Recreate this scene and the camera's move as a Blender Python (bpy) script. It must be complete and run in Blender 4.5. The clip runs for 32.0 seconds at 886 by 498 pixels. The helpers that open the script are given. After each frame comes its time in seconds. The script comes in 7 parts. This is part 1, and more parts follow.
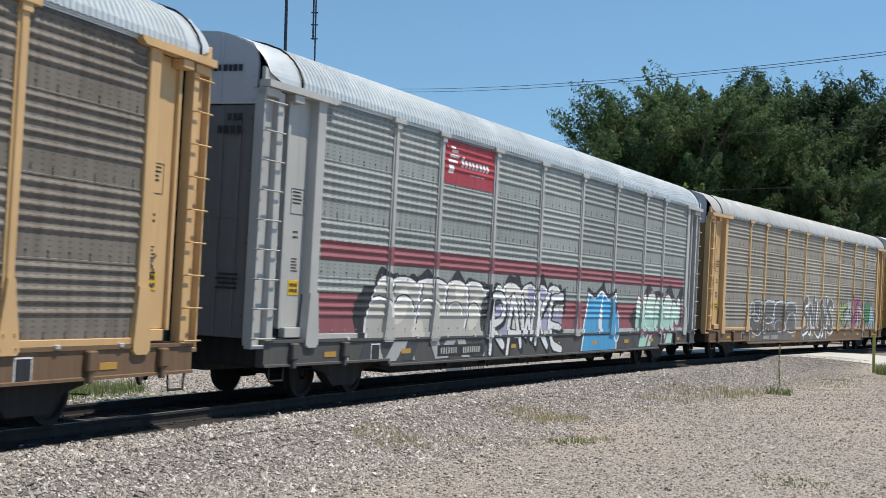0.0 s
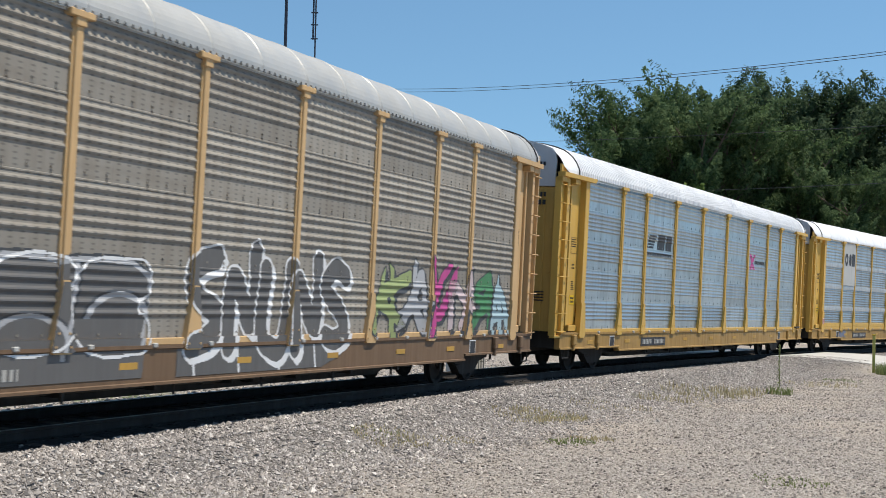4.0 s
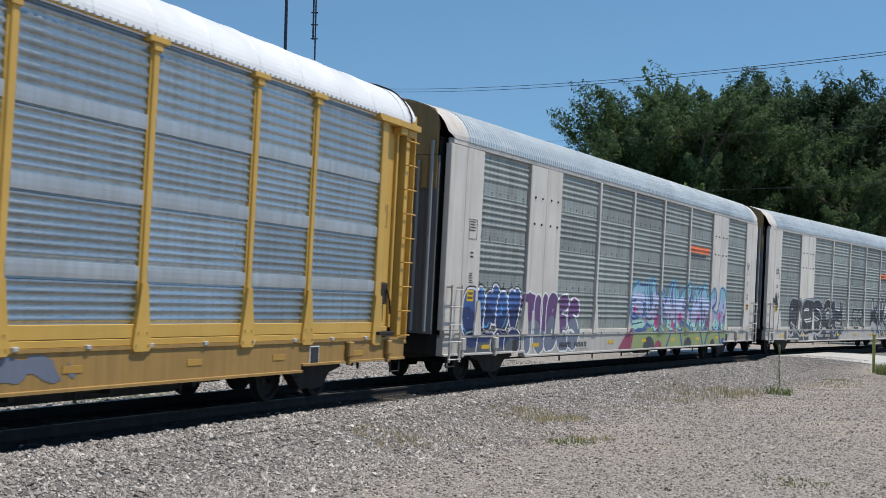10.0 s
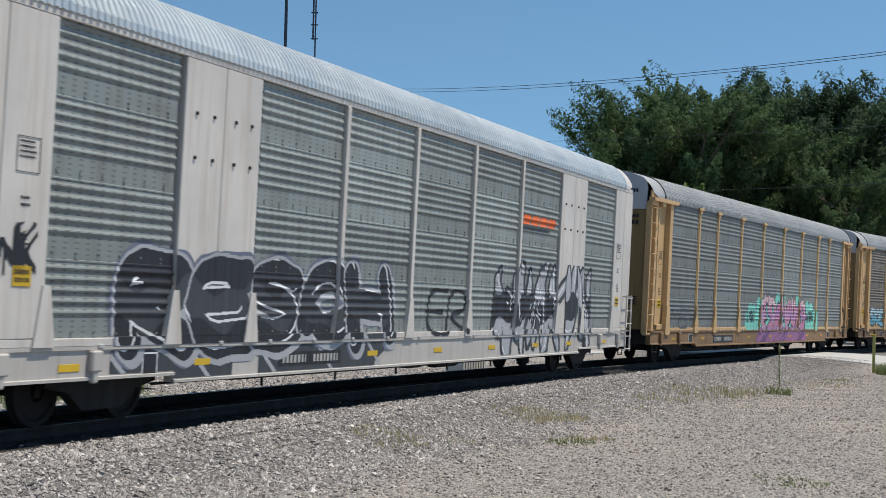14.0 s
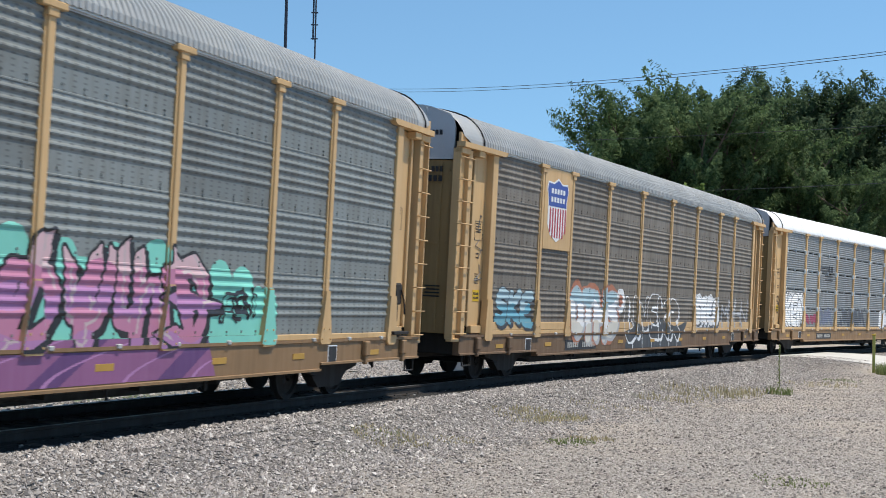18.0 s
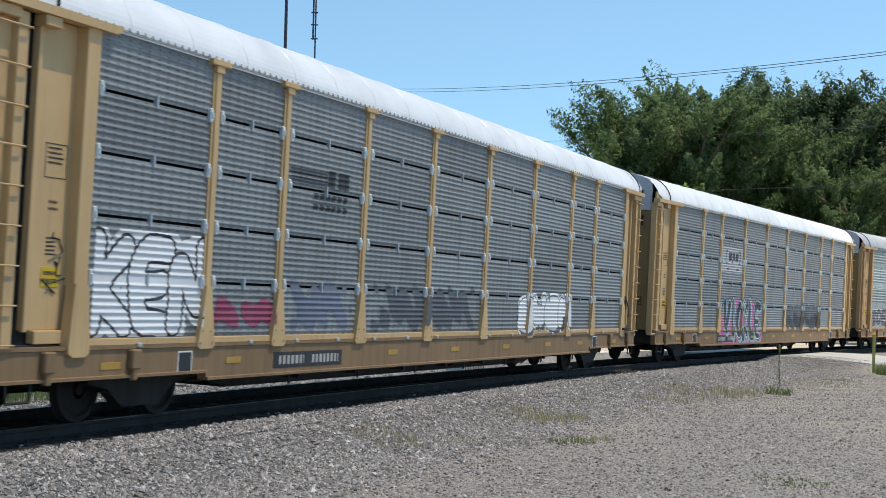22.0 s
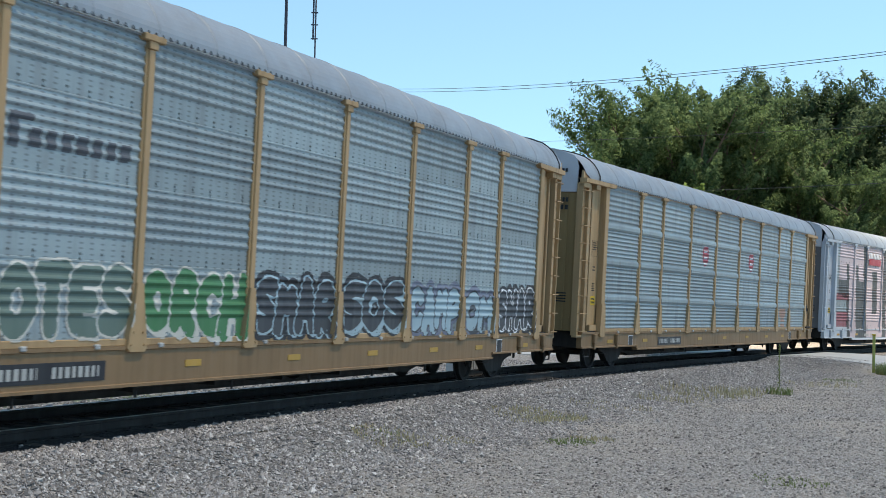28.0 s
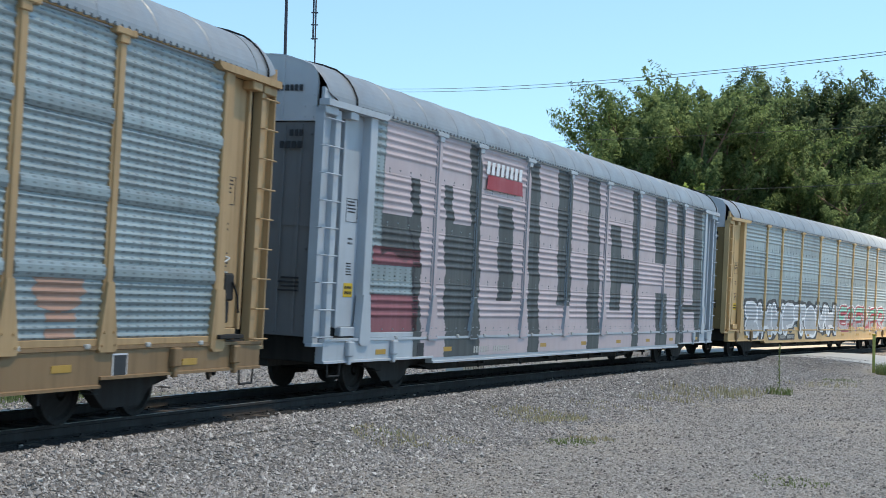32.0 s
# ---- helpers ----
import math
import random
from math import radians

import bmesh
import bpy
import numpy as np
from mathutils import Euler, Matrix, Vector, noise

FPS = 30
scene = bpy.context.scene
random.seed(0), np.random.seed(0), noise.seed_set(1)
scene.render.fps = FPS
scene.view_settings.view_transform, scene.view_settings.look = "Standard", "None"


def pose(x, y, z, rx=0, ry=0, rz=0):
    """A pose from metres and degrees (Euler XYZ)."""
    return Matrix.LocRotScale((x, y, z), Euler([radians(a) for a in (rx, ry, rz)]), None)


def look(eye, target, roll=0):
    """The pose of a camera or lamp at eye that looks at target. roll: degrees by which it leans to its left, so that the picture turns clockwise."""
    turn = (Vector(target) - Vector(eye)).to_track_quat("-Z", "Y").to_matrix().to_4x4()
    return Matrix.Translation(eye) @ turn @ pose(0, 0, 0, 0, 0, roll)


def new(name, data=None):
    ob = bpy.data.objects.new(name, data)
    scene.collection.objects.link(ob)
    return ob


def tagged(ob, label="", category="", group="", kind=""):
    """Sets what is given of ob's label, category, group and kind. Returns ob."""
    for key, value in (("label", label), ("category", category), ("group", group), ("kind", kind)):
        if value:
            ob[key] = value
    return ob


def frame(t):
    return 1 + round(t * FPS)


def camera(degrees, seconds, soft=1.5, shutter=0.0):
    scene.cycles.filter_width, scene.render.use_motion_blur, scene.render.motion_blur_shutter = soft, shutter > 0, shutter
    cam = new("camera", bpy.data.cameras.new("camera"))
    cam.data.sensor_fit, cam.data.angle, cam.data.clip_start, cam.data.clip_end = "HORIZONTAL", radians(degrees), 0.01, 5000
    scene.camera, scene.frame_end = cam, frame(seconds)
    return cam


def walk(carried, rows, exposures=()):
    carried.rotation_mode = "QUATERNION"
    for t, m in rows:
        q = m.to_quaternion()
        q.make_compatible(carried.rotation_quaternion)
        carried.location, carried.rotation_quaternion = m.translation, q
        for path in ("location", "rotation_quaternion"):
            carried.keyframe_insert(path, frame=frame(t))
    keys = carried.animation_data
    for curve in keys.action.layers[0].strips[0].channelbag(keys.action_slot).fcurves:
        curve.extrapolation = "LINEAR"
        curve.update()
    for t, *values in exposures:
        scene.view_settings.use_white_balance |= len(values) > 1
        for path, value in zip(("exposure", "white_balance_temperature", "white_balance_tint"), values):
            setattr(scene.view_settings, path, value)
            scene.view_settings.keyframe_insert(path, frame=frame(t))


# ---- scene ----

# The camera stands still beside a curved railway track and a freight train rolls by.
EYE = (0.0, 0.0, 2.003)
TILT, LEAN = radians(1.542), 1.359
cam = camera(35.04, 32.0, soft=0.7, shutter=0.15)
EYE_POSE = look(EYE, (0, math.cos(TILT), EYE[2] + math.sin(TILT)), LEAN)
walk(cam, [(0, EYE_POSE), (32, EYE_POSE)],
     exposures=[(0, 0.2, 6900, 10), (3.5, 0.2, 6900, 10), (6, 0.0, 6600, 10), (8, -0.08, 6700, 10), (10, -0.1, 6500, 10), (14.5, -0.04, 6650, 10), (17, 0.28, 6700, 10), (19, 0.48, 6900, 10), (21, 0.64, 7300, 10), (24, 0.98, 7900, 10), (28, 1.08, 8000, 10), (30, 1.16, 8050, 10), (32, 1.15, 8050, 10)])

# ---- light: one high sun over the camera's right shoulder side, clear summer sky ----
SUN = Vector((0.46, 0.03, 1.0)).normalized()
world = bpy.data.worlds.new("sky")
scene.world = world
world.use_nodes = True
wn = world.node_tree.nodes
sky = wn.new("ShaderNodeTexSky")
sky.sky_type = "NISHITA"
sky.sun_disc = False
sky.sun_elevation = math.asin(SUN.z)
sky.sun_rotation = math.atan2(SUN.x, SUN.y)
sky.air_density, sky.dust_density, sky.ozone_density = 1.0, 0.0, 1.0
wn["Background"].inputs[1].default_value = 0.125
sky_tint = wn.new("ShaderNodeMix")
sky_tint.data_type, sky_tint.blend_type = "RGBA", "MULTIPLY"
sky_tint.inputs[0].default_value, sky_tint.inputs[7].default_value = 1.0, (0.75, 1.0, 1.06, 1)
world.node_tree.links.new(sky.outputs[0], sky_tint.inputs[6])
world.node_tree.links.new(sky_tint.outputs[2], wn["Background"].inputs[0])
sky_way, sky_lift = wn.new("ShaderNodeTexCoord"), wn.new("ShaderNodeVectorMath")
sky_lift.inputs[1].default_value = (0, 0, 0.14)
world.node_tree.links.new(sky_way.outputs["Generated"], sky_lift.inputs[0])
world.node_tree.links.new(sky_lift.outputs[0], sky.inputs[0])
sun_data = bpy.data.lights.new("sun", "SUN")
sun_data.energy, sun_data.angle, sun_data.color = 4.6, radians(0.5), (1.0, 0.94, 0.84)
sun = new("sun", sun_data)
sun.matrix_world = look(SUN * 50, (0, 0, 0))

# ---- the line of the track: an arc with straight ends ----
TRACK_Y, HEADING, RADIUS, CANT, GRADE = 31.27, radians(66.336), 318.4, radians(1.45), -0.01256
S_LO, S_HI = -70.0, 100.0
SPEED, PITCH, FIRST = 10.709, 28.70, 2.95
SLACK = {0: 0.15, 1: 0.22, 2: -0.08, 4: -0.22, 5: -0.32, 6: -0.43, 8: 0.1, 10: 0.05, 11: 0.18, 12: 0.36, 13: 0.5, 14: 0.55, 15: 0.6}


def rail_at(s):
    """The place, the heading and the height of the track s metres along it."""
    c = min(max(s, S_LO), S_HI)
    th = HEADING - c / RADIUS
    x = -RADIUS * (math.sin(th) - math.sin(HEADING))
    y = TRACK_Y + RADIUS * (math.cos(th) - math.cos(HEADING))
    x, y = x + (s - c) * math.cos(th), y + (s - c) * math.sin(th)
    return x, y, th, GRADE * c


CX = RADIUS * math.sin(HEADING)
CY = TRACK_Y - RADIUS * math.cos(HEADING)


def beside(x, y):
    """How far along the track and how far to its camera side the place (x, y) lies."""
    dx, dy = x - CX, y - CY
    s = (HEADING - math.atan2(-dx, dy)) * RADIUS
    if s < S_LO or s > S_HI:
        e = S_LO if s < S_LO else S_HI
        ex, ey, eth, _ = rail_at(e)
        along = (x - ex) * math.cos(eth) + (y - ey) * math.sin(eth)
        return e + along, (x - ex) * math.sin(eth) - (y - ey) * math.cos(eth)
    return s, RADIUS - math.hypot(dx, dy)


def off_track(s, lat, z):
    """A world point lat metres to the camera side of the track, z above the rail."""
    x, y, th, h = rail_at(s)
    return Vector((x + math.sin(th) * lat, y - math.cos(th) * lat, h + z))


# ---- materials ----
def nodes_of(name):
    m = bpy.data.materials.new(name)
    m.use_nodes = True
    t = m.node_tree
    return m, t, t.nodes["Principled BSDF"]


def noise_node(t, scale, detail=4.0, rough=0.55, stretch=(1, 1, 1), space="Object"):
    co = t.nodes.new("ShaderNodeTexCoord")
    mp = t.nodes.new("ShaderNodeMapping")
    mp.inputs["Scale"].default_value = stretch
    info = t.nodes.new("ShaderNodeObjectInfo")
    far = t.nodes.new("ShaderNodeMath")
    far.operation = "MULTIPLY"
    far.inputs[1].default_value = 60.0
    t.links.new(info.outputs["Random"], far.inputs[0])
    t.links.new(far.outputs[0], mp.inputs["Location"])
    t.links.new(co.outputs[space], mp.inputs[0])
    n = t.nodes.new("ShaderNodeTexNoise")
    n.inputs["Scale"].default_value, n.inputs["Detail"].default_value = scale, detail
    n.inputs["Roughness"].default_value = rough
    t.links.new(mp.outputs[0], n.inputs["Vector"])
    return n


def ramp(t, fac, stops):
    r = t.nodes.new("ShaderNodeValToRGB")
    el = r.color_ramp.elements
    while len(el) < len(stops):
        el.new(0.5)
    for e, (p, c) in zip(el, stops):
        e.position, e.color = p, (*c, 1)
    t.links.new(fac, r.inputs[0])
    return r


def mix_color(t, fac, a, b, how="MIX"):
    m = t.nodes.new("ShaderNodeMix")
    m.data_type, m.blend_type = "RGBA", how
    for sock, v in ((0, fac), (6, a), (7, b)):
        if isinstance(v, (int, float)):
            m.inputs[sock].default_value = v
        elif isinstance(v, tuple):
            m.inputs[sock].default_value = (*v, 1)
        else:
            t.links.new(v, m.inputs[sock])
    return m.outputs[2]


def bump(t, p, height, dist, strength=1.0):
    b = t.nodes.new("ShaderNodeBump")
    b.inputs["Distance"].default_value, b.inputs["Strength"].default_value = dist, strength
    t.links.new(height, b.inputs["Height"])
    t.links.new(b.outputs[0], p.inputs["Normal"])


def painted(name, color, dirt=(0.11, 0.075, 0.05), amount=0.35, rough=0.5, metal=0.0, streak=True):
    """Weathered paint: the colour drifts at two scales, with grime in vertical streaks and specks."""
    m, t, p = nodes_of(name)
    big = noise_node(t, 0.7, 5)
    grain = noise_node(t, 22, 6, 0.7)
    c = mix_color(t, ramp(t, big.outputs[0], [(0.35, (0, 0, 0)), (0.75, (1, 1, 1))]).outputs[0],
                  color, tuple(v * 0.8 for v in color))
    run = noise_node(t, 1.0, 6, 0.65, (6, 6, 0.35) if streak else (2, 2, 2))
    lo = 0.72 - 0.45 * amount
    k = ramp(t, run.outputs[0], [(lo, (0, 0, 0)), (lo + 0.3, (amount, amount, amount))])
    c = mix_color(t, k.outputs[0], c, dirt)
    k2 = ramp(t, grain.outputs[0], [(0.62, (0, 0, 0)), (0.8, (amount, amount, amount))])
    c = mix_color(t, k2.outputs[0], c, dirt)
    t.links.new(c, p.inputs["Base Color"])
    p.inputs["Metallic"].default_value = metal
    r = ramp(t, run.outputs[0], [(0.3, (rough - 0.1,) * 3), (0.7, (min(rough + 0.2, 1),) * 3)])
    t.links.new(r.outputs[0], p.inputs["Roughness"])
    bump(t, p, grain.outputs[0], 0.004, 0.3)
    return m


def sheet_metal(name, color, dirt, amount, metal, rough, holes=0.42):
    """Pressed steel sheet: each sheet a little different, with runs of grime and rows of small holes."""
    m, t, p = nodes_of(name)
    info = t.nodes.new("ShaderNodeObjectInfo")
    tone = ramp(t, info.outputs["Random"], [(0.0, tuple(v * 0.82 for v in color)), (1.0, tuple(min(v * 1.1, 1) for v in color))])
    run = noise_node(t, 1.0, 7, 0.7, (3.5, 3.5, 0.5))
    flat = noise_node(t, 1.0, 5, 0.6, (0.5, 0.5, 5))
    k = ramp(t, run.outputs[0], [(0.66 - 0.4 * amount, (0, 0, 0)), (0.9 - 0.3 * amount, (amount,) * 3)])
    c = mix_color(t, k.outputs[0], tone.outputs[0], dirt)
    k2 = ramp(t, flat.outputs[0], [(0.5, (0, 0, 0)), (0.8, (amount * 0.7,) * 3)])
    c = mix_color(t, k2.outputs[0], c, dirt)
    co = t.nodes.new("ShaderNodeTexCoord")
    mp = t.nodes.new("ShaderNodeMapping")
    mp.inputs["Scale"].default_value = (4.6, 0, 15)
    t.links.new(co.outputs["Object"], mp.inputs[0])
    v = t.nodes.new("ShaderNodeTexVoronoi")
    v.inputs["Randomness"].default_value = 0.08
    v.inputs["Scale"].default_value = 1.0
    t.links.new(mp.outputs[0], v.inputs["Vector"])
    hole = ramp(t, v.outputs["Distance"], [(0.13, (holes,) * 3), (0.25, (0, 0, 0))])
    c = mix_color(t, hole.outputs[0], c, (0.02, 0.02, 0.022))
    t.links.new(c, p.inputs["Base Color"])
    p.inputs["Metallic"].default_value = metal
    r = ramp(t, run.outputs[0], [(0.3, (rough,) * 3), (0.75, (min(rough + 0.25, 1),) * 3)])
    t.links.new(r.outputs[0], p.inputs["Roughness"])
    fine = noise_node(t, 9, 5, 0.6)
    bump(t, p, fine.outputs[0], 0.006, 0.35)
    return m


def spotted(name, scale, stops, rough=0.9, relief=0.02, scale2=0.35, tint=(0.5, 0.45, 0.4)):
    """Loose mineral ground: grains of several tones, and wide drifts."""
    m, t, p = nodes_of(name)
    v = noise_node(t, scale, 6, 0.75)
    c = ramp(t, v.outputs[0], stops).outputs[0]
    big = noise_node(t, scale2, 4, 0.6)
    k = ramp(t, big.outputs[0], [(0.4, (0, 0, 0)), (0.7, (0.6, 0.6, 0.6))])
    c = mix_color(t, k.outputs[0], c, tint, "MULTIPLY")
    t.links.new(c, p.inputs["Base Color"])
    p.inputs["Roughness"].default_value = rough
    bump(t, p, v.outputs[0], relief, 1.0)
    return m


RUST = painted("rusty_steel", (0.014, 0.012, 0.011), (0.03, 0.021, 0.015), 0.5, 0.8)
BLACK = painted("black_steel", (0.013, 0.0125, 0.012), (0.045, 0.034, 0.025), 0.35, 0.7)
# near black for roof seams and for shade painted in gaps and behind sides
DARK = painted("seam_and_gap_shade", (0.012, 0.012, 0.012), (0.03, 0.025, 0.02), 0.3, 0.8)
RAIL_STEEL = painted("rail_steel", (0.02, 0.016, 0.014), (0.035, 0.025, 0.019), 0.5, 0.8)
RAIL_TOP = painted("worn_rail_head", (0.3, 0.29, 0.28), (0.1, 0.08, 0.07), 0.5, 0.42, 0.8)
WOOD = painted("tie_wood", (0.09, 0.07, 0.055), (0.03, 0.025, 0.02), 0.5, 0.85)
YELLOW = painted("yellow_paint", (0.6, 0.365, 0.075), (0.2, 0.12, 0.05), 0.3, 0.5)
TAN = painted("faded_yellow_paint", (0.59, 0.385, 0.185), (0.2, 0.13, 0.07), 0.4, 0.6)
OCHRE = painted("dirty_ochre_paint", (0.45, 0.285, 0.14), (0.14, 0.09, 0.055), 0.55, 0.65)
SILL_RUST = painted("rust_brown_sill", (0.165, 0.1, 0.055), (0.09, 0.055, 0.035), 0.6, 0.7)
SILL_DARK = painted("grimy_dark_sill", (0.075, 0.072, 0.07), (0.17, 0.15, 0.13), 0.4, 0.65)
SILL_TAN = painted("dirty_tan_sill", (0.25, 0.15, 0.072), (0.12, 0.08, 0.05), 0.5, 0.65)
SILL_YELLOW = painted("dirty_yellow_sill", (0.36, 0.215, 0.06), (0.14, 0.085, 0.045), 0.55, 0.65)
# frame yellow darkened to brown for the shade at the ends, plus grime
END_BROWN = painted("shaded_grimy_door", (0.3, 0.2, 0.085), (0.12, 0.08, 0.045), 0.5, 0.65)
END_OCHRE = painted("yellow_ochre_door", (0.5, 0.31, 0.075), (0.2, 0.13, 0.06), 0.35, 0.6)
OCHRE_END = painted("brown_ochre_paint", (0.33, 0.22, 0.085), (0.12, 0.09, 0.06), 0.5, 0.6)
SLATE_END = painted("slate_end_paint", (0.3, 0.32, 0.34), (0.13, 0.12, 0.11), 0.5, 0.6)
GABLE = painted("pale_grey_gable", (0.5, 0.51, 0.53), (0.25, 0.24, 0.23), 0.3, 0.55)
GREY = painted("grey_paint", (0.44, 0.44, 0.425), (0.17, 0.15, 0.125), 0.35, 0.5)
PALE_GREY = painted("pale_blue_grey_paint", (0.42, 0.46, 0.5), (0.18, 0.17, 0.16), 0.3, 0.5)
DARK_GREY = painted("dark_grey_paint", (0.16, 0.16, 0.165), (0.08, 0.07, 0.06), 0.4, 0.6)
SILL_WHITE = painted("dirty_white_sill", (0.5, 0.47, 0.43), (0.2, 0.14, 0.1), 0.45, 0.6)
WHITE = painted("soiled_white_paint", (0.64, 0.6, 0.55), (0.34, 0.25, 0.17), 0.52, 0.5)
ROOF_WHITE = painted("white_roof_paint", (0.8, 0.81, 0.82), (0.4, 0.4, 0.4), 0.15, 0.4, 0.0, False)
ROOF_ZINC = painted("zinc_roof", (0.64, 0.68, 0.685), (0.34, 0.35, 0.34), 0.3, 0.38, 0.35, False)
ROOF_DULL = painted("blue_grey_roof", (0.29, 0.32, 0.345), (0.17, 0.17, 0.17), 0.35, 0.5, 0.2, False)
ROOF_GREY = painted("dull_grey_roof", (0.41, 0.415, 0.405), (0.2, 0.19, 0.18), 0.35, 0.5, 0.2, False)
RED = painted("red_paint", (0.38, 0.035, 0.05), (0.15, 0.06, 0.05), 0.3, 0.5)
DULL_RED = painted("weathered_red_paint", (0.27, 0.085, 0.1), (0.16, 0.12, 0.11), 0.45, 0.6)
BLUE = painted("blue_paint", (0.035, 0.08, 0.34), (0.1, 0.1, 0.15), 0.2, 0.5)
ORANGE = painted("orange_paint", (0.72, 0.13, 0.02), (0.3, 0.15, 0.1), 0.25, 0.5)
INK = painted("black_paint", (0.018, 0.018, 0.022), (0.08, 0.075, 0.07), 0.25, 0.5)
CHALK = painted("white_spray_paint", (0.74, 0.75, 0.76), (0.4, 0.38, 0.36), 0.25, 0.6)
SIGN_YELLOW = painted("bright_yellow_paint", (0.66, 0.42, 0.02), (0.3, 0.2, 0.05), 0.15, 0.5)
ZINC_NEW = sheet_metal("bright_galvanised_sheet", (0.5, 0.555, 0.575), (0.22, 0.23, 0.23), 0.5, 0.92, 0.27, 0.16)
ZINC_OLD = sheet_metal("dull_galvanised_sheet", (0.3, 0.33, 0.315), (0.13, 0.12, 0.1), 0.5, 0.3, 0.5)
ZINC_BROWN = sheet_metal("grimy_brown_sheet", (0.195, 0.174, 0.147), (0.075, 0.057, 0.042), 0.6, 0.15, 0.6)
ZINC_SLATE = sheet_metal("slate_grey_sheet", (0.225, 0.245, 0.238), (0.11, 0.1, 0.085), 0.5, 0.25, 0.5)
ZINC_TAUPE = sheet_metal("grey_brown_sheet", (0.31, 0.285, 0.245), (0.13, 0.105, 0.08), 0.5, 0.15, 0.6)
ZINC_BLUE = sheet_metal("blue_grey_sheet", (0.31, 0.37, 0.38), (0.14, 0.14, 0.135), 0.45, 0.4, 0.45)
ZINC_DARK = sheet_metal("dark_blue_grey_sheet", (0.245, 0.262, 0.266), (0.1, 0.1, 0.1), 0.4, 0.3, 0.5)
ZINC_GREEN = sheet_metal("greenish_grey_sheet", (0.3, 0.33, 0.318), (0.17, 0.16, 0.135), 0.45, 0.2, 0.55)


# ---- mesh building ----
class Shape:
    """Gathers faces for one mesh."""

    def __init__(self):
        self.v, self.f, self.mi = [], [], []

    def add(self, verts, faces, mi=0):
        o = len(self.v)
        self.v += [tuple(p) for p in verts]
        self.f += [tuple(i + o for i in f) for f in faces]
        self.mi += [mi] * len(faces)
        return self

    def box(self, x0, x1, y0, y1, z0, z1, c=0.0, mi=0):
        if c <= 0:
            vs = [(x, y, z) for x in (x0, x1) for y in (y0, y1) for z in (z0, z1)]
            return self.add(vs, [(0, 1, 3, 2), (4, 6, 7, 5), (0, 4, 5, 1), (2, 3, 7, 6), (0, 2, 6, 4), (1, 5, 7, 3)], mi)
        bm = bmesh.new()
        bmesh.ops.create_cube(bm, size=1)
        for v in bm.verts:
            v.co = ((x0 + x1) / 2 + v.co.x * (x1 - x0), (y0 + y1) / 2 + v.co.y * (y1 - y0), (z0 + z1) / 2 + v.co.z * (z1 - z0))
        bmesh.ops.bevel(bm, geom=bm.edges, offset=c, segments=1, affect="EDGES")
        bm.verts.index_update()
        self.add([v.co.copy() for v in bm.verts], [[v.index for v in f.verts] for f in bm.faces], mi)
        bm.free()
        return self

    def tube(self, a, b, r, n=8, r2=None, mi=0):
        a, b = Vector(a), Vector(b)
        q = (b - a).to_track_quat("Z", "Y")
        r2 = r if r2 is None else r2
        vs = [p + q @ Vector((math.cos(i * math.tau / n) * rr, math.sin(i * math.tau / n) * rr, 0)) for p, rr in ((a, r), (b, r2)) for i in range(n)]
        fs = [(i, (i + 1) % n, n + (i + 1) % n, n + i) for i in range(n)] + [tuple(range(n))[::-1], tuple(range(n, 2 * n))]
        return self.add(vs, fs, mi)

    def bend(self, pts, r, n=6, mi=0):
        for a, b in zip(pts[:-1], pts[1:]):
            self.tube(a, b, r, n, mi=mi)
        return self

    def extrude_y(self, poly, y0, y1, mi=0):
        """poly in x, z."""
        n = len(poly)
        vs = [(x, y0, z) for x, z in poly] + [(x, y1, z) for x, z in poly]
        fs = [(i, (i + 1) % n, n + (i + 1) % n, n + i) for i in range(n)] + [tuple(range(n))[::-1], tuple(range(n, 2 * n))]
        return self.add(vs, fs, mi)

    def extrude_x(self, poly, x0, x1, mi=0):
        """poly in y, z."""
        n = len(poly)
        vs = [(x0, y, z) for y, z in poly] + [(x1, y, z) for y, z in poly]
        fs = [(i, (i + 1) % n, n + (i + 1) % n, n + i) for i in range(n)] + [tuple(range(n))[::-1], tuple(range(n, 2 * n))]
        return self.add(vs, fs, mi)

    def mesh(self, name, *mats, smooth=False):
        me = bpy.data.meshes.new(name)
        me.from_pydata(self.v, [], self.f)
        for m in mats:
            me.materials.append(m)
        if any(self.mi):
            me.polygons.foreach_set("material_index", self.mi)
        if smooth:
            me.polygons.foreach_set("use_smooth", [True] * len(me.polygons))
        me.validate()
        bm = bmesh.new()
        bm.from_mesh(me)
        bmesh.ops.recalc_face_normals(bm, faces=bm.faces)
        bm.to_mesh(me)
        bm.free()
        return me


CACHE = {}


def kept(key, make, *mats, smooth=False):
    """One mesh for each key and set of materials, shared by all parts that are alike."""
    k = (key, *(m.name for m in mats))
    if k not in CACHE:
        CACHE[k] = make().mesh(key if isinstance(key, str) else str(key[0]), *mats, smooth=smooth)
    return CACHE[k]


def part(name, me, parent, label="", at=None, turn=0.0):
    ob = new(name, me)
    ob.parent = parent
    if at is not None:
        ob.location = at
    if turn:
        ob.rotation_euler = (0, 0, turn)
    if label:
        tagged(ob, label)
    return ob


# ---- the train's cars ----
SKIN, Z_FOOT, Z_TOP = 1.47, 1.08, 4.93
POSTS = (-9.1, -7.1, -4.3, -1.45, 1.45, 4.3, 7.1, 9.1)
DOOR_POST = 11.9
NARROW = 0.955
BOGIE = 10.06


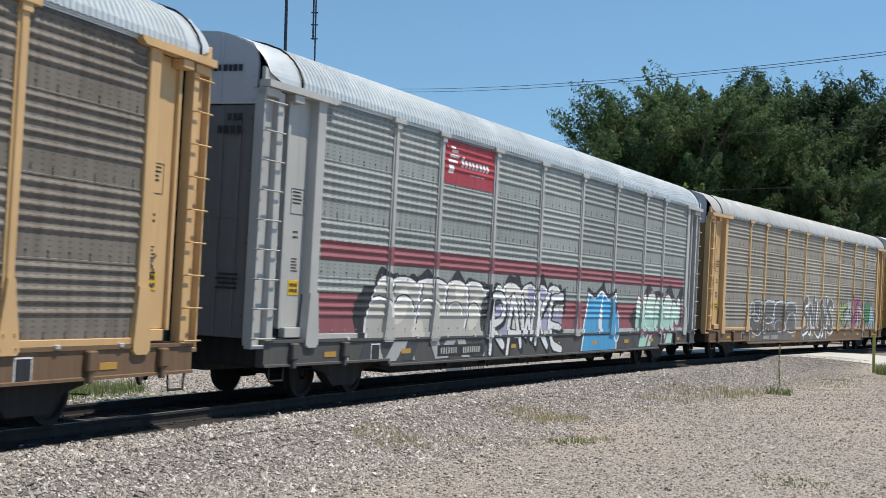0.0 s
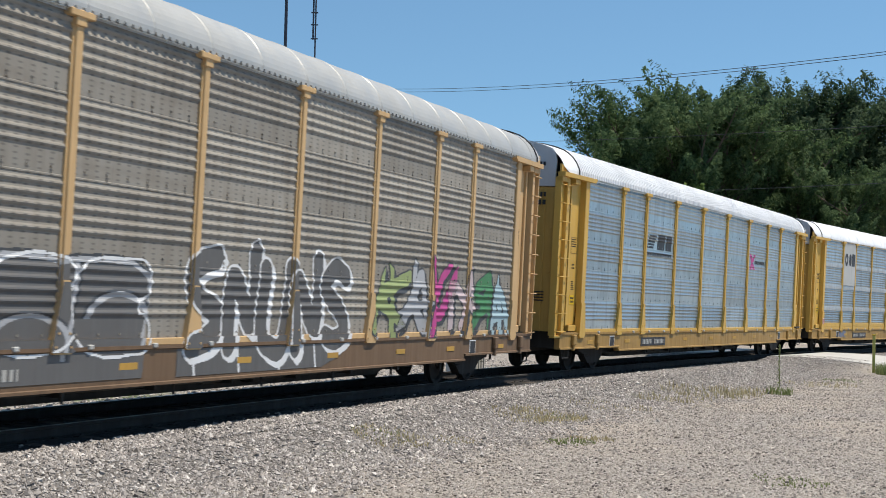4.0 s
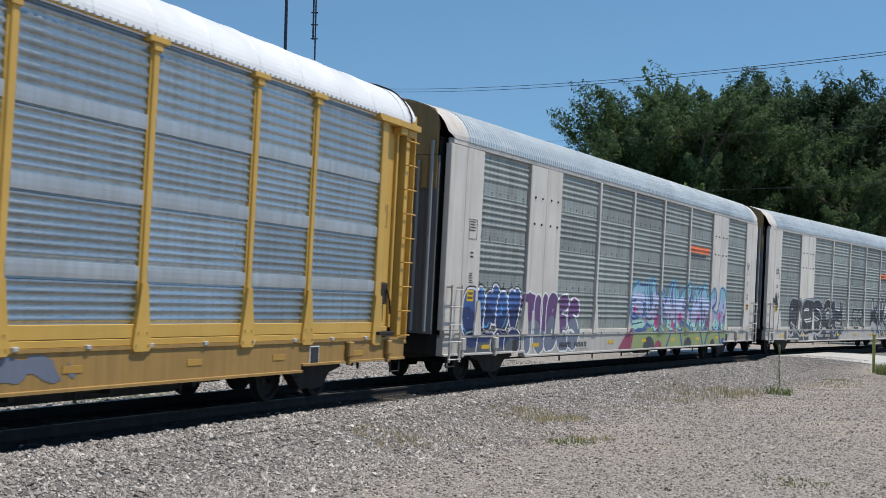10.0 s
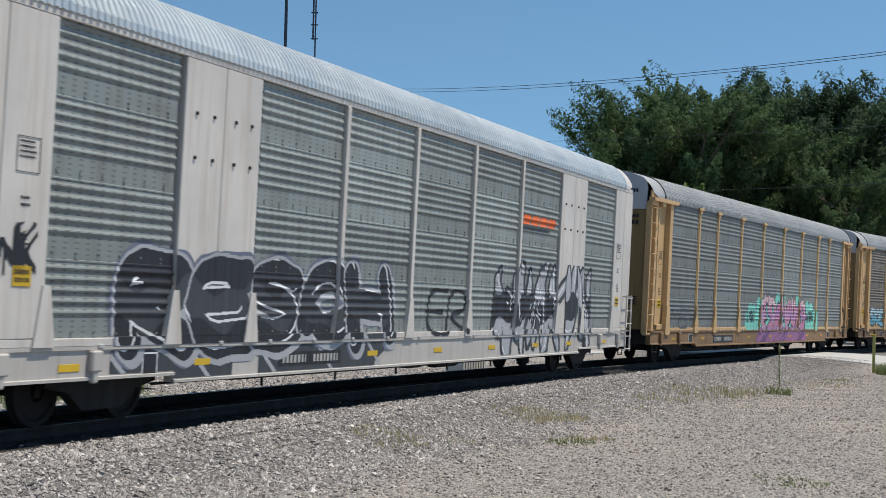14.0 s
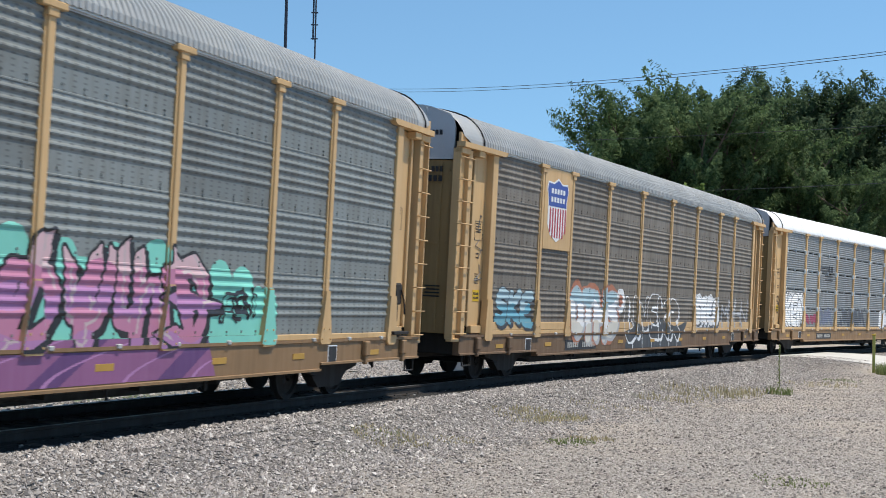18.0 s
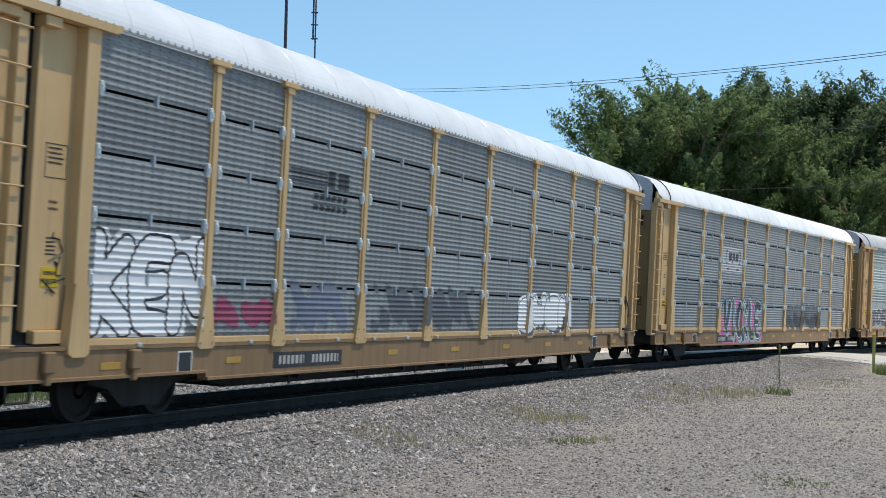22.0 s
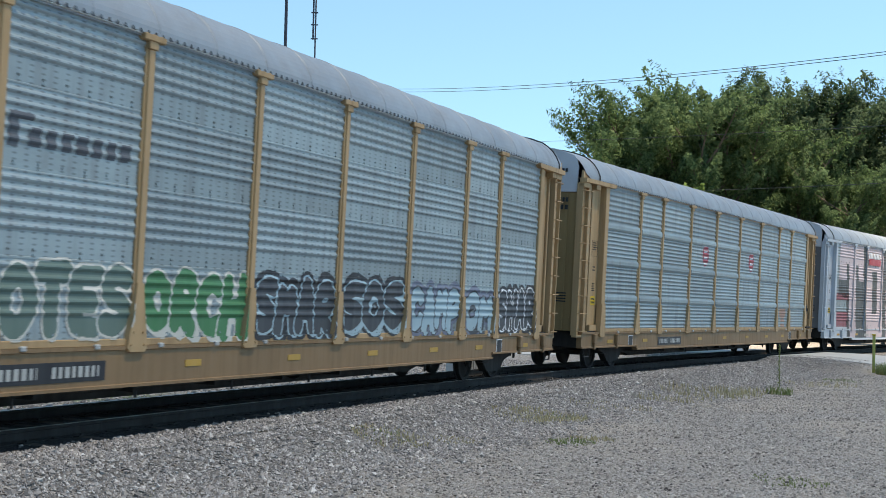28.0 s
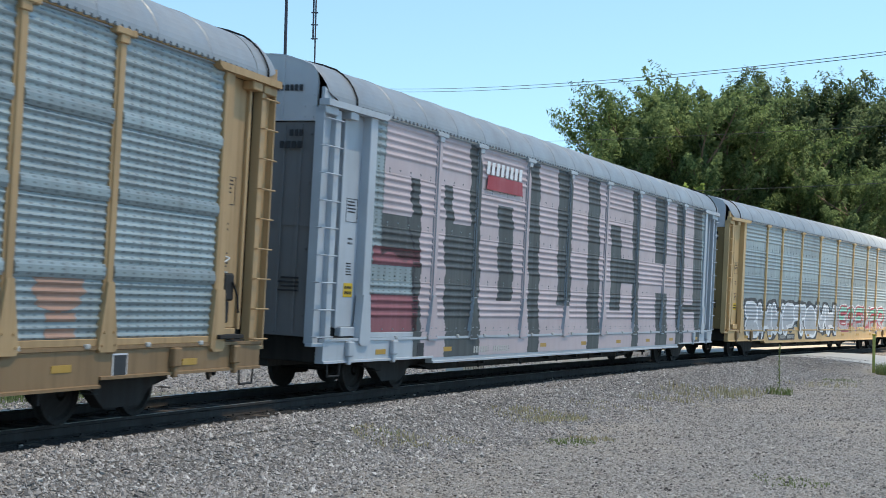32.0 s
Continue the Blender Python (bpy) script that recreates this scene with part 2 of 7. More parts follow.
def rows_of(style):
    """The stacked sheets of a side: for each its outline as (height, relief), with rounded ribs."""
    n, ribs, share, deep, seam, head = {"wide": (4, 5, 0.7, 0.026, 0.0, 0.012), "band": (4, 7, 0.985, 0.025, 0.0, 0.2),
                                        "sharp": (5, 5, 0.68, 0.024, 0.0, 0.02), "gap": (5, 8, 0.97, 0.019, 0.04, 0.015)}[style]
    h = (Z_TOP - Z_FOOT) / n
    out = []
    for k in range(n):
        z1 = Z_TOP - k * h
        z0 = z1 - h + seam
        top = z1 - (head if k or style != "band" else 0.015)
        low = z1 - h * share if seam == 0 else z0 + 0.012
        p = (top - low) / ribs
        line = [(z1, 0.0)]
        for i in range(ribs):
            a = top - i * p
            line += [(a - q * p, deep * d) for q, d in ((0.04, 0.0), (0.2, 0.16), (0.36, 0.74), (0.5, 1.0), (0.64, 0.74), (0.8, 0.16), (0.96, 0.0))]
        if style in ("wide", "sharp"):
            line += [(z0 + 0.026, 0.0), (z0 + 0.02, 0.009)]
        line.append((z0, 0.009 if style in ("wide", "sharp") else 0.0))
        out.append(line)
    return out


STYLES = {k: rows_of(k) for k in ("wide", "band", "sharp", "gap")}


def relief(style, z):
    for line in STYLES[style]:
        if line[-1][0] <= z <= line[0][0]:
            for (za, da), (zb, db) in zip(line[:-1], line[1:]):
                if zb <= z <= za:
                    return da + (db - da) * (za - z) / max(za - zb, 1e-6)
    return 0.0


def sheet(line, width, side):
    """One pressed sheet, closed at its back; side -1 faces the camera's side of the track."""
    poly = [(side * (SKIN + d), z) for z, d in line]
    poly += [(side * (SKIN - 0.025), line[-1][0]), (side * (SKIN - 0.025), line[0][0])]
    sh = Shape().extrude_x(poly, -width / 2, width / 2)
    z_rib, z_lap = [z for z, d in line if d > 0.0095][-1], line[-1][0]
    z_flat = z_lap + (z_rib - z_lap) * 0.3
    if z_rib - z_lap > 0.15:
        n = max(3, int(width / 0.42))
        for i in range(n):
            x = (i + 0.5) / n * width - width / 2
            a, b = sorted((side * (SKIN - 0.005), side * (SKIN + 0.016)))
            sh.box(x - 0.015, x + 0.015, a, b, z_flat - 0.015, z_flat + 0.015)
            if i % 2:
                sh.box(x - 0.012, x + 0.012, a, b, z_lap + 0.03, z_lap + 0.054)
    return sh


def rounder(arc):
    """Cuts the corners of an outline once."""
    out = [arc[0]]
    for (a, b), (c, d) in zip(arc[:-1], arc[1:]):
        out += [(a * 0.75 + c * 0.25, b * 0.75 + d * 0.25), (a * 0.25 + c * 0.75, b * 0.25 + d * 0.75)]
    return out + [arc[-1]]


ROOF_ARC = [(1.55, 4.97), (1.545, 5.08), (1.46, 5.255), (1.35, 5.395), (1.215, 5.51), (1.08, 5.59), (0.8, 5.68), (0.45, 5.75), (0.15, 5.775)]
ROOF_ARC = ROOF_ARC + [(-y, z) for y, z in ROOF_ARC[::-1]]


def roof_shape(ribbed, half=12.65):
    arc = ROOF_ARC if ribbed else rounder(ROOF_ARC)
    sh = Shape()
    xs, ds = [], []
    if ribbed:
        p = 0.135
        n = int(2 * half / p)
        for i in range(n):
            a = -half + i * 2 * half / n
            xs += [a, a + 0.38 * p, a + 0.5 * p, a + 0.88 * p]
            ds += [0, 0, 0.022, 0.022]
    else:
        n = 18
        for i in range(n):
            a = -half + i * 2 * half / n
            xs += [a, a + 0.02, a + 0.04, a + 0.06]
            ds += [0, 0.012, 0.012, 0]
    xs.append(half)
    ds.append(0)
    m = len(arc)
    vs = [(x, y * (1 + d / 1.5), z + d * (0.2 if z < 5.1 else 0.8)) for x, d in zip(xs, ds) for y, z in arc]
    fs = [(i * m + j, i * m + j + 1, (i + 1) * m + j + 1, (i + 1) * m + j) for i in range(len(xs) - 1) for j in range(m - 1)]
    sh.add(vs, fs)
    inner = [(y * 0.97, z - 0.05) for y, z in arc]
    vs = [(x, y, z) for x in (-half, half) for y, z in inner]
    sh.add(vs, [(j, m + j, m + j + 1, j + 1) for j in range(m - 1)])
    return sh


def toothed_edge():
    """The pressed lower edge of a smooth roof, a row of small teeth."""
    sh = Shape()
    for k in range(152):
        x = -12.6 + k * 0.166
        sh.extrude_y([(x, 5.0), (x + 0.1, 5.0), (x + 0.08, 4.955), (x + 0.02, 4.955)], -1.575, -1.53)
    return sh


def hood_shape(back=0.0):
    """The plain end of the roof past its last seam, its lower corners cut away; built for the +x end, back metres shorter."""
    sh = Shape()
    arc = rounder(ROOF_ARC)
    m = len(arc)
    rings = [(12.66, 0.008, 4.97), (13.24 - back, 0.006, 4.97), (13.5 - back, 0.0, 5.06), (13.58 - back, -0.02, 5.12)]
    vs = []
    for x, up, low in rings:
        for y, z in arc:
            if z < low:
                y = math.copysign(1.545 - 0.36 * max(low - 5.05, 0), y)
            vs.append((x, y, max(z, low) + up))
    sh.add(vs, [(i * m + j, i * m + j + 1, (i + 1) * m + j + 1, (i + 1) * m + j) for i in range(len(rings) - 1) for j in range(m - 1)])
    return sh


def gable_shape():
    """The riveted upper plate of a car's end."""
    top = [(1.28, 4.62), (1.3, 5.24), (1.26, 5.45), (1.17, 5.55), (0.97, 5.625), (0.69, 5.71), (0.5, 5.745), (0.2, 5.76)]
    sh = Shape().extrude_x(top + [(-y, z) for y, z in top[::-1]], 13.520, 13.570)
    for y in (-1.23, -1.06, 1.06, 1.23):
        for z in (4.68, 4.86, 5.04):
            sh.tube((13.560, y, z), (13.585, y, z), 0.017, 6)
    sh.box(13.560, 13.590, -0.62, -0.58, 4.62, 5.68, 0.006)
    sh.box(13.560, 13.590, 0.58, 0.62, 4.62, 5.68, 0.006)
    return sh


def end_door_shape():
    """Two tall leaves under the gable, with their meeting edge, hinge straps and rivets."""
    sh = Shape()
    for e in (-1, 1):
        a, b = sorted((e * 0.02, e * 1.33))
        sh.box(13.480, 13.530, a, b, 1.05, 4.61, 0.01)
        for y in (0.66, 1.0):
            sh.box(13.530, 13.555, e * y - 0.03, e * y + 0.03, 1.1, 4.56, 0.006)
        for z in (1.4, 2.5, 3.6, 4.4):
            sh.tube((13.530, e * 1.2, z), (13.555, e * 1.2, z), 0.017, 6)
    sh.box(13.530, 13.550, -1.3, 1.3, 2.88, 2.93)
    return sh


def hoop_shape():
    return Shape().bend([(0, y * 1.012, z + 0.022) for y, z in ROOF_ARC], 0.016, 5)


def flat_sill():
    """The side sill of the flat car: a channel with flanges and stiffeners."""
    sh = Shape()
    poly = [(-1.53, 1.03), (-1.53, 0.985), (-1.505, 0.975), (-1.505, 0.56), (-1.54, 0.55), (-1.54, 0.515), (-1.36, 0.515), (-1.36, 1.03)]
    sh.extrude_x(poly, -9.0, 9.0)
    for e in (-1, 1):
        poly2 = [(y, z if z > 0.9 else z + 0.1) for y, z in poly]
        sh.extrude_x(poly2, min(e * 9, e * 13.3), max(e * 9, e * 13.3))
    return sh


def post_shape():
    sh = Shape()
    sh.box(-0.062, 0.062, -1.53, -1.44, 1.7, 4.9, 0.012)
    sh.box(-0.105, 0.105, -1.50, -1.44, 1.1, 4.9)
    return sh


def post_base():
    sh = Shape()
    front = [(-0.07, 1.82), (0.07, 1.82), (0.1, 1.6), (0.2, 1.08), (0.21, 1.0), (0.16, 0.955), (-0.16, 0.955), (-0.21, 1.0), (-0.2, 1.08), (-0.1, 1.6)]
    sh.extrude_y(front, -1.555, -1.47)
    for x in (-0.12, 0.12):
        for z in (1.04, 1.2):
            sh.tube((x * (1.2 if z < 1.1 else 0.85), -1.57, z), (x * (1.2 if z < 1.1 else 0.85), -1.55, z), 0.018, 6)
    return sh


def ladder_shape(o):
    """A tall corner plate with a broad inner and a slim outer stile; o is the way out to the car's end."""
    sh = Shape()
    sh.box(*sorted((-o * 0.3, -o * 0.12)), -1.5, -1.34, 0.95, 4.84, 0.008)
    sh.box(*sorted((-o * 0.12, o * 0.26)), -1.4, -1.36, 0.95, 4.84)
    sh.box(*sorted((o * 0.24, o * 0.29)), -1.5, -1.32, 0.95, 4.84, 0.006)
    sh.box(-0.3, 0.3, -1.5, -1.36, 0.9, 0.96, 0.006)
    return sh


def bracket_shape(o, out):
    """The beam over a corner, cut slantwise at its inner end, with a deeper cheek over the ladder."""
    sh = Shape()
    sh.extrude_y([(-o * 1.06, 4.975), (o * out, 4.975), (o * out, 4.87), (-o * 0.96, 4.87), (-o * 1.06, 4.93)], -1.6, -1.4)
    sh.extrude_y([(o * (out - 0.45), 4.975), (o * out, 4.975), (o * out, 5.17)], -1.5, -1.44)
    sh.box(*sorted((o * 0.05, o * 0.34)), -1.56, -1.36, 4.74, 4.87, 0.012)
    sh.box(*sorted((o * (out - 0.45), o * (out - 0.02))), -1.53, -1.36, 4.74, 4.87, 0.012)
    return sh


def corner_panel_shape(o):
    """A door leaf beside the corner, with a folded edge and a stepped foot."""
    sh = Shape()
    sh.box(*sorted((-o * 0.5, o * 0.38)), -1.36, -1.31, 1.22, 4.88, 0.01)
    sh.box(*sorted((-o * 0.5, -o * 0.43)), -1.45, -1.32, 1.1, 4.88, 0.008)
    sh.box(*sorted((-o * 0.5, o * 0.2)), -1.44, -1.31, 1.06, 1.22, 0.01)
    return sh


def bogie_frame():
    sh = Shape()
    for y in (-1.02, 1.02):
        prof = [(-1.15, 0.52), (-1.1, 0.66), (-0.66, 0.68), (-0.42, 0.78), (0.42, 0.78), (0.66, 0.68), (1.1, 0.66), (1.15, 0.52),
                (0.72, 0.44), (0.4, 0.2), (-0.4, 0.2), (-0.72, 0.44)]
        sh.extrude_y(prof, y - 0.09, y + 0.09)
        for x in (-0.89, 0.89):
            sh.tube((x, y - 0.17 * (1 if y > 0 else -1) * -1, 0.42), (x, y + 0.17 * (1 if y > 0 else -1), 0.42), 0.12, 12)
        for x in (-0.14, 0, 0.14):
            sh.tube((x, y, 0.24), (x, y, 0.52), 0.055, 8)
    sh.box(-0.2, 0.2, -1.05, 1.05, 0.46, 0.66, 0.02)
    return sh


def wheelset_shape(r=0.42):
    sh = Shape()
    sh.tube((0, -0.8, 0), (0, 0.8, 0), 0.075, 10)
    for e in (-1, 1):
        ring = [(0.0, 0.12, 0.79), (0.0, 0.2, 0.76), (0.0, 0.33, 0.74), (0.0, 0.36, 0.785), (0.0, r, 0.785), (0.0, r + 0.005, 0.7), (0.0, r + 0.025, 0.69), (0.0, r + 0.02, 0.665), (0.0, 0.35, 0.66), (0.0, 0.1, 0.70)]
        n = 28
        m = len(ring)
        vs = [(math.cos(i * math.tau / n) * q[1], e * q[2], math.sin(i * math.tau / n) * q[1]) for i in range(n) for q in ring]
        sh.add(vs, [(i * m + j, i * m + (j + 1) % m, ((i + 1) % n) * m + (j + 1) % m, ((i + 1) % n) * m + j) for i in range(n) for j in range(m - 1)])
    return sh


def coupler_shape():
    sh = Shape()
    sh.box(13.3, 14.0, -0.09, 0.09, 0.74, 0.92, 0.02)
    sh.box(13.95, 14.33, -0.14, 0.12, 0.68, 0.98, 0.04)
    sh.box(14.2, 14.4, 0.03, 0.16, 0.7, 0.96, 0.03)
    return sh


def hose_shape():
    pts = [(13.6 + 0.75 * k / 10, -0.38 + 0.03 * k, 0.66 - 0.36 * math.sin(math.pi * k / 10) + 0.01 * k) for k in range(11)]
    return Shape().bend(pts, 0.028, 7)


def under_shape():
    sh = Shape()
    sh.box(-13.2, 13.2, -0.33, 0.33, 0.5, 0.98)
    for x in (-6.5, -3.2, 0, 3.2, 6.5):
        sh.box(x - 0.06, x + 0.06, -1.36, 1.36, 0.6, 0.98)
    sh.box(-13.3, 13.3, -1.36, 1.36, 0.98, 1.05)
    for e in (-1, 1):
        sh.box(e * 13.15 - 0.12, e * 13.15 + 0.12, -1.4, 1.4, 0.62, 1.04, 0.02)
    return sh


def belly_shape():
    """The deep centre girder between the bogies, tapered at both ends."""
    sh = Shape()
    line = [(-8.5, 0.56), (-6.9, 0.27), (6.9, 0.27), (8.5, 0.56)]
    for y in (-0.42, 0.42):
        sh.extrude_y(line, y - 0.03, y + 0.03)
    sh.box(-6.9, 6.9, -0.45, 0.45, 0.25, 0.28)
    for x in range(-6, 7, 2):
        sh.box(x - 0.04, x + 0.04, -1.34, -0.44, 0.42, 0.6)
        sh.box(x - 0.04, x + 0.04, 0.44, 1.34, 0.42, 0.6)
    return sh


def brake_gear():
    sh = Shape()
    sh.tube((1.2, -0.8, 0.55), (2.3, -0.8, 0.55), 0.2, 14)
    sh.tube((-2.4, -0.85, 0.56), (-1.7, -0.85, 0.56), 0.14, 12)
    sh.tube((-8.2, -0.55, 0.4), (8.2, -0.55, 0.4), 0.022, 6)
    sh.tube((-7.0, -1.1, 0.47), (7.0, -1.1, 0.47), 0.03, 6)
    sh.box(-0.4, 0.25, -1.0, -0.65, 0.4, 0.7, 0.02)
    for x in (-5, -2, 2, 5):
        sh.box(x - 0.02, x + 0.02, -1.12, -1.08, 0.46, 0.6)
    return sh


def stirrup():
    sh = Shape()
    sh.bend([(-0.22, -1.5, 0.62), (-0.2, -1.5, 0.4), (0.2, -1.5, 0.4), (0.22, -1.5, 0.62)], 0.018, 6)
    return sh


def flip(side):
    """Turn of a part that is built for the camera's side to the other side."""
    return 0.0 if side < 0 else math.pi


def running_gear(car):
    part("underframe", kept("underframe", under_shape, BLACK), car)
    part("brake_gear", kept("brake_gear", brake_gear, BLACK), car)
    for e in (-1, 1):
        b = part("bogie", kept("bogie", bogie_frame, RUST), car, "cast steel bogie caked with dark grime", (e * BOGIE, 0, 0))
        for x in (-0.89, 0.89):
            part("wheelset", kept("wheelset", wheelset_shape, RUST, smooth=False), b, at=(x, 0, 0.42))
        part("coupler", kept("coupler", coupler_shape, RUST), car, turn=0 if e > 0 else math.pi)
        part("air_hose", kept("air_hose", hose_shape, BLACK), car, turn=0 if e > 0 else math.pi)
        for side in (-1, 1):
            part("step", kept("step", stirrup, BLACK), car, at=(e * 12.9, 0, 0), turn=flip(side))


def bays_of(cuts):
    return list(zip(cuts[:-1], cuts[1:]))


def autorack(label, frame_mat, panel_mat, roof_mat, style="wide", ribbed=True, sill_mat=None, end_mat=None, kick=None, row_mats=None, n=0):
    """A covered car carrier with posts down its sides and a ladder at each corner."""
    car = new("autorack_car")
    tagged(car, label, "rail car", "cars of the freight train")
    sill_mat = sill_mat or frame_mat
    part("belly_girder", kept("belly_girder", belly_shape, BLACK), car)
    # brown and dark grey doors hold the shade between cars in their tone
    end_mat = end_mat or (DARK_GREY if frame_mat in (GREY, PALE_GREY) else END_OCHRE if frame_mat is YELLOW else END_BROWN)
    running_gear(car)
    part("roof", kept(("roof", ribbed), lambda: roof_shape(ribbed), roof_mat, smooth=False), car)
    for e in (-1, 1):
        part("roof_hood", kept(("roof_hood", e), lambda: hood_shape(0.28 if e > 0 else 0.0), roof_mat), car, turn=0 if e > 0 else math.pi)
        part("gable_plate", kept("gable_plate", gable_shape, GABLE), car, at=(-0.28 if e > 0 else 0, 0, 0), turn=0 if e > 0 else math.pi)
        part("roof_seam", kept("roof_seam", hoop_shape, DARK), car, at=(-12.66 if e < 0 else 12.98, 0, 0))
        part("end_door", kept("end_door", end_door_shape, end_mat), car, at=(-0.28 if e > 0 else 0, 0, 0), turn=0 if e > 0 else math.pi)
    for side in (-1, 1):
        t = flip(side)
        part("side_sill", kept("side_sill", flat_sill, sill_mat), car, turn=t)
        part("top_rail", kept("top_rail", lambda: Shape().box(-11.9, 11.9, -1.53, -1.42, 4.945, 4.985, 0.006), ROOF_ZINC if style != "band" else frame_mat), car, turn=t)
        # near-black strip that paints the shade under the roof edge
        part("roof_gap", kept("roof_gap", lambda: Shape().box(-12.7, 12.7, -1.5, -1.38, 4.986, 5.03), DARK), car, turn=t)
        if not ribbed:
            part("roof_edge", kept("roof_edge", toothed_edge, roof_mat), car, turn=t)
        cuts = [-DOOR_POST, *POSTS, DOOR_POST]
        for a, b in bays_of(cuts):
            mid, w = (a + b) / 2, b - a - 0.2
            for k, line in enumerate(STYLES[style]):
                pm = panel_mat if not row_mats or side > 0 else row_mats(k, mid) or panel_mat
                part("side_panel", kept(("side_panel", style, k, round(w, 2), side), lambda: sheet(line, w, side), pm), car, at=(mid, 0, 0))
            part("kick_plate", kept(("kick_plate", round(w, 2)), lambda: Shape().box(-w / 2, w / 2, -1.51, -1.42, 1.03, 1.12, 0.008), kick or frame_mat), car, at=(mid, 0, 0), turn=t)
        for x in POSTS:
            p = part("post", kept("post", post_shape, frame_mat), car, at=(x, 0, 0), turn=t)
            part("post_base", kept("post_base", post_base, frame_mat), p)
            part("post_cap", kept("post_cap", lambda: Shape().box(-0.24, 0.24, -1.575, -1.42, 4.88, 4.97, 0.012).box(-0.1, 0.1, -1.555, -1.42, 4.78, 4.89, 0.01), frame_mat), p)
        for e in (-1, 1):
            o = e if side < 0 else -e
            part("door_post", kept("door_post", lambda: Shape().box(-0.13, 0.13, -1.53, -1.3, 1.75, 4.9, 0.012).extrude_y([(-0.13, 1.78), (0.13, 1.78), (0.2, 1.05), (0.2, 0.95), (0.12, 0.9), (-0.12, 0.9), (-0.2, 0.95), (-0.2, 1.05)], -1.555, -1.4), frame_mat), car, at=(e * DOOR_POST, 0, 0), turn=t)
            part("top_bracket", kept(("top_bracket", o, e), lambda: bracket_shape(o, 1.17 if e < 0 else 0.9), frame_mat), car, at=(e * 12.5, 0, 0), turn=t)
            d = part("corner_panel", kept(("corner_panel", o), lambda: corner_panel_shape(o), frame_mat), car, at=(e * 12.4, 0, 0), turn=t)
            part("stiffener", kept(("stiffener", o), lambda: Shape().box(*sorted((o * 0.3, o * 0.38)), -1.42, -1.355, 1.2, 4.8, 0.01), frame_mat), d)
            lad = part("ladder", kept(("ladder", o), lambda: ladder_shape(o), frame_mat), car, at=(-13.36 if e < 0 else 13.19, 0, 0), turn=t)
            if e > 0:
                lad.scale = (0.8, 1, 1)
            for k in range(9):
                part("rung", kept("rung", lambda: Shape().bend([(-0.29, -1.46, 0), (-0.28, -1.56, 0), (0.28, -1.56, 0), (0.29, -1.46, 0)], 0.013, 6), frame_mat), lad, at=(0, 0, 1.06 + k * 0.45))
        # added near-black sheet in place of the unlit space behind the panels
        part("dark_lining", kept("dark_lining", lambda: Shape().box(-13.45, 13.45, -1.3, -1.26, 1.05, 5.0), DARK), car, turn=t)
    return car



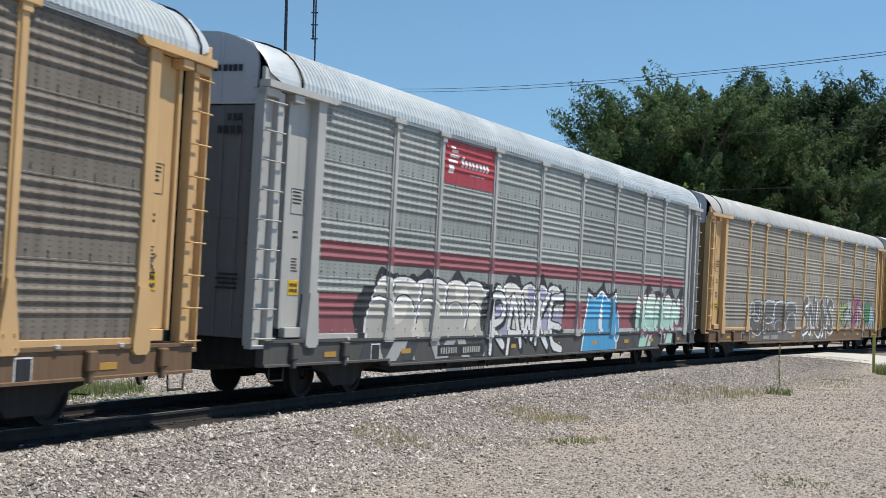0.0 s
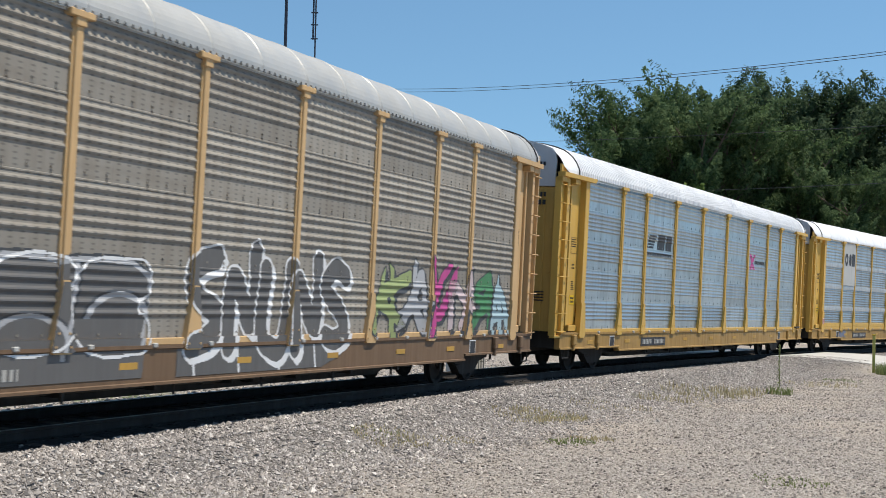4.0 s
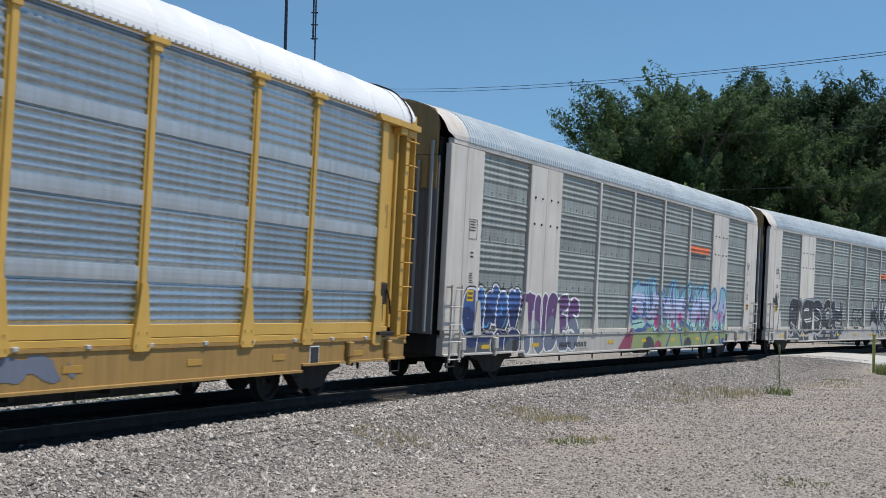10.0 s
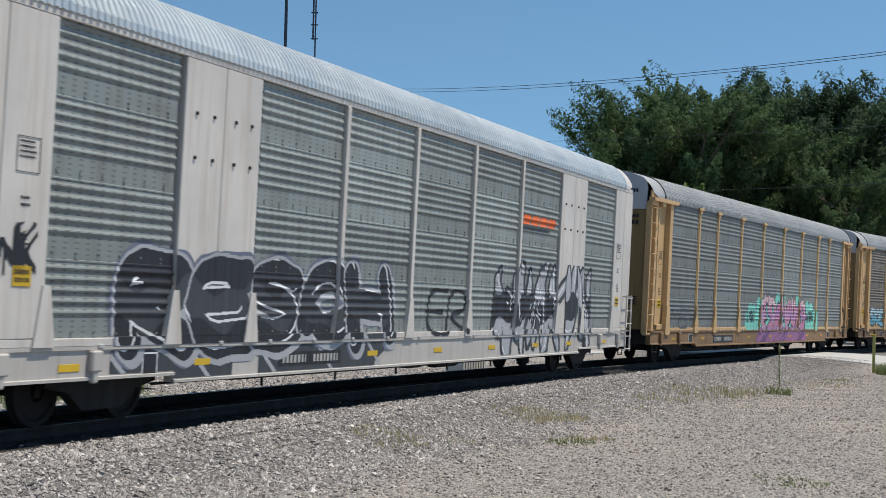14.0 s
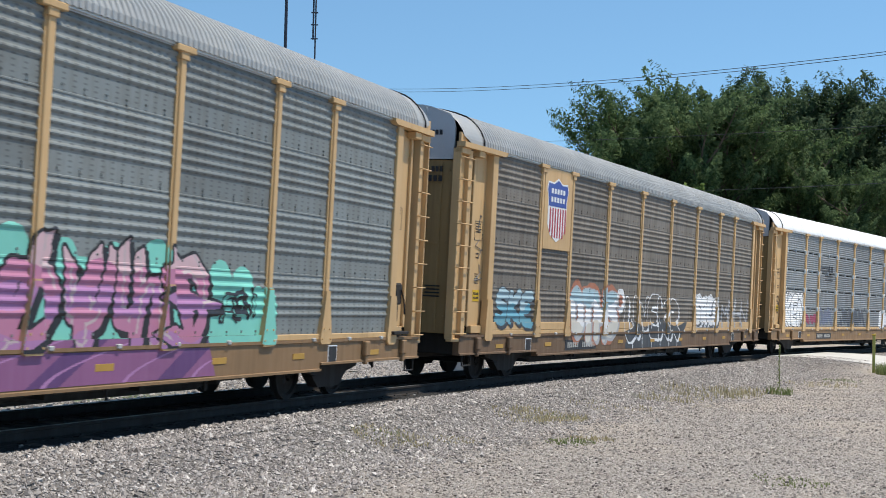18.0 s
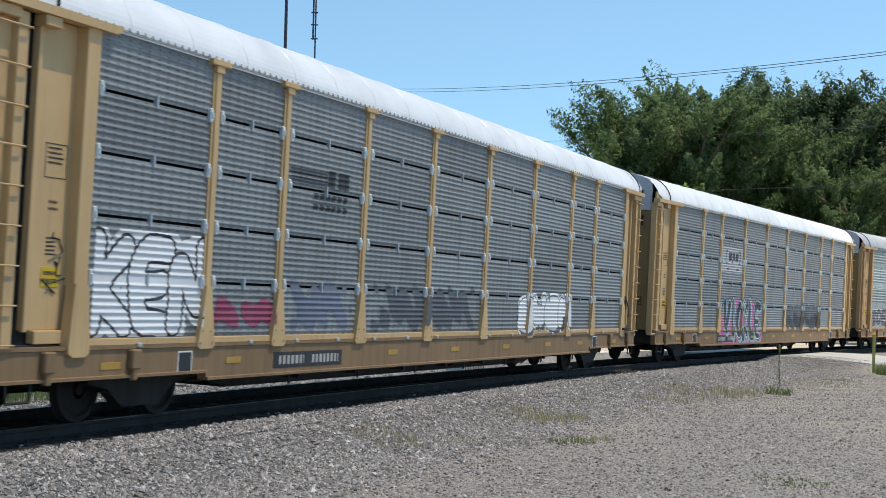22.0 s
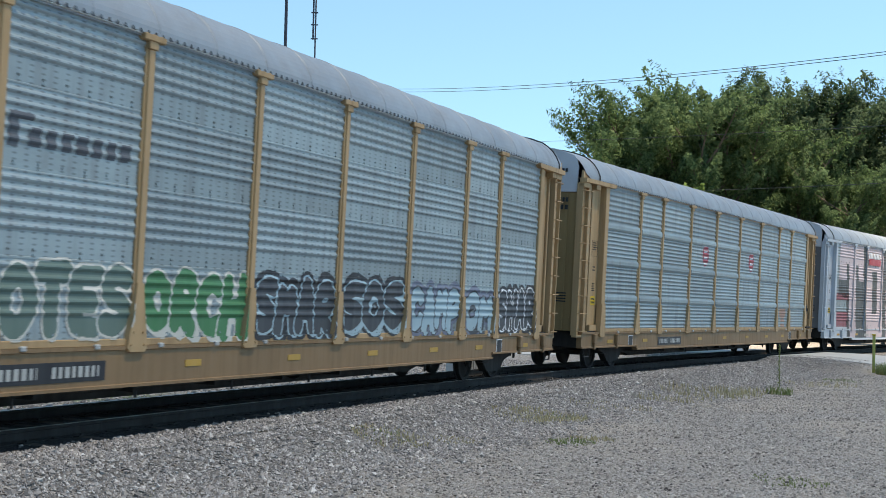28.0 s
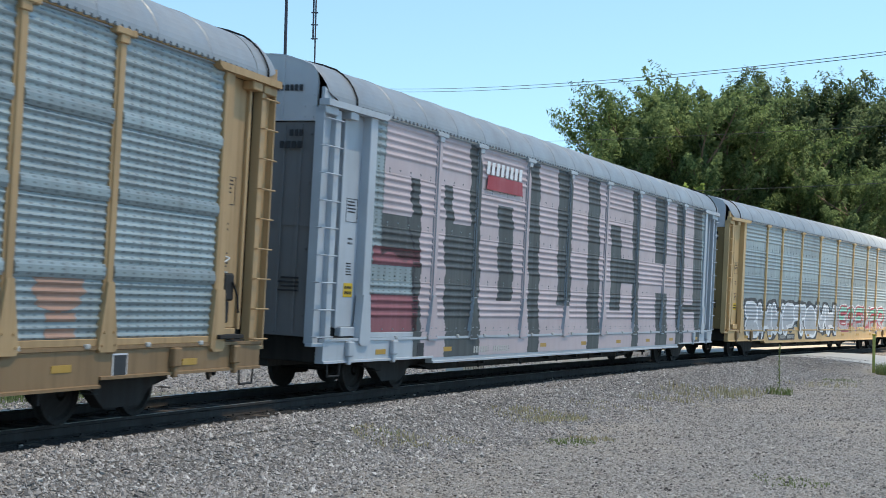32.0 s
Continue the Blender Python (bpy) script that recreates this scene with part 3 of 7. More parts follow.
def plated_car(label):
    """A covered car carrier in white with flush plates between its sheets and short ladders low at the corners."""
    car = new("autorack_car")
    tagged(car, label, "rail car", "cars of the freight train")
    running_gear(car)
    part("roof", kept(("roof", True), lambda: roof_shape(True), ROOF_ZINC), car)
    for e in (-1, 1):
        part("roof_hood", kept(("roof_hood", e), lambda: hood_shape(0.28 if e > 0 else 0.0), WHITE), car, turn=0 if e > 0 else math.pi)
        part("gable_plate", kept("gable_plate", gable_shape, OCHRE_END), car, at=(-0.28 if e > 0 else 0, 0, 0), turn=0 if e > 0 else math.pi)
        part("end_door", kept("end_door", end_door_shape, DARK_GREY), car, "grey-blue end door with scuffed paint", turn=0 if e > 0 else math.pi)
        part("upper_panel", kept("upper_panel", lambda: Shape().box(13.556, 13.580, -1.31, 1.31, 3.95, 4.61, 0.006).box(13.570, 13.610, -1.1, -0.98, 3.95, 4.61, 0.01).box(13.570, 13.610, 0.98, 1.1, 3.95, 4.61, 0.01), OCHRE_END), car, "ochre upper part of the end door", turn=0 if e > 0 else math.pi)
        part("door_bar", kept("door_bar", lambda: Shape().tube((13.610, -0.9, 1.1), (13.610, -0.9, 4.5), 0.03, 8).tube((13.610, 0.9, 1.1), (13.610, 0.9, 4.5), 0.03, 8).tube((13.610, -1.2, 1.1), (13.610, -1.2, 4.9), 0.04, 8).tube((13.610, 1.2, 1.1), (13.610, 1.2, 4.9), 0.04, 8), SLATE_END), car, turn=0 if e > 0 else math.pi)
    for side in (-1, 1):
        t = flip(side)
        part("side_sill", kept("side_sill", flat_sill, SILL_WHITE), car, turn=t)
        part("fascia", kept("fascia", lambda: Shape().box(-13.3, 13.3, -1.54, -1.4, 4.88, 5.0, 0.008), WHITE), car, turn=t)
        part("foot_rail", kept("foot_rail", lambda: Shape().box(-13.3, 13.3, -1.53, -1.42, 1.03, 1.13, 0.008), WHITE), car, turn=t)
        for a, b in ((-DOOR_POST, -9.1), (-7.1, -4.3), (-4.3, -1.45), (-1.45, 1.45), (1.45, 4.3), (4.3, 7.1), (9.1, DOOR_POST)):
            mid, w = (a + b) / 2, b - a - 0.16
            for k, line in enumerate(STYLES["wide"]):
                part("side_panel", kept(("side_panel", "wide", k, round(w, 2), side), lambda: sheet(line, w, side), ZINC_OLD), car, at=(mid, 0, 0))
        for a, b in ((-9.1, -8.1), (-8.1, -7.1), (7.1, 8.1), (8.1, 9.1), (-13.4, -12.62), (-12.62, -11.75), (11.75, 12.62), (12.62, 13.4)):
            w = b - a
            bolted = abs(a) < 10
            pl = part("white_plate", kept(("white_plate", round(w, 2)), lambda: Shape().box(-w / 2 + 0.006, w / 2 - 0.006, -1.535, -1.4, 1.13, 4.88, 0.012), WHITE), car, at=((a + b) / 2, 0, 0), turn=t)
            if bolted:
                for z in (3.55, 4.15):
                    for x in (-0.22, 0.22):
                        part("bolt", kept("bolt", lambda: Shape().tube((0, -1.56, 0), (0, -1.53, 0), 0.028, 6), RUST), pl, at=(x, 0, z))
        for x in (-4.3, -1.45, 1.45, 4.3):
            p = part("post", kept("slim_post", lambda: Shape().box(-0.06, 0.06, -1.55, -1.44, 1.13, 4.88, 0.01), WHITE), car, at=(x, 0, 0), turn=t)
            part("post_base", kept("slim_base", lambda: Shape().extrude_y([(-0.065, 1.75), (0.065, 1.75), (0.19, 1.03), (-0.19, 1.03)], -1.565, -1.45), WHITE), p)
        for x in (-9.1, -7.1, 7.1, 9.1, -11.75, 11.75):
            part("post_base", kept("slim_base", lambda: Shape().extrude_y([(-0.065, 1.75), (0.065, 1.75), (0.19, 1.03), (-0.19, 1.03)], -1.565, -1.45), WHITE), car, at=(x, 0, 0), turn=t)
        for e in (-1, 1):
            lad = part("ladder", kept("short_ladder", lambda: Shape().box(-0.25, -0.22, -1.68, -1.64, 0.5, 2.05).box(0.22, 0.25, -1.68, -1.64, 0.5, 2.05).box(-0.25, -0.22, -1.66, -1.5, 1.98, 2.02).box(0.22, 0.25, -1.66, -1.5, 1.98, 2.02).box(-0.25, -0.22, -1.66, -1.5, 1.04, 1.08).box(0.22, 0.25, -1.66, -1.5, 1.04, 1.08), WHITE), car, at=(e * 13.05, 0, 0), turn=t)
            for k in range(5):
                part("rung", kept("short_rung", lambda: Shape().tube((-0.3, -1.67, 0), (0.3, -1.67, 0), 0.014, 6), WHITE), lad, at=(0, 0, 0.56 + k * 0.35))
        # the same added sheet: the car's inner shade as a colour
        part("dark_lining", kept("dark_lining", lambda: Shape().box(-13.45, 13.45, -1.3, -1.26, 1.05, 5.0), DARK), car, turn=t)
    return car


# cars in running order: the first is nearest the engine
CARS = []


def couple(car):
    CARS.append(car)
    return car


couple(autorack("autorack car with faded yellow frame and grimy brown side sheets", TAN, ZINC_BROWN, ROOF_ZINC, sill_mat=SILL_RUST))
couple(autorack("grey autorack car with red striped side sheets and spray paint", GREY, ZINC_GREEN, ROOF_ZINC, sill_mat=SILL_DARK))
couple(autorack("autorack car with faded yellow frame and brown-grey side sheets", TAN, ZINC_TAUPE, ROOF_GREY, ribbed=False, sill_mat=SILL_RUST))
couple(autorack("autorack car with clean yellow frame and bright galvanised side sheets", YELLOW, ZINC_NEW, ROOF_WHITE, style="sharp", sill_mat=SILL_YELLOW))
couple(autorack("autorack car with yellow frame, galvanised sheets and smooth white roof", YELLOW, ZINC_NEW, ROOF_WHITE, style="band", ribbed=False, sill_mat=SILL_YELLOW))
couple(plated_car("white plated autorack car with dull galvanised sheets and spray paint"))
couple(plated_car("white plated autorack car with dull galvanised sheets and spray paint"))
couple(autorack("autorack car with faded yellow frame and grey side sheets", TAN, ZINC_SLATE, ROOF_GREY, sill_mat=SILL_TAN))
couple(autorack("autorack car with faded yellow frame and grimy brown side sheets", TAN, ZINC_BROWN, ROOF_GREY, sill_mat=SILL_RUST))
couple(autorack("autorack car with faded yellow frame and dark slotted side sheets", TAN, ZINC_DARK, ROOF_WHITE, style="gap", ribbed=False, sill_mat=SILL_TAN))
couple(autorack("autorack car with faded yellow frame and dark slotted side sheets", TAN, ZINC_DARK, ROOF_WHITE, style="gap", ribbed=False, sill_mat=SILL_TAN))
couple(autorack("autorack car with ochre frame and blue-grey side sheets", OCHRE, ZINC_BLUE, ROOF_DULL, ribbed=False, sill_mat=SILL_TAN))
couple(autorack("autorack car with ochre frame and bulging blue-grey side sheets", OCHRE, ZINC_BLUE, ROOF_DULL, style="band", ribbed=False, sill_mat=SILL_TAN))
couple(autorack("pale grey autorack car with spray paint all over its side", PALE_GREY, ZINC_BLUE, ROOF_DULL, ribbed=False))
couple(autorack("autorack car with faded yellow frame and blue-grey side sheets", TAN, ZINC_BLUE, ROOF_DULL, ribbed=False))
couple(autorack("autorack car with faded yellow frame and grey side sheets", TAN, ZINC_OLD, ROOF_GREY))


# ---- paint and lettering on the cars ----
PALETTE = {n: painted("spray_" + n, c, tuple(v * 0.5 + 0.05 for v in c), 0.25, 0.55) for n, c in {
    "sky": (0.13, 0.36, 0.46), "blue": (0.04, 0.1, 0.3), "navy": (0.015, 0.03, 0.12), "purple": (0.12, 0.05, 0.16), "lilac": (0.36, 0.34, 0.48), "pink": (0.5, 0.2, 0.32),
    "rose": (0.62, 0.42, 0.45), "teal": (0.17, 0.43, 0.34), "mint": (0.55, 0.7, 0.62), "lime": (0.28, 0.34, 0.14), "magenta": (0.5, 0.06, 0.25),
    "wine": (0.28, 0.05, 0.1), "slate": (0.09, 0.1, 0.115), "ash": (0.4, 0.41, 0.43), "rust": (0.4, 0.15, 0.08), "cream": (0.6, 0.58, 0.52), "azure": (0.06, 0.33, 0.6), "frost": (0.33, 0.46, 0.51), "haze": (0.42, 0.47, 0.66), "orchid": (0.42, 0.2, 0.4), "aqua": (0.2, 0.6, 0.5), "jade": (0.36, 0.62, 0.53), "shade": (0.115, 0.112, 0.11), "stone": (0.44, 0.43, 0.4), "soot": (0.05, 0.055, 0.062), "dusk": (0.15, 0.17, 0.23), "hot": (0.62, 0.16, 0.35), "plum": (0.26, 0.1, 0.22), "pool": (0.24, 0.45, 0.56), "moss": (0.12, 0.18, 0.15), "leaf": (0.05, 0.2, 0.08), "faint": (0.38, 0.22, 0.16), "blush": (0.52, 0.42, 0.43), "char": (0.062, 0.068, 0.068)}.items()}
PALETTE.update(white=CHALK, black=INK, red=RED, orange=ORANGE, dull_red=DULL_RED, deep=BLUE)


TALL_KICK = False


def skin_at(kind, style, u, z):
    """Depth of the outer face at the middle of a patch, or the sheet's style where it is pressed sheet."""
    if kind == "posts":
        d = min(abs(u - p) for p in (*POSTS, -DOOR_POST, DOOR_POST))
        wide = 0.062 if z > 1.8 else 0.07 + 0.13 * (1.8 - z) / 0.75
        if d < wide and z > 0.98:
            return 1.536 if z > 1.8 else 1.561
        if z < 1.03:
            return 1.511 if 0.62 < z < 0.97 or (0.57 < z < 0.97 and abs(u) < 9) else None
        if z < 1.125:
            return 1.516
        if style == "wide" and z < 1.3 and d > 0.11 and TALL_KICK:
            return 1.516
        if d < 0.105 or abs(u) > DOOR_POST:
            return 1.507 if abs(u) < DOOR_POST else None
        return style
    d = min(abs(u - p) for p in (-4.3, -1.45, 1.45, 4.3))
    if z < 1.03:
        return 1.511 if 0.57 < z < 0.97 and abs(u) < 9 or 0.67 < z < 0.97 else None
    if d < (0.06 if z > 1.75 else 0.065 + 0.125 * (1.75 - z) / 0.72):
        return 1.556 if z > 1.75 else 1.571
    if z < 1.135:
        return 1.536
    if 7.1 < abs(u) < 9.1 or abs(u) > DOOR_POST:
        return 1.541
    if d < 0.08:
        return None
    return style


def paint(car, name, label, kind, style, box, fill, mats, cell=0.015, lift=0.008):
    """A coat of paint on the camera's side of a car; fill gives, for each patch, the paint's number or 0."""
    u0, u1, z0, z1 = box
    us = set(np.round(np.arange(u0, u1, cell), 4)) | {u1}
    for p in (*POSTS, -DOOR_POST, DOOR_POST):
        us |= {v for v in (p - 0.105, p - 0.062, p + 0.062, p + 0.105) if u0 < v < u1}
    us = sorted(us)
    zs = set(np.round(np.arange(z0, z1, cell), 4)) | {z1} | {v for v in (0.62, 0.97, 1.03, 1.125, 1.3, 1.8) if z0 < v < z1}
    for line in STYLES[style]:
        zs |= {round(z, 4) for z, _ in line if z0 < z < z1}
    zs = sorted(zs)
    cu = np.array([(a + b) / 2 for a, b in zip(us[:-1], us[1:])])
    cz = np.array([(a + b) / 2 for a, b in zip(zs[:-1], zs[1:])])
    idx = fill(*np.meshgrid(cu, cz, indexing="ij"))
    deep = [relief(style, z) for z in zs]
    v, f, mi = [], [], []
    idx = idx.tolist()
    cu, cz = cu.tolist(), cz.tolist()
    for j in range(len(cz)):
        i = 0
        while i < len(cu):
            k = idx[i][j]
            y = skin_at(kind, style, cu[i], cz[j]) if k else None
            if y is None:
                i += 1
                continue
            e = i + 1
            while e < len(cu) and idx[e][j] == k and skin_at(kind, style, cu[e], cz[j]) == y:
                e += 1
            ya, yb = (SKIN + deep[j] + lift, SKIN + deep[j + 1] + lift) if isinstance(y, str) else (y + lift - 0.006,) * 2
            o = len(v)
            v += [(us[i], -ya, zs[j]), (us[e], -ya, zs[j]), (us[e], -yb, zs[j + 1]), (us[i], -yb, zs[j + 1])]
            f.append((o, o + 1, o + 2, o + 3))
            mi.append(k - 1)
            i = e
    me = bpy.data.meshes.new(name)
    me.from_pydata(v, [], f)
    for m in mats:
        me.materials.append(PALETTE[m] if isinstance(m, str) else m)
    me.polygons.foreach_set("material_index", mi)
    return tagged(part(name, me, car, label), kind="stuff")


def far_from(U, Z, segs, fat):
    """Distance to the strokes, which narrow where their width share falls below one."""
    d = np.full(U.shape, 9.0)
    for ax, az, bx, bz, wa, wb in segs:
        dx, dz = bx - ax, bz - az
        k = np.clip(((U - ax) * dx + (Z - az) * dz) / (dx * dx + dz * dz + 1e-9), 0, 1)
        d = np.minimum(d, np.hypot(U - ax - k * dx, Z - az - k * dz) + fat * (1 - wa - k * (wb - wa)))
    return d


STROKES = {"T": "0.5,0 0.5,1/0,1 1,1", "U": "0,1 0,0.2 0.3,0 0.7,0 1,0.2 1,1", "B": "0,0 0,1 0.7,1 0.9,0.8 0.7,0.55 0,0.5/0.7,0.55 1,0.3 0.8,0 0,0",
           "E": "1,1 0,1 0,0 1,0/0,0.5 0.8,0.5", "S": "1,0.9 0.5,1 0,0.8 0.2,0.55 0.8,0.45 1,0.2 0.5,0 0,0.1", "A": "0,0 0.45,1 0.6,1 1,0/0.2,0.35 0.85,0.35",
           "C": "1,0.85 0.5,1 0,0.75 0,0.25 0.5,0 1,0.2", "D": "0,0 0,1 0.7,0.9 1,0.5 0.7,0.1 0,0", "F": "0,0 0,1 1,1/0,0.55 0.8,0.55", "H": "0,0 0,1/1,0 1,1/0,0.5 1,0.5",
           "I": "0.5,0 0.5,1", "K": "0,0 0,1/1,1 0,0.45 1,0", "L": "0,1 0,0 1,0", "M": "0,0 0.1,1 0.5,0.35 0.9,1 1,0", "N": "0,0 0,1 1,0 1,1",
           "O": "0,0.25 0,0.75 0.5,1 1,0.75 1,0.25 0.5,0 0,0.25", "P": "0,0 0,1 0.8,1 1,0.75 0.8,0.45 0,0.42", "R": "0,0 0,1 0.8,1 1,0.75 0.8,0.5 0,0.45 1,0", "V": "0,1 0.5,0 1,1", "W": "0,1 0.2,0 0.5,0.7 0.8,0 1,1", "Z": "0,1 1,1 0,0 1,0"}


def strokes_of(letter, x0, x1, z0, z1, rng, wild):
    lines = [[tuple(float(v) for v in q.split(",")) for q in s_.split()] for s_ in STROKES[letter].split("/")]
    lean = rng.uniform(-0.17, 0.17) * wild
    jig = (0.03, 0.07, 0.13)[wild]
    if wild > 1:
        a = rng.uniform(0.1, 0.9)
        lines.append([(a, rng.uniform(-0.15, 0.1)), (0.5, rng.uniform(0.3, 0.7)), (1.1 - a, rng.uniform(0.95, 1.2))])
        if rng.random() < 0.5:
            lines = [[(1 - x, z) for x, z in q] for q in lines]
    segs = []
    for pts in lines:
        q = [(x0 + (x + rng.uniform(-jig, jig) + lean * (z - 0.5)) * (x1 - x0), z0 + (z + rng.uniform(-jig, jig)) * (z1 - z0)) for x, z in pts]
        ws = [rng.uniform(0.45, 1.1) if wild > 1 else 1.0 for _ in q]
        if wild:
            for end, nxt in ((0, 1), (-1, -2)):
                if pts[0] == pts[-1]:
                    continue
                d = Vector(q[end]) - Vector(q[nxt])
                d = d.normalized() * (0.22 if wild > 1 else 0.1) * (z1 - z0) * rng.uniform(0.5, 1.4) + Vector((rng.uniform(-0.09, 0.09), 0.0)) * wild
                tip = Vector(q[end]) + d
                segs.append((*q[end], *tip, ws[end], 0.12))
        run = [(*p, w) for p, w in zip(q, ws)]
        for _ in range(1 if wild > 1 else 2):
            cut = [run[0]]
            for a, b in zip(run[:-1], run[1:]):
                cut += [tuple(m * 0.75 + n * 0.25 for m, n in zip(a, b)), tuple(m * 0.25 + n * 0.75 for m, n in zip(a, b))]
            run = cut + [run[-1]]
        segs += [(a[0], a[1], b[0], b[1], a[2], b[2]) for a, b in zip(run[:-1], run[1:])]
    return segs


def throw_up(box, letters, seed, fat, rim, fills=1, halo=0.0, wild=0, shine=0, hollow=9.0):
    """Fat outlined letters in a row. Paint 1 rims them, 2 onward fills them from the foot up, then the halo's and the shine's number."""
    rng = random.Random(seed)
    u0, u1, z0, z1 = box
    if not isinstance(letters, str):
        letters = "".join(rng.choice("ABCDEFHKMNOPRSTUVWZ") for _ in range(letters))
    n = len(letters)
    step = (u1 - u0) / n
    sets = []
    for k in range(n):
        x0, x1 = u0 + k * step + fat * 0.75 + rim, u0 + (k + 1) * step - fat * 0.5
        dz = rng.uniform(-0.06, 0.06)
        sets.append(strokes_of(letters[k], x0, max(x1, x0 + 0.1), z0 + fat + rim + dz, z1 - fat - rim + dz, rng, wild))

    def fill(U, Z):
        out = np.zeros(U.shape, int)
        wob = 0.016 * np.sin(U * 7 + seed) * np.cos(Z * 8)
        ds = [far_from(U, Z, q, fat) + wob for q in sets]
        near = np.min(ds, axis=0)
        if halo:
            out[near < fat + rim + halo * (1 + 0.6 * np.sin(U * 5 + seed) * np.cos(Z * 4))] = fills + 2
        if wild:
            for q in sets:
                out[far_from(U - 0.09, Z + 0.07, q, fat) + wob < fat + rim * 0.6] = 1
        for k, d in enumerate(ds):
            out[d < fat + rim] = 1
            tone = np.floor((Z - z0) / (z1 - z0) * fills + 0.22 * np.sin(U * 3.1 + k) + 0.12 * np.sin(U * 7 + Z * 5)).astype(int)
            m = d < fat
            out[m] = (2 + np.clip(tone, 0, fills - 1))[m]
            out[m & (Z > hollow + 0.1 * np.sin(U * 3))] = 0
            if shine:
                hi = far_from(U + fat * 0.38, Z - fat * 0.3, sets[k], fat)
                out[m & (np.abs(hi - fat * 0.75) < 0.02) & (np.sin(U * 2.1 + Z * 2.7 + k * 2) > -0.1)] = fills + 2 + (1 if halo else 0)
        return out
    return fill


def slab(box, humps, seed, smoke=0.0, bare=0.0, tall=0.12):
    """Merged letters: one broad coat under a humped top. Paint 1 lines it, 2 rims it and draws the inner curves, 3 and 4 fill it."""
    u0, u1, z0, z1 = box
    step = (u1 - u0) / humps

    def fill(U, Z):
        rng = random.Random(seed)
        out = np.zeros(U.shape, int)
        x = (U - u0) / step
        top = z1 - tall * (1 - np.abs(np.sin(math.pi * (x + 0.15 * np.sin(x * 2 + seed)))) ** 0.5)
        top = top - 0.75 * np.clip((0.8 - (U - u0)) / 0.8, 0, 1) ** 2.2 - 0.12 * np.clip((U - u1 + 0.3) / 0.3, 0, 1)
        lean = 0.1 * (Z - z0)
        inside = (U > u0 + lean * 0.5) & (U < u1 + lean) & (Z > z0)
        if smoke:
            puff = smoke * (0.5 + 0.5 * np.sin(U * 3.7 + seed) + 0.3 * np.sin(U * 9.1))
            out[(U > u0 - 0.1) & (U < u1 + 0.25) & (Z < top + puff) & (Z > z0 + 0.5)] = 1
            out[(U > u0 - 0.45 * (1 - (Z - z0) / (z1 - z0)) - 0.2 * np.sin(Z * 5)) & (U < u0 + 0.6) & (Z < z0 + 0.95) & (Z > z0)] = 1
        out[inside & (Z < top + 0.035)] = 1
        out[inside & (Z < top)] = 2
        body = inside & (Z < top - 0.07) & (U > u0 + 0.07 + lean * 0.5)
        out[body] = np.where(np.sin(U * 1.9 + Z * 2.3 + seed) + 0.5 * np.sin(U * 5.3 - Z * 4) > bare, 3, 4)[body]
        for k in range(humps):
            uc, zc = u0 + (k + rng.uniform(0.35, 0.65)) * step, z0 + (z1 - z0) * rng.uniform(0.3, 0.5)
            a, b = step * rng.uniform(0.3, 0.45), (z1 - z0) * rng.uniform(0.18, 0.3)
            r = np.hypot((U - uc) / a, (Z - zc) / b)
            half = Z > zc - b * rng.uniform(-0.2, 0.4)
            out[body & half & (np.abs(r - 1.13) < 0.05)] = 1
            out[body & half & (np.abs(r - 1) < 0.09)] = 2
            edge = U - (u0 + (k + 1) * step) - 0.12 * np.sin(Z * 3 + k)
            low = z0 + (z1 - z0) * rng.uniform(0.15, 0.5)
            out[body & (Z > low) & (np.abs(edge) < 0.045)] = 2
            out[body & (Z > low) & (np.abs(edge - 0.07) < 0.025)] = 1
        return out
    return fill


def blocks(rects):
    """Plain upright or slanted blocks: u0, u1, z0, z1, slant, paint."""
    def fill(U, Z):
        out = np.zeros(U.shape, int)
        for a, b, c, d, sl, k in rects:
            x = U - sl * (Z - c)
            out[(x > a) & (x < b) & (Z > c) & (Z < d)] = k
        return out
    return fill


def smudge(box, seed, dense=0.0):
    """A ragged patch of thin overspray."""
    u0, u1, z0, z1 = box

    def fill(U, Z):
        x, y = (U - u0) / (u1 - u0) * 2 - 1, (Z - z0) / (z1 - z0) * 2 - 1
        e = 1 - np.maximum(np.abs(x) ** 3, np.abs(y) ** 2)
        w = 0.5 * np.sin(U * 4.3 + seed) * np.cos(Z * 7.1 + seed) + 0.4 * np.sin(U * 11 + Z * 9)
        return (e + w * 0.6 > 0.55 - dense).astype(int)
    return fill


# ---- lettering boards, stencils and reflectors ----
def bar_row(sh, u0, u1, z, h, y, rng, gap=0.3):
    u = u0
    while u < u1:
        w = h * rng.uniform(0.45, 0.75)
        sh.box(u, min(u + w, u1), y - 0.004, y, z, z + h)
        u += w + h * gap
    return sh


def number_board(car, u0, u1, z0, z1, board=INK, ink=PALETTE["stone"]):
    ob = part("number_board", Shape().box(u0, u1, -1.512, -1.506, z0, z1).mesh("number_board", board), car, "dark board lettered with pale marks")
    h = (z1 - z0) * 0.55
    zc = (z0 + z1) / 2 - h / 2
    w = u1 - u0
    part("lettering", bar_row(bar_row(Shape(), u0 + w * 0.07, u0 + w * 0.42, zc, h, -1.513, random.Random(3), 0.4), u0 + w * 0.54, u0 + w * 0.94, zc, h, -1.513, random.Random(7), 0.4).mesh("lettering", ink), ob)["kind"] = "stuff"


AMBER = painted("dull_amber_paint", (0.47, 0.27, 0.05), (0.25, 0.16, 0.07), 0.35, 0.55)


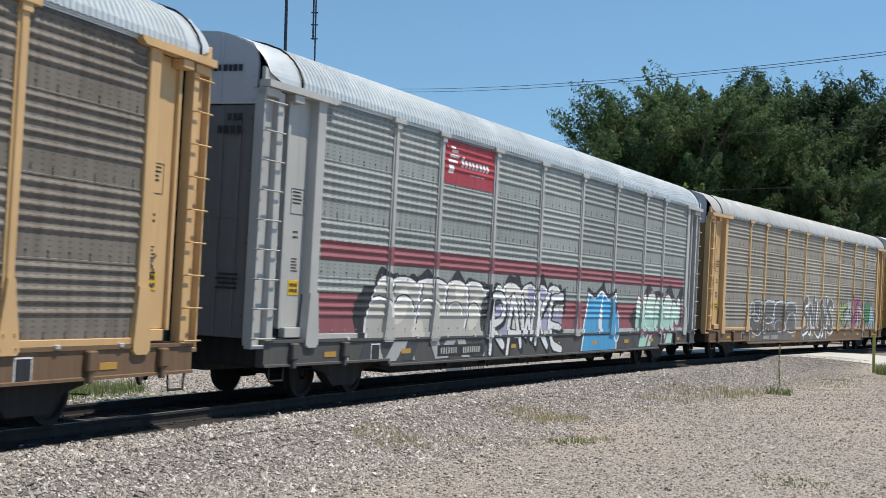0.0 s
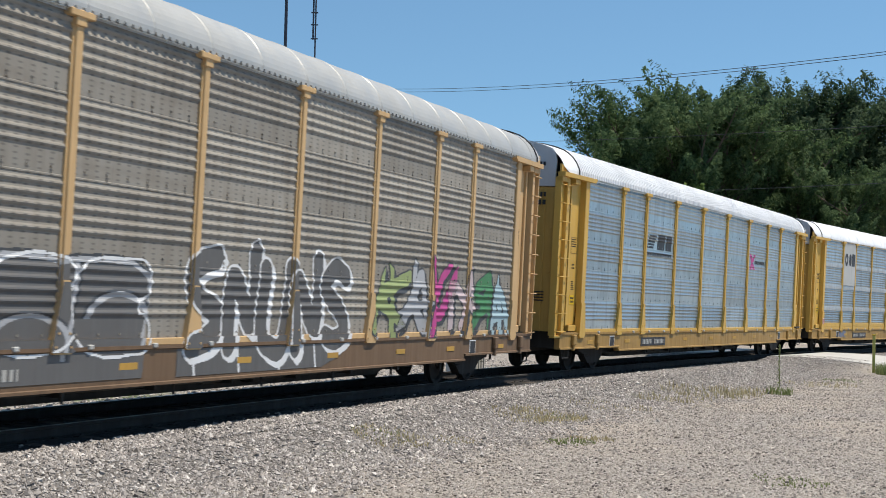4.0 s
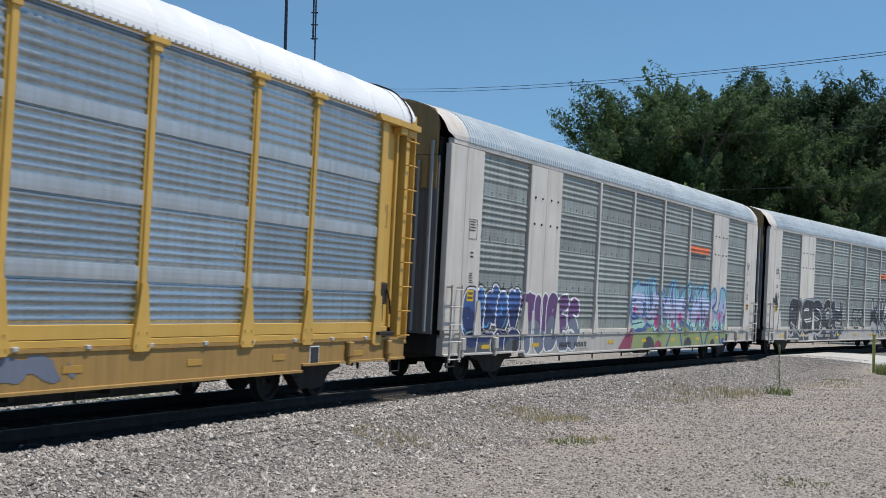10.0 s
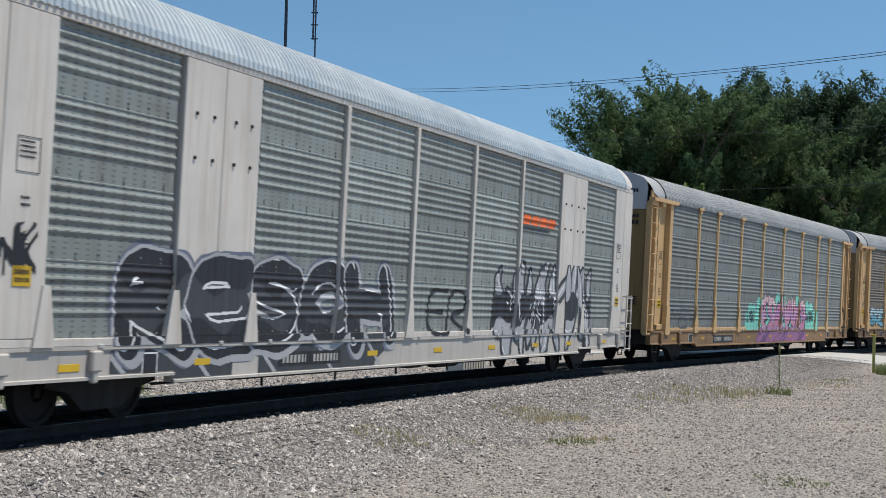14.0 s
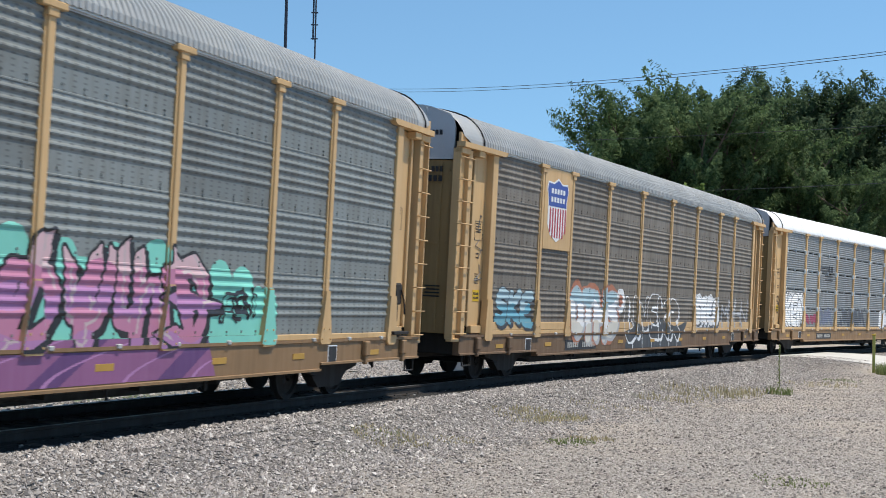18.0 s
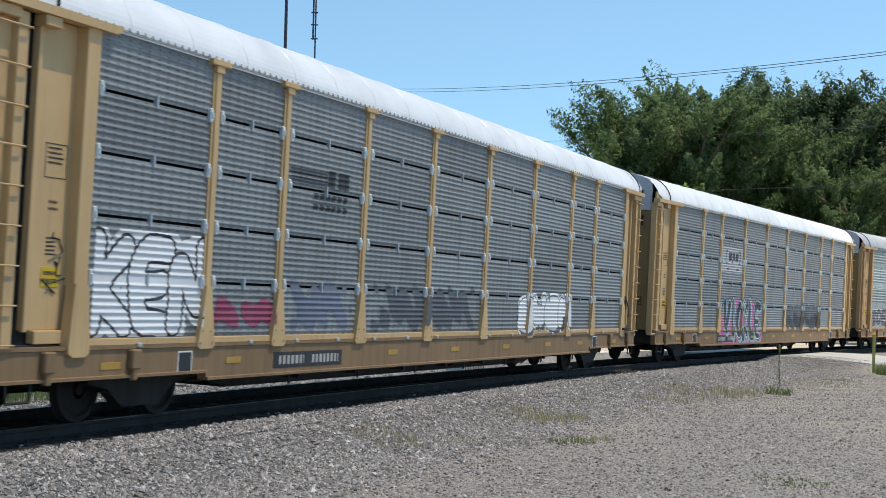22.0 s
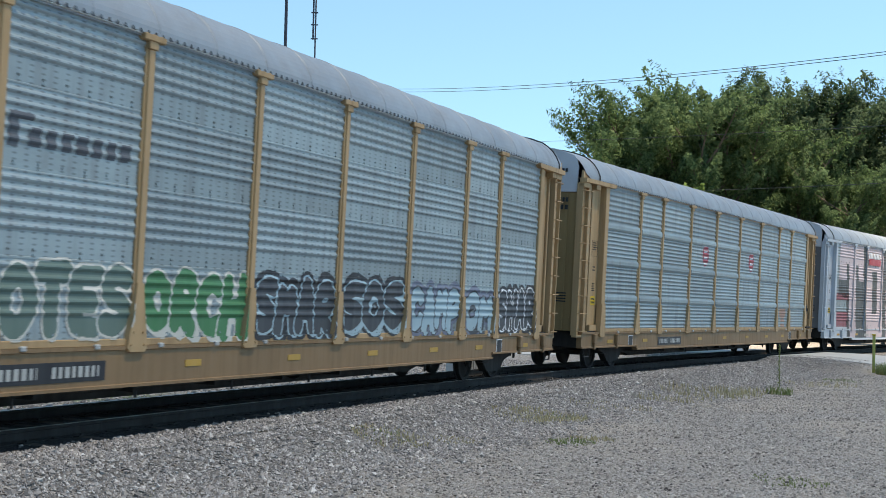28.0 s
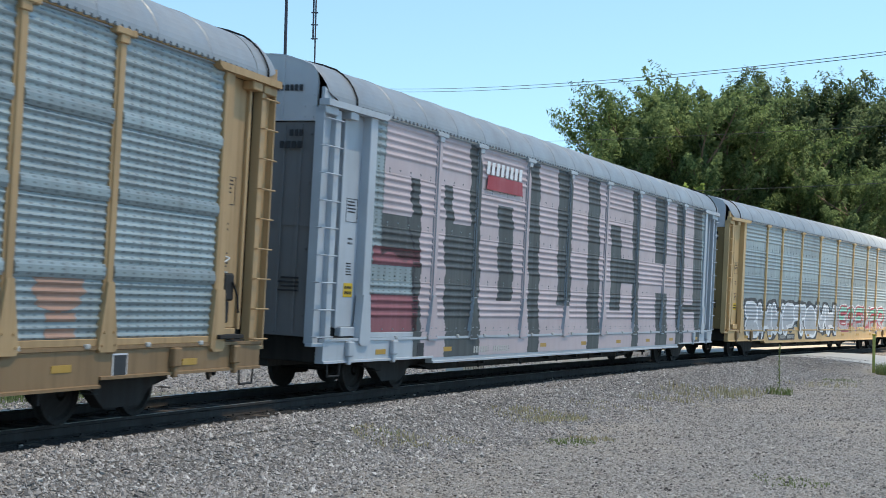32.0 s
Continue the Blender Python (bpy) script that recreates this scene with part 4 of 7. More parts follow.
def reflectors(car, spots, mat=AMBER):
    me = kept("reflector", lambda: Shape().box(-0.2, 0.2, -1.514, -1.506, 0.73, 0.82, 0.002), mat)
    for u in spots:
        part("reflector", me, car, "yellow reflective strip", at=(u, 0, 0))


def stencil(sheet_y, x, seed, yellow):
    """Rows of small dark marks on a corner panel."""
    def make():
        rng = random.Random(seed)
        sh = Shape()
        for z0, rows, h, w in ((3.36, 4, 0.024, 0.3), (2.72, 2, 0.034, 0.18), (2.3, 5, 0.02, 0.2)):
            for k in range(rows):
                bar_row(sh, x - w / 2, x + w / 2 * rng.uniform(0.5, 1), z0 - k * h * 2.4, h, sheet_y, rng, 0.5)
        for a, b, c, d in ((-0.2, 0.2, 3.42, 3.428), (-0.2, 0.2, 3.02, 3.028), (-0.2, -0.192, 3.02, 3.43), (0.192, 0.2, 3.02, 3.43)):
            sh.box(x + a, x + b, sheet_y - 0.004, sheet_y, c, d)
        return sh
    return make


def dress_corners(car, y, off, mat=INK, placard=True):
    for e in (-1, 1):
        x = e * off
        part("stencil", kept(("stencil", y, off, e), stencil(y, x, 5 + e, True), mat), car, "rows of small dark stencilled marks")["kind"] = "stuff"
        if placard:
            p = part("placard", kept(("placard", y), lambda: Shape().box(-0.16, 0.16, y - 0.006, y, -0.12, 0.12, 0.003), SIGN_YELLOW), car, "small yellow notice plate", at=(x, 0, 1.85))
            part("lettering", kept(("placard_bars", y), lambda: bar_row(bar_row(Shape(), -0.12, 0.12, 0.02, 0.05, y - 0.006, random.Random(1), 0.4), -0.12, 0.12, -0.07, 0.05, y - 0.006, random.Random(2), 0.4), INK), p)["kind"] = "stuff"


def flat_plate(car, name, label, u0, u1, z0, z1, mat):
    return part(name, Shape().box(u0, u1, -1.525, -1.44, z0, z1, 0.006).mesh(name, mat), car, label)


def plate_marks(parent, name, label, rects, y, mat):
    """Raised paint shapes on a flat plate: polygons in u, z."""
    sh = Shape()
    for poly in rects:
        sh.extrude_y(poly, y - 0.005, y)
    return part(name, sh.mesh(name, mat), parent, label)


def band_plates(car, zs, mat, round_=False):
    for a, b in bays_of([-DOOR_POST, *POSTS, DOOR_POST]):
        w = b - a - 0.2
        for z in zs:
            part("splice_band", kept(("splice_band", round(w, 2), round_), lambda: Shape().extrude_x([(-1.45, -0.1), (-1.5, -0.095), (-1.525 if round_ else -1.505, -0.04), (-1.525 if round_ else -1.505, 0.04), (-1.5, 0.095), (-1.45, 0.1)], -w / 2, w / 2), mat), car, at=((a + b) / 2, 0, z))


def slot_brackets(car):
    h = (Z_TOP - Z_FOOT) / 5
    lug = kept("lug", lambda: Shape().box(-0.035, 0.035, -1.535, -1.46, -0.1, 0.1, 0.012).box(-0.02, 0.02, -1.555, -1.5, -0.05, 0.05, 0.01), ROOF_ZINC)
    tick = kept("tick", lambda: Shape().box(-0.018, 0.018, -1.51, -1.44, -0.085, 0.085, 0.006), PALE_GREY)
    for k in range(1, 5):
        z = Z_TOP - k * h + 0.02
        for x in (*POSTS, -DOOR_POST + 0.05, DOOR_POST - 0.05):
            for e in (-1, 1):
                if abs(x + e * 0.14) < DOOR_POST:
                    part("lug", lug, car, at=(x + e * 0.14, 0, z))
        for a, b in bays_of([-DOOR_POST, *POSTS, DOOR_POST]):
            part("tick", tick, car, at=((a + b) / 2, 0, z))


def sill_fittings(car, sill):
    """Black test boards with pale rims, brackets and tie-down lugs along the sill."""
    for u in (-9.55, 9.45):
        b = part("test_board", kept("test_board", lambda: Shape().box(-0.17, 0.17, -1.512, -1.506, 0.63, 0.93), CHALK), car, "black board with a white rim", at=(u, 0, 0))
        part("board_face", kept("board_face", lambda: Shape().box(-0.145, 0.145, -1.517, -1.512, 0.65, 0.91), INK), b)
    for u in (-12.45, -10.75, 10.75, 12.45):
        part("bracket", kept("bracket", lambda: Shape().box(-0.1, 0.1, -1.6, -1.5, 0.72, 0.98, 0.02).box(-0.05, 0.05, -1.58, -1.5, 0.58, 0.74, 0.015), sill), car, at=(u, 0, 0))
    for k in range(-8, 9):
        if k:
            part("tie_lug", kept("tie_lug", lambda: Shape().box(-0.05, 0.05, -1.555, -1.5, 1.0, 1.06, 0.012), GREY), car, at=(k * 1.38 + 0.4, 0, 0))
    for k in range(-3, 4):
        part("hanger", kept("hanger", lambda: Shape().tube((0, -1.42, 0.36), (0, -1.42, 0.56), 0.022, 6), BLACK), car, at=(k * 2.4 + 0.7, 0, 0))


(CAR_A, CAR_B, CAR_C, CAR_D, CAR_E, CAR_F, CAR_G, CAR_H, CAR_I, CAR_J, CAR_K, CAR_L, CAR_M, CAR_N, CAR_O, CAR_P) = CARS
SPOTS = (-11.2, -8.3, -2.9, 0.0, 2.9, 5.7, 8.2, 11.2)
for c in CARS:
    plated = c in (CAR_F, CAR_G)
    reflectors(c, SPOTS, SIGN_YELLOW if plated else AMBER)
    sill_fittings(c, SILL_WHITE if plated else SILL_DARK if c is CAR_B else PALE_GREY if c is CAR_N else SILL_YELLOW if c in (CAR_D, CAR_E) else SILL_RUST if c in (CAR_A, CAR_C, CAR_I) else SILL_TAN)
    dress_corners(c, -1.54 if plated else -1.362, 12.18 if plated else 12.3)
for c in (CAR_A, CAR_C, CAR_D, CAR_E, CAR_H, CAR_I, CAR_J, CAR_K, CAR_L, CAR_M, CAR_N, CAR_O, CAR_P):
    number_board(c, -7.15, -4.9, 0.62, 0.86)
number_board(CAR_B, -6.9, -4.6, 0.64, 0.86)
number_board(CAR_F, -6.9, -4.7, 0.64, 0.86, SILL_WHITE, INK)
number_board(CAR_G, -6.2, -4.1, 0.64, 0.86)

# grey car with red stripes
paint(CAR_B, "red_stripes", "weathered red bands painted on the ribs", "posts", "wide", (-11.65, 11.65, 1.13, 2.68), lambda U, Z: (((Z > 2.27) & (Z < 2.66)) | ((Z > 1.16) & (Z < 1.8))).astype(int), ["dull_red"], 0.4, 0.004)
paint(CAR_B, "emblem", "red rectangle with white emblem shapes", "posts", "wide", (-6.98, -4.42, 4.02, 4.88),
      blocks([(-6.99, -4.4, 4.0, 4.9, 0, 1), (-6.75, -6.5, 4.24, 4.4, 0, 2), (-6.8, -6.35, 4.44, 4.5, 0.2, 2), (-6.75, -6.3, 4.54, 4.6, 0.2, 2), (-6.62, -6.32, 4.64, 4.7, 0.2, 2), (-6.68, -6.48, 4.72, 4.77, 0, 2)]
             + [(-6.15 + 0.185 * k, -6.03 + 0.185 * k, 4.4, 4.6 - 0.05 * (k > 0), 0.05, 2) for k in range(8)] + [(-5.7 + 0.1 * k, -5.64 + 0.1 * k, 4.25, 4.29, 0, 2) for k in range(8)]), [RED, CHALK], 0.03)
paint(CAR_B, "graffiti", "pale cream merged graffiti letters with white rims and black smoke", "posts", "wide", (-10.7, -4.3, 0.98, 2.4), slab((-10.0, -4.5, 0.99, 2.14), 5, 11, 0.16, -0.9), ["black", "white", "stone", "cream"])
paint(CAR_B, "sill_paint", "white, grey and black paint patches on the sill", "posts", "wide", (-10.6, -4.5, 0.6, 0.96), lambda U, Z: np.where((U - 1.1 * (Z - 0.6)) % 2.3 < 0.5, 1, np.where((U - 0.7 * (Z - 0.6)) % 1.7 < 0.5, 2, np.where((U + 0.8 * Z) % 1.3 < 0.4, 3, 0))), ["ash", "soot", "stone"], 0.015, 0.0065)
paint(CAR_B, "graffiti", "white and lilac graffiti with black shadow", "posts", "wide", (-4.75, 0.7, 0.98, 2.5), slab((-4.4, 0.3, 0.99, 2.16), 5, 12, 0.22, 0.1, 0.2), ["black", "white", "lilac", "cream"])
paint(CAR_B, "graffiti", "white letter strokes with black edges over lilac", "posts", "wide", (-4.4, 0.4, 0.58, 2.1), throw_up((-4.3, 0.3, 0.62, 1.98), "RAWKE", 12, 0.085, 0.035, 1, 0.0, 1), ["black", "white"], 0.015, 0.011)


def bold_block(U, Z):
    """A broad slab of colour with a pale slit and rim under a dark smoky top."""
    w = 0.04 * np.sin(U * 6)
    lean = U - 0.12 * (Z - 0.6)
    out = np.zeros(U.shape, int)
    top = 2.02 + 0.06 * np.cos((lean - 3.2) * 4.4) + w
    out[(np.abs(lean - 3.3) < 1.62 - 0.25 * (Z - 0.6)) & (Z < top + 0.12 + 0.16 * np.exp(-((lean - 3.35) / 0.12) ** 2)) & (Z > 1.7)] = 1
    body = (np.abs(lean - 3.3) < 1.5 - 0.2 * (Z - 0.6)) & (Z < top)
    out[body] = 2
    inner = (np.abs(lean - 3.3) < 1.42 - 0.22 * (Z - 0.6)) & (Z < top - 0.06)
    out[inner] = 3
    out[inner & (np.abs(lean - 3.36 - 0.1 * np.sin(Z * 3)) < 0.09 + 0.05 * np.cos(Z * 5)) & (Z > 1.05)] = 2
    out[np.hypot((U - 4.75) / 0.3, (Z - 1.18) / 0.42) < 1] = 2
    out[np.hypot((U - 4.75) / 0.25, (Z - 1.18) / 0.36) < 1] = 3
    out[np.hypot((U - 4.62) / 0.2, (Z - 1.68) / 0.14) < 1] = 1
    return out


paint(CAR_B, "graffiti", "broad bright blue slab of graffiti with white rim and black smoke", "posts", "wide", (1.6, 5.1, 0.56, 2.4), bold_block, ["black", "white", "azure"])
paint(CAR_B, "graffiti", "mint green graffiti letters with wine shadow", "posts", "wide", (6.4, 11.7, 0.6, 2.5), throw_up((6.6, 11.3, 0.98, 2.15), "KERSN", 14, 0.19, 0.045, 2, 0.0, 1, 1), ["wine", "jade", "mint", "white"])
paint(CAR_B, "overspray", "black smoky overspray round the mint letters", "posts", "wide", (5.9, 11.7, 0.98, 2.6), lambda U, Z: ((np.abs(Z - 2.13 - 0.12 * np.sin(U * 3.3)) < 0.1 * (1 + np.sin(U * 5.1))) & (U > 7.3) | (np.hypot((U - 6.35) / 0.4, (Z - 1.4) / (0.24 + 0.1 * np.sin(U * 9))) < 1) | (np.hypot((U - 11.4) / 0.25, (Z - 1.35) / 0.2) < 1)).astype(int), ["black"], 0.015, 0.0065)
paint(CAR_B, "sill_paint", "pale green and wine paint strokes on the sill", "posts", "wide", (6.2, 11.6, 0.6, 0.96), lambda U, Z: np.where((U - 0.8 * (Z - 0.6)) % 1.9 < 0.16, 2, np.where((U - 0.4 * (Z - 0.6)) % 2.3 < 1.2, 1, np.where((U + 0.6 * Z) % 1.7 < 0.25, 3, 0))), ["jade", "wine", "soot"], 0.015, 0.0065)

paint(CAR_C, "graffiti", "broad dark graffiti letters with chalky white rims", "posts", "wide", (-8.9, -2.3, 0.6, 2.3), slab((-8.75, -2.6, 0.62, 2.12), 4, 21, 0.0, 9.0, 0.06), ["soot", "ash", "slate", "shade"])
paint(CAR_C, "graffiti", "white outlines over dark letters", "posts", "wide", (-8.9, -2.3, 0.8, 2.2), throw_up((-8.7, -2.6, 0.85, 2.1), "UFSE", 21, 0.24, 0.04, 1, 0.0, 0, 0, 0.2), ["white", "shade"], 0.015, 0.011)
paint(CAR_C, "graffiti", "narrow dark graffiti letters with white rims", "posts", "wide", (-1.9, 3.6, 0.6, 2.6), throw_up((-1.7, 3.4, 0.7, 2.4), "SNUNS", 22, 0.17, 0.04, 1, 0.0, 1), ["white", "shade"])
paint(CAR_C, "sill_paint", "dark paint run down over the sill with white drips", "posts", "wide", (-1.8, 3.2, 0.6, 0.97), lambda U, Z: np.where(np.abs(np.sin(U * 2.6 + 0.6 * Z)) < 0.07, 2, np.where(U < 2.9 + 0.5 * np.sin(Z * 9), 1, 0)), ["shade", "white"], 0.015, 0.0065)
for k, tint in enumerate(("lime", "ash", "magenta", "blush", "leaf", "frost")):
    paint(CAR_C, "graffiti", "slim graffiti letter with dark edges", "posts", "wide", (4.3 + 1.18 * k, 6.1 + 1.18 * k if k < 5 else 11.7, 1.0, 2.7), throw_up((4.55 + 1.18 * k, 5.85 + 1.18 * k, 1.05, 2.3 + 0.25 * (k == 2)), "KAVNRA"[k], 23 + k, 0.14, 0.03, 1, 0.0, 2), ["soot", tint])

paint(CAR_D, "emblem", "dark stripes and block shapes of an emblem", "posts", "sharp", (-6.98, -4.45, 3.1, 3.9),
      blocks([(-6.9 + 0.04 * k, -6.35 + 0.06 * k, 3.43 + 0.085 * k, 3.485 + 0.085 * k, 0.3, 1) for k in range(5)] + [(-5.98, -5.32, 3.42, 3.85, 0.12, 1), (-5.2, -4.66, 3.42, 3.85, 0.12, 1)]
             + [(-6.95 + 0.155 * k, -6.86 + 0.155 * k, 3.22, 3.32, 0.2, 1) for k in range(15)]), [INK], 0.028)
paint(CAR_D, "emblem", "small red cross with dark marks", "posts", "sharp", (4.4, 7.0, 3.15, 3.8), blocks([(4.6, 4.85, 3.2, 3.75, 1.0, 2), (5.1, 5.35, 3.2, 3.75, -1.0, 2)] + [(5.35 + 0.18 * k, 5.47 + 0.18 * k, 3.42, 3.53, 0, 1) for k in range(8)]), [INK, "magenta"], 0.03)

def tall_kick(car, mat):
    for a, b in bays_of([-DOOR_POST, *POSTS, DOOR_POST]):
        w = b - a - 0.22
        part("kick_plate", kept(("tall_kick", round(w, 2)), lambda: Shape().box(-w / 2, w / 2, -1.51, -1.44, 1.125, 1.3, 0.008), mat), car, at=((a + b) / 2, 0, 0))


tall_kick(CAR_E, YELLOW)
tall_kick(CAR_I, TAN)
g = flat_plate(CAR_E, "emblem_panel", "smooth grey panel with bold black shapes", -9.0, -7.2, 3.0, 4.93, GREY)


def arc_poly(cx, cz, r0, r1, rx, a0, a1, n=14):
    out = [(cx + math.cos(a0 + (a1 - a0) * k / n) * r1 * rx, cz + math.sin(a0 + (a1 - a0) * k / n) * r1) for k in range(n + 1)]
    return out + [(cx + math.cos(a1 + (a0 - a1) * k / n) * r0 * rx, cz + math.sin(a1 + (a0 - a1) * k / n) * r0) for k in range(n + 1)]


plate_marks(g, "emblem", "bold black emblem shapes", [arc_poly(-8.66, 4.17, 0.12, 0.29, 0.85, 0.0, math.tau * 0.999), arc_poly(-8.08, 4.17, 0.0, 0.28, 0.7, 0.0, math.tau * 0.999),
            [(-7.78, 4.46), (-7.3, 4.46), (-7.36, 3.9), (-7.84, 3.9)]], -1.526, INK)
band_plates(CAR_E, (3.86, 2.9, 1.94), painted("chalky_zinc_band", (0.52, 0.54, 0.55), (0.34, 0.35, 0.36), 0.7, 0.4, 0.55))
for a, b, seed in ((-9.7, -8.1, 3), (0.4, 3.0, 5)):
    paint(CAR_E, "sill_paint", "faded bluish patch of old paint on the sill", "posts", "band", (a, b, 0.63, 0.96), smudge((a, b, 0.6, 0.99), seed), ["dusk"], 0.02, 0.0065)

# white plated cars
paint(CAR_F, "graffiti", "navy and white bubble graffiti", "plates", "wide", (-12.9, -9.2, 0.98, 2.2), throw_up((-12.5, -9.4, 1.0, 2.08), "EANOV", 31, 0.19, 0.045, 2, 0.04, 0, 1), ["white", "navy", "blue", "black", "azure"])
paint(CAR_F, "graffiti", "navy and white bubble graffiti on the sill", "plates", "wide", (-12.9, -9.2, 0.57, 1.2), throw_up((-12.4, -9.4, 0.5, 1.2), "OSEO", 32, 0.2, 0.04, 2, 0.05), ["white", "slate", "navy", "black"])
paint(CAR_F, "graffiti", "dark purple bubble graffiti letters with white rims", "plates", "wide", (-9.35, -5.3, 0.57, 2.05), throw_up((-9.3, -5.5, 0.55, 1.98), "TUBES", 33, 0.185, 0.045, 2, 0.0), ["white", "dusk", "purple"])
paint(CAR_F, "graffiti", "wild graffiti of pale blue and lilac letters with deep blue outlines", "plates", "wide", (-1.9, 9.7, 0.98, 2.75), throw_up((-1.4, 9.3, 0.95, 2.45), "ENWKAKA", 34, 0.25, 0.05, 4, 0.05, 2, 1), ["blue", "jade", "lilac", "haze", "pool", "sky", "navy"])


def hearts(U, Z):
    out = np.zeros(U.shape, int)
    for u, z, r in ((1.2, 1.3, 0.2), (2.9, 1.2, 0.18), (3.65, 1.42, 0.2), (-0.9, 1.65, 0.12), (5.9, 1.4, 0.13), (8.3, 1.5, 0.16), (6.9, 1.25, 0.1)):
        out[np.abs(U - u) / r + np.abs(Z - z) / (r * 1.2) < 1] = 1
    return out


paint(CAR_F, "graffiti", "small red diamond shapes", "plates", "wide", (-1.6, 9.0, 1.0, 2.0), hearts, ["magenta"], 0.015, 0.012)


def sill_coat(U, Z):
    """Lime paint with dark half discs, a wine wedge at its start and strokes that run down from above."""
    out = np.ones(U.shape, int)
    for u, r, k in ((0.5, 0.55, 3), (1.4, 0.35, 2), (4.6, 0.45, 3), (7.6, 0.3, 3), (9.0, 0.35, 4)):
        out[np.hypot(U - u, (Z - 0.55) * 1.6) < r] = k
    for u, sl in ((2.5, 0.9), (3.8, -0.6), (6.2, -0.8), (6.8, 0.7), (8.5, -0.5)):
        out[np.abs(U - u - sl * (Z - 0.8)) < 0.07] = 4
    out[U < -0.95 - 0.5 * (1.0 - Z)] = 2
    out[U < -1.6 - 1.6 * (1.0 - Z)] = 0
    out[U > 9.6 + 0.2 * np.sin(Z * 9)] = 0
    return out


paint(CAR_F, "graffiti", "lime green paint along the sill with a wine red wedge", "plates", "wide", (-3.4, 9.9, 0.57, 1.14), sill_coat, ["lime", "wine", "soot", "blue"], 0.015, 0.0065)
for car in (CAR_F, CAR_G):
    paint(car, "emblem", "orange slanted bar with dark swoosh", "plates", "wide", (4.4, 7.0, 3.2, 3.8),
          blocks([(4.5 + 0.58 * k, 4.96 + 0.58 * k, 3.5, 3.72, 0.5, 1) for k in range(4)] + [(4.45, 6.85, 3.58, 3.64, 0, 1), (4.5, 6.4, 3.38, 3.44, 0, 2)]), [ORANGE, INK], 0.03)
paint(CAR_G, "graffiti", "black letters with silver edges and lilac haze", "plates", "wide", (-10.9, -2.0, 0.57, 2.7), throw_up((-10.4, -2.2, 0.8, 2.35), "REGOH".replace("G", "S"), 48, 0.25, 0.05, 3, 0.04, 1, 1), ["ash", "black", "soot", "black", "dusk", "white"])
paint(CAR_G, "sill_paint", "black paint over the sill with silver strokes", "plates", "wide", (-10.4, -2.2, 0.57, 1.12), lambda U, Z: np.where(np.abs(np.sin(U * 1.7 + 2.2 * Z)) < 0.1, 2, np.where((U > -10.2 + 0.4 * np.sin(Z * 6)) & (U < -2.5 + 0.3 * np.sin(Z * 8)) & (np.sin(U * 1.1) > -0.92), 1, 0)), ["soot", "ash"], 0.015, 0.0065)
paint(CAR_G, "graffiti", "thin black graffiti outline", "plates", "wide", (-0.7, 1.5, 1.0, 2.0), throw_up((-0.6, 1.4, 1.05, 1.95), "ER", 42, 0.02, 0.02, 1, 0), ["black", "black"])
paint(CAR_G, "graffiti", "dense black and silver spiky graffiti", "plates", "wide", (2.6, 10.3, 0.6, 2.7), throw_up((2.85, 9.9, 0.68, 2.45), "NWAKVW", 43, 0.17, 0.045, 3, 0.05, 2, 1), ["soot", "ash", "black", "ash", "black", "white"])

def aqua_cloud(U, Z):
    """A bank of round puffs behind the letters."""
    out = (Z < 1.15 + 0.95 * (1 - np.clip(np.abs(U - 2.0) / 5.4, 0, 1) ** 2.6)) & (Z > 1.0) & (np.abs(U - 2.0) < 5.3)
    for k in range(17):
        a = math.pi * k / 16
        u, z = 2.0 + 5.15 * math.cos(a), 1.2 + 0.86 * math.sin(a) ** 0.7
        out |= np.hypot(U - u, Z - z) < 0.3 + 0.09 * math.sin(k * 2.3)
    return out.astype(int)


paint(CAR_H, "graffiti", "aqua green cloud of round puffs", "posts", "wide", (-4.0, 8.0, 0.98, 2.7), aqua_cloud, ["aqua"], 0.015, 0.0055)
paint(CAR_H, "graffiti", "orchid pink letters with black depth and pale tops", "posts", "wide", (-2.3, 6.2, 0.98, 2.6), throw_up((-1.6, 5.3, 0.85, 2.3), "EROWNE", 53, 0.19, 0.045, 5, 0.0, 2, 1), ["black", "orchid", "pink", "orchid", "pink", "rose", "blush"])
paint(CAR_H, "sill_paint", "deep orchid paint over the sill with pale strokes", "posts", "wide", (-2.4, 6.2, 0.56, 1.12), lambda U, Z: np.where((U > -1.75 - 0.6 * (1.0 - Z)) & (U < 5.4 + 0.5 * (1.0 - Z)), np.where(np.abs(np.sin(U * 1.9 + 3.1 * np.sin(Z * 3))) < 0.09, 2, np.where(np.sin(U * 2.3 - Z * 4) > 0.75, 3, 1)), 0), ["plum", "orchid", "purple"], 0.015, 0.0065)
for u, word in ((-2.75, "LOR"), (6.15, "FEW")):
    paint(CAR_H, "graffiti", "small black tag", "posts", "wide", (u - 0.5, u + 0.6, 1.3, 1.9), throw_up((u - 0.45, u + 0.5, 1.35, 1.8), word, 55, 0.014, 0.012, 1, 0, 1), ["black", "black"], 0.015, 0.012)
paint(CAR_H, "graffiti", "faint grey graffiti", "posts", "wide", (-11.6, -8.9, 1.1, 1.9), throw_up((-11.5, -9.0, 1.15, 1.8), 3, 52, 0.02, 0.012, 1, 0), ["slate", "slate"])

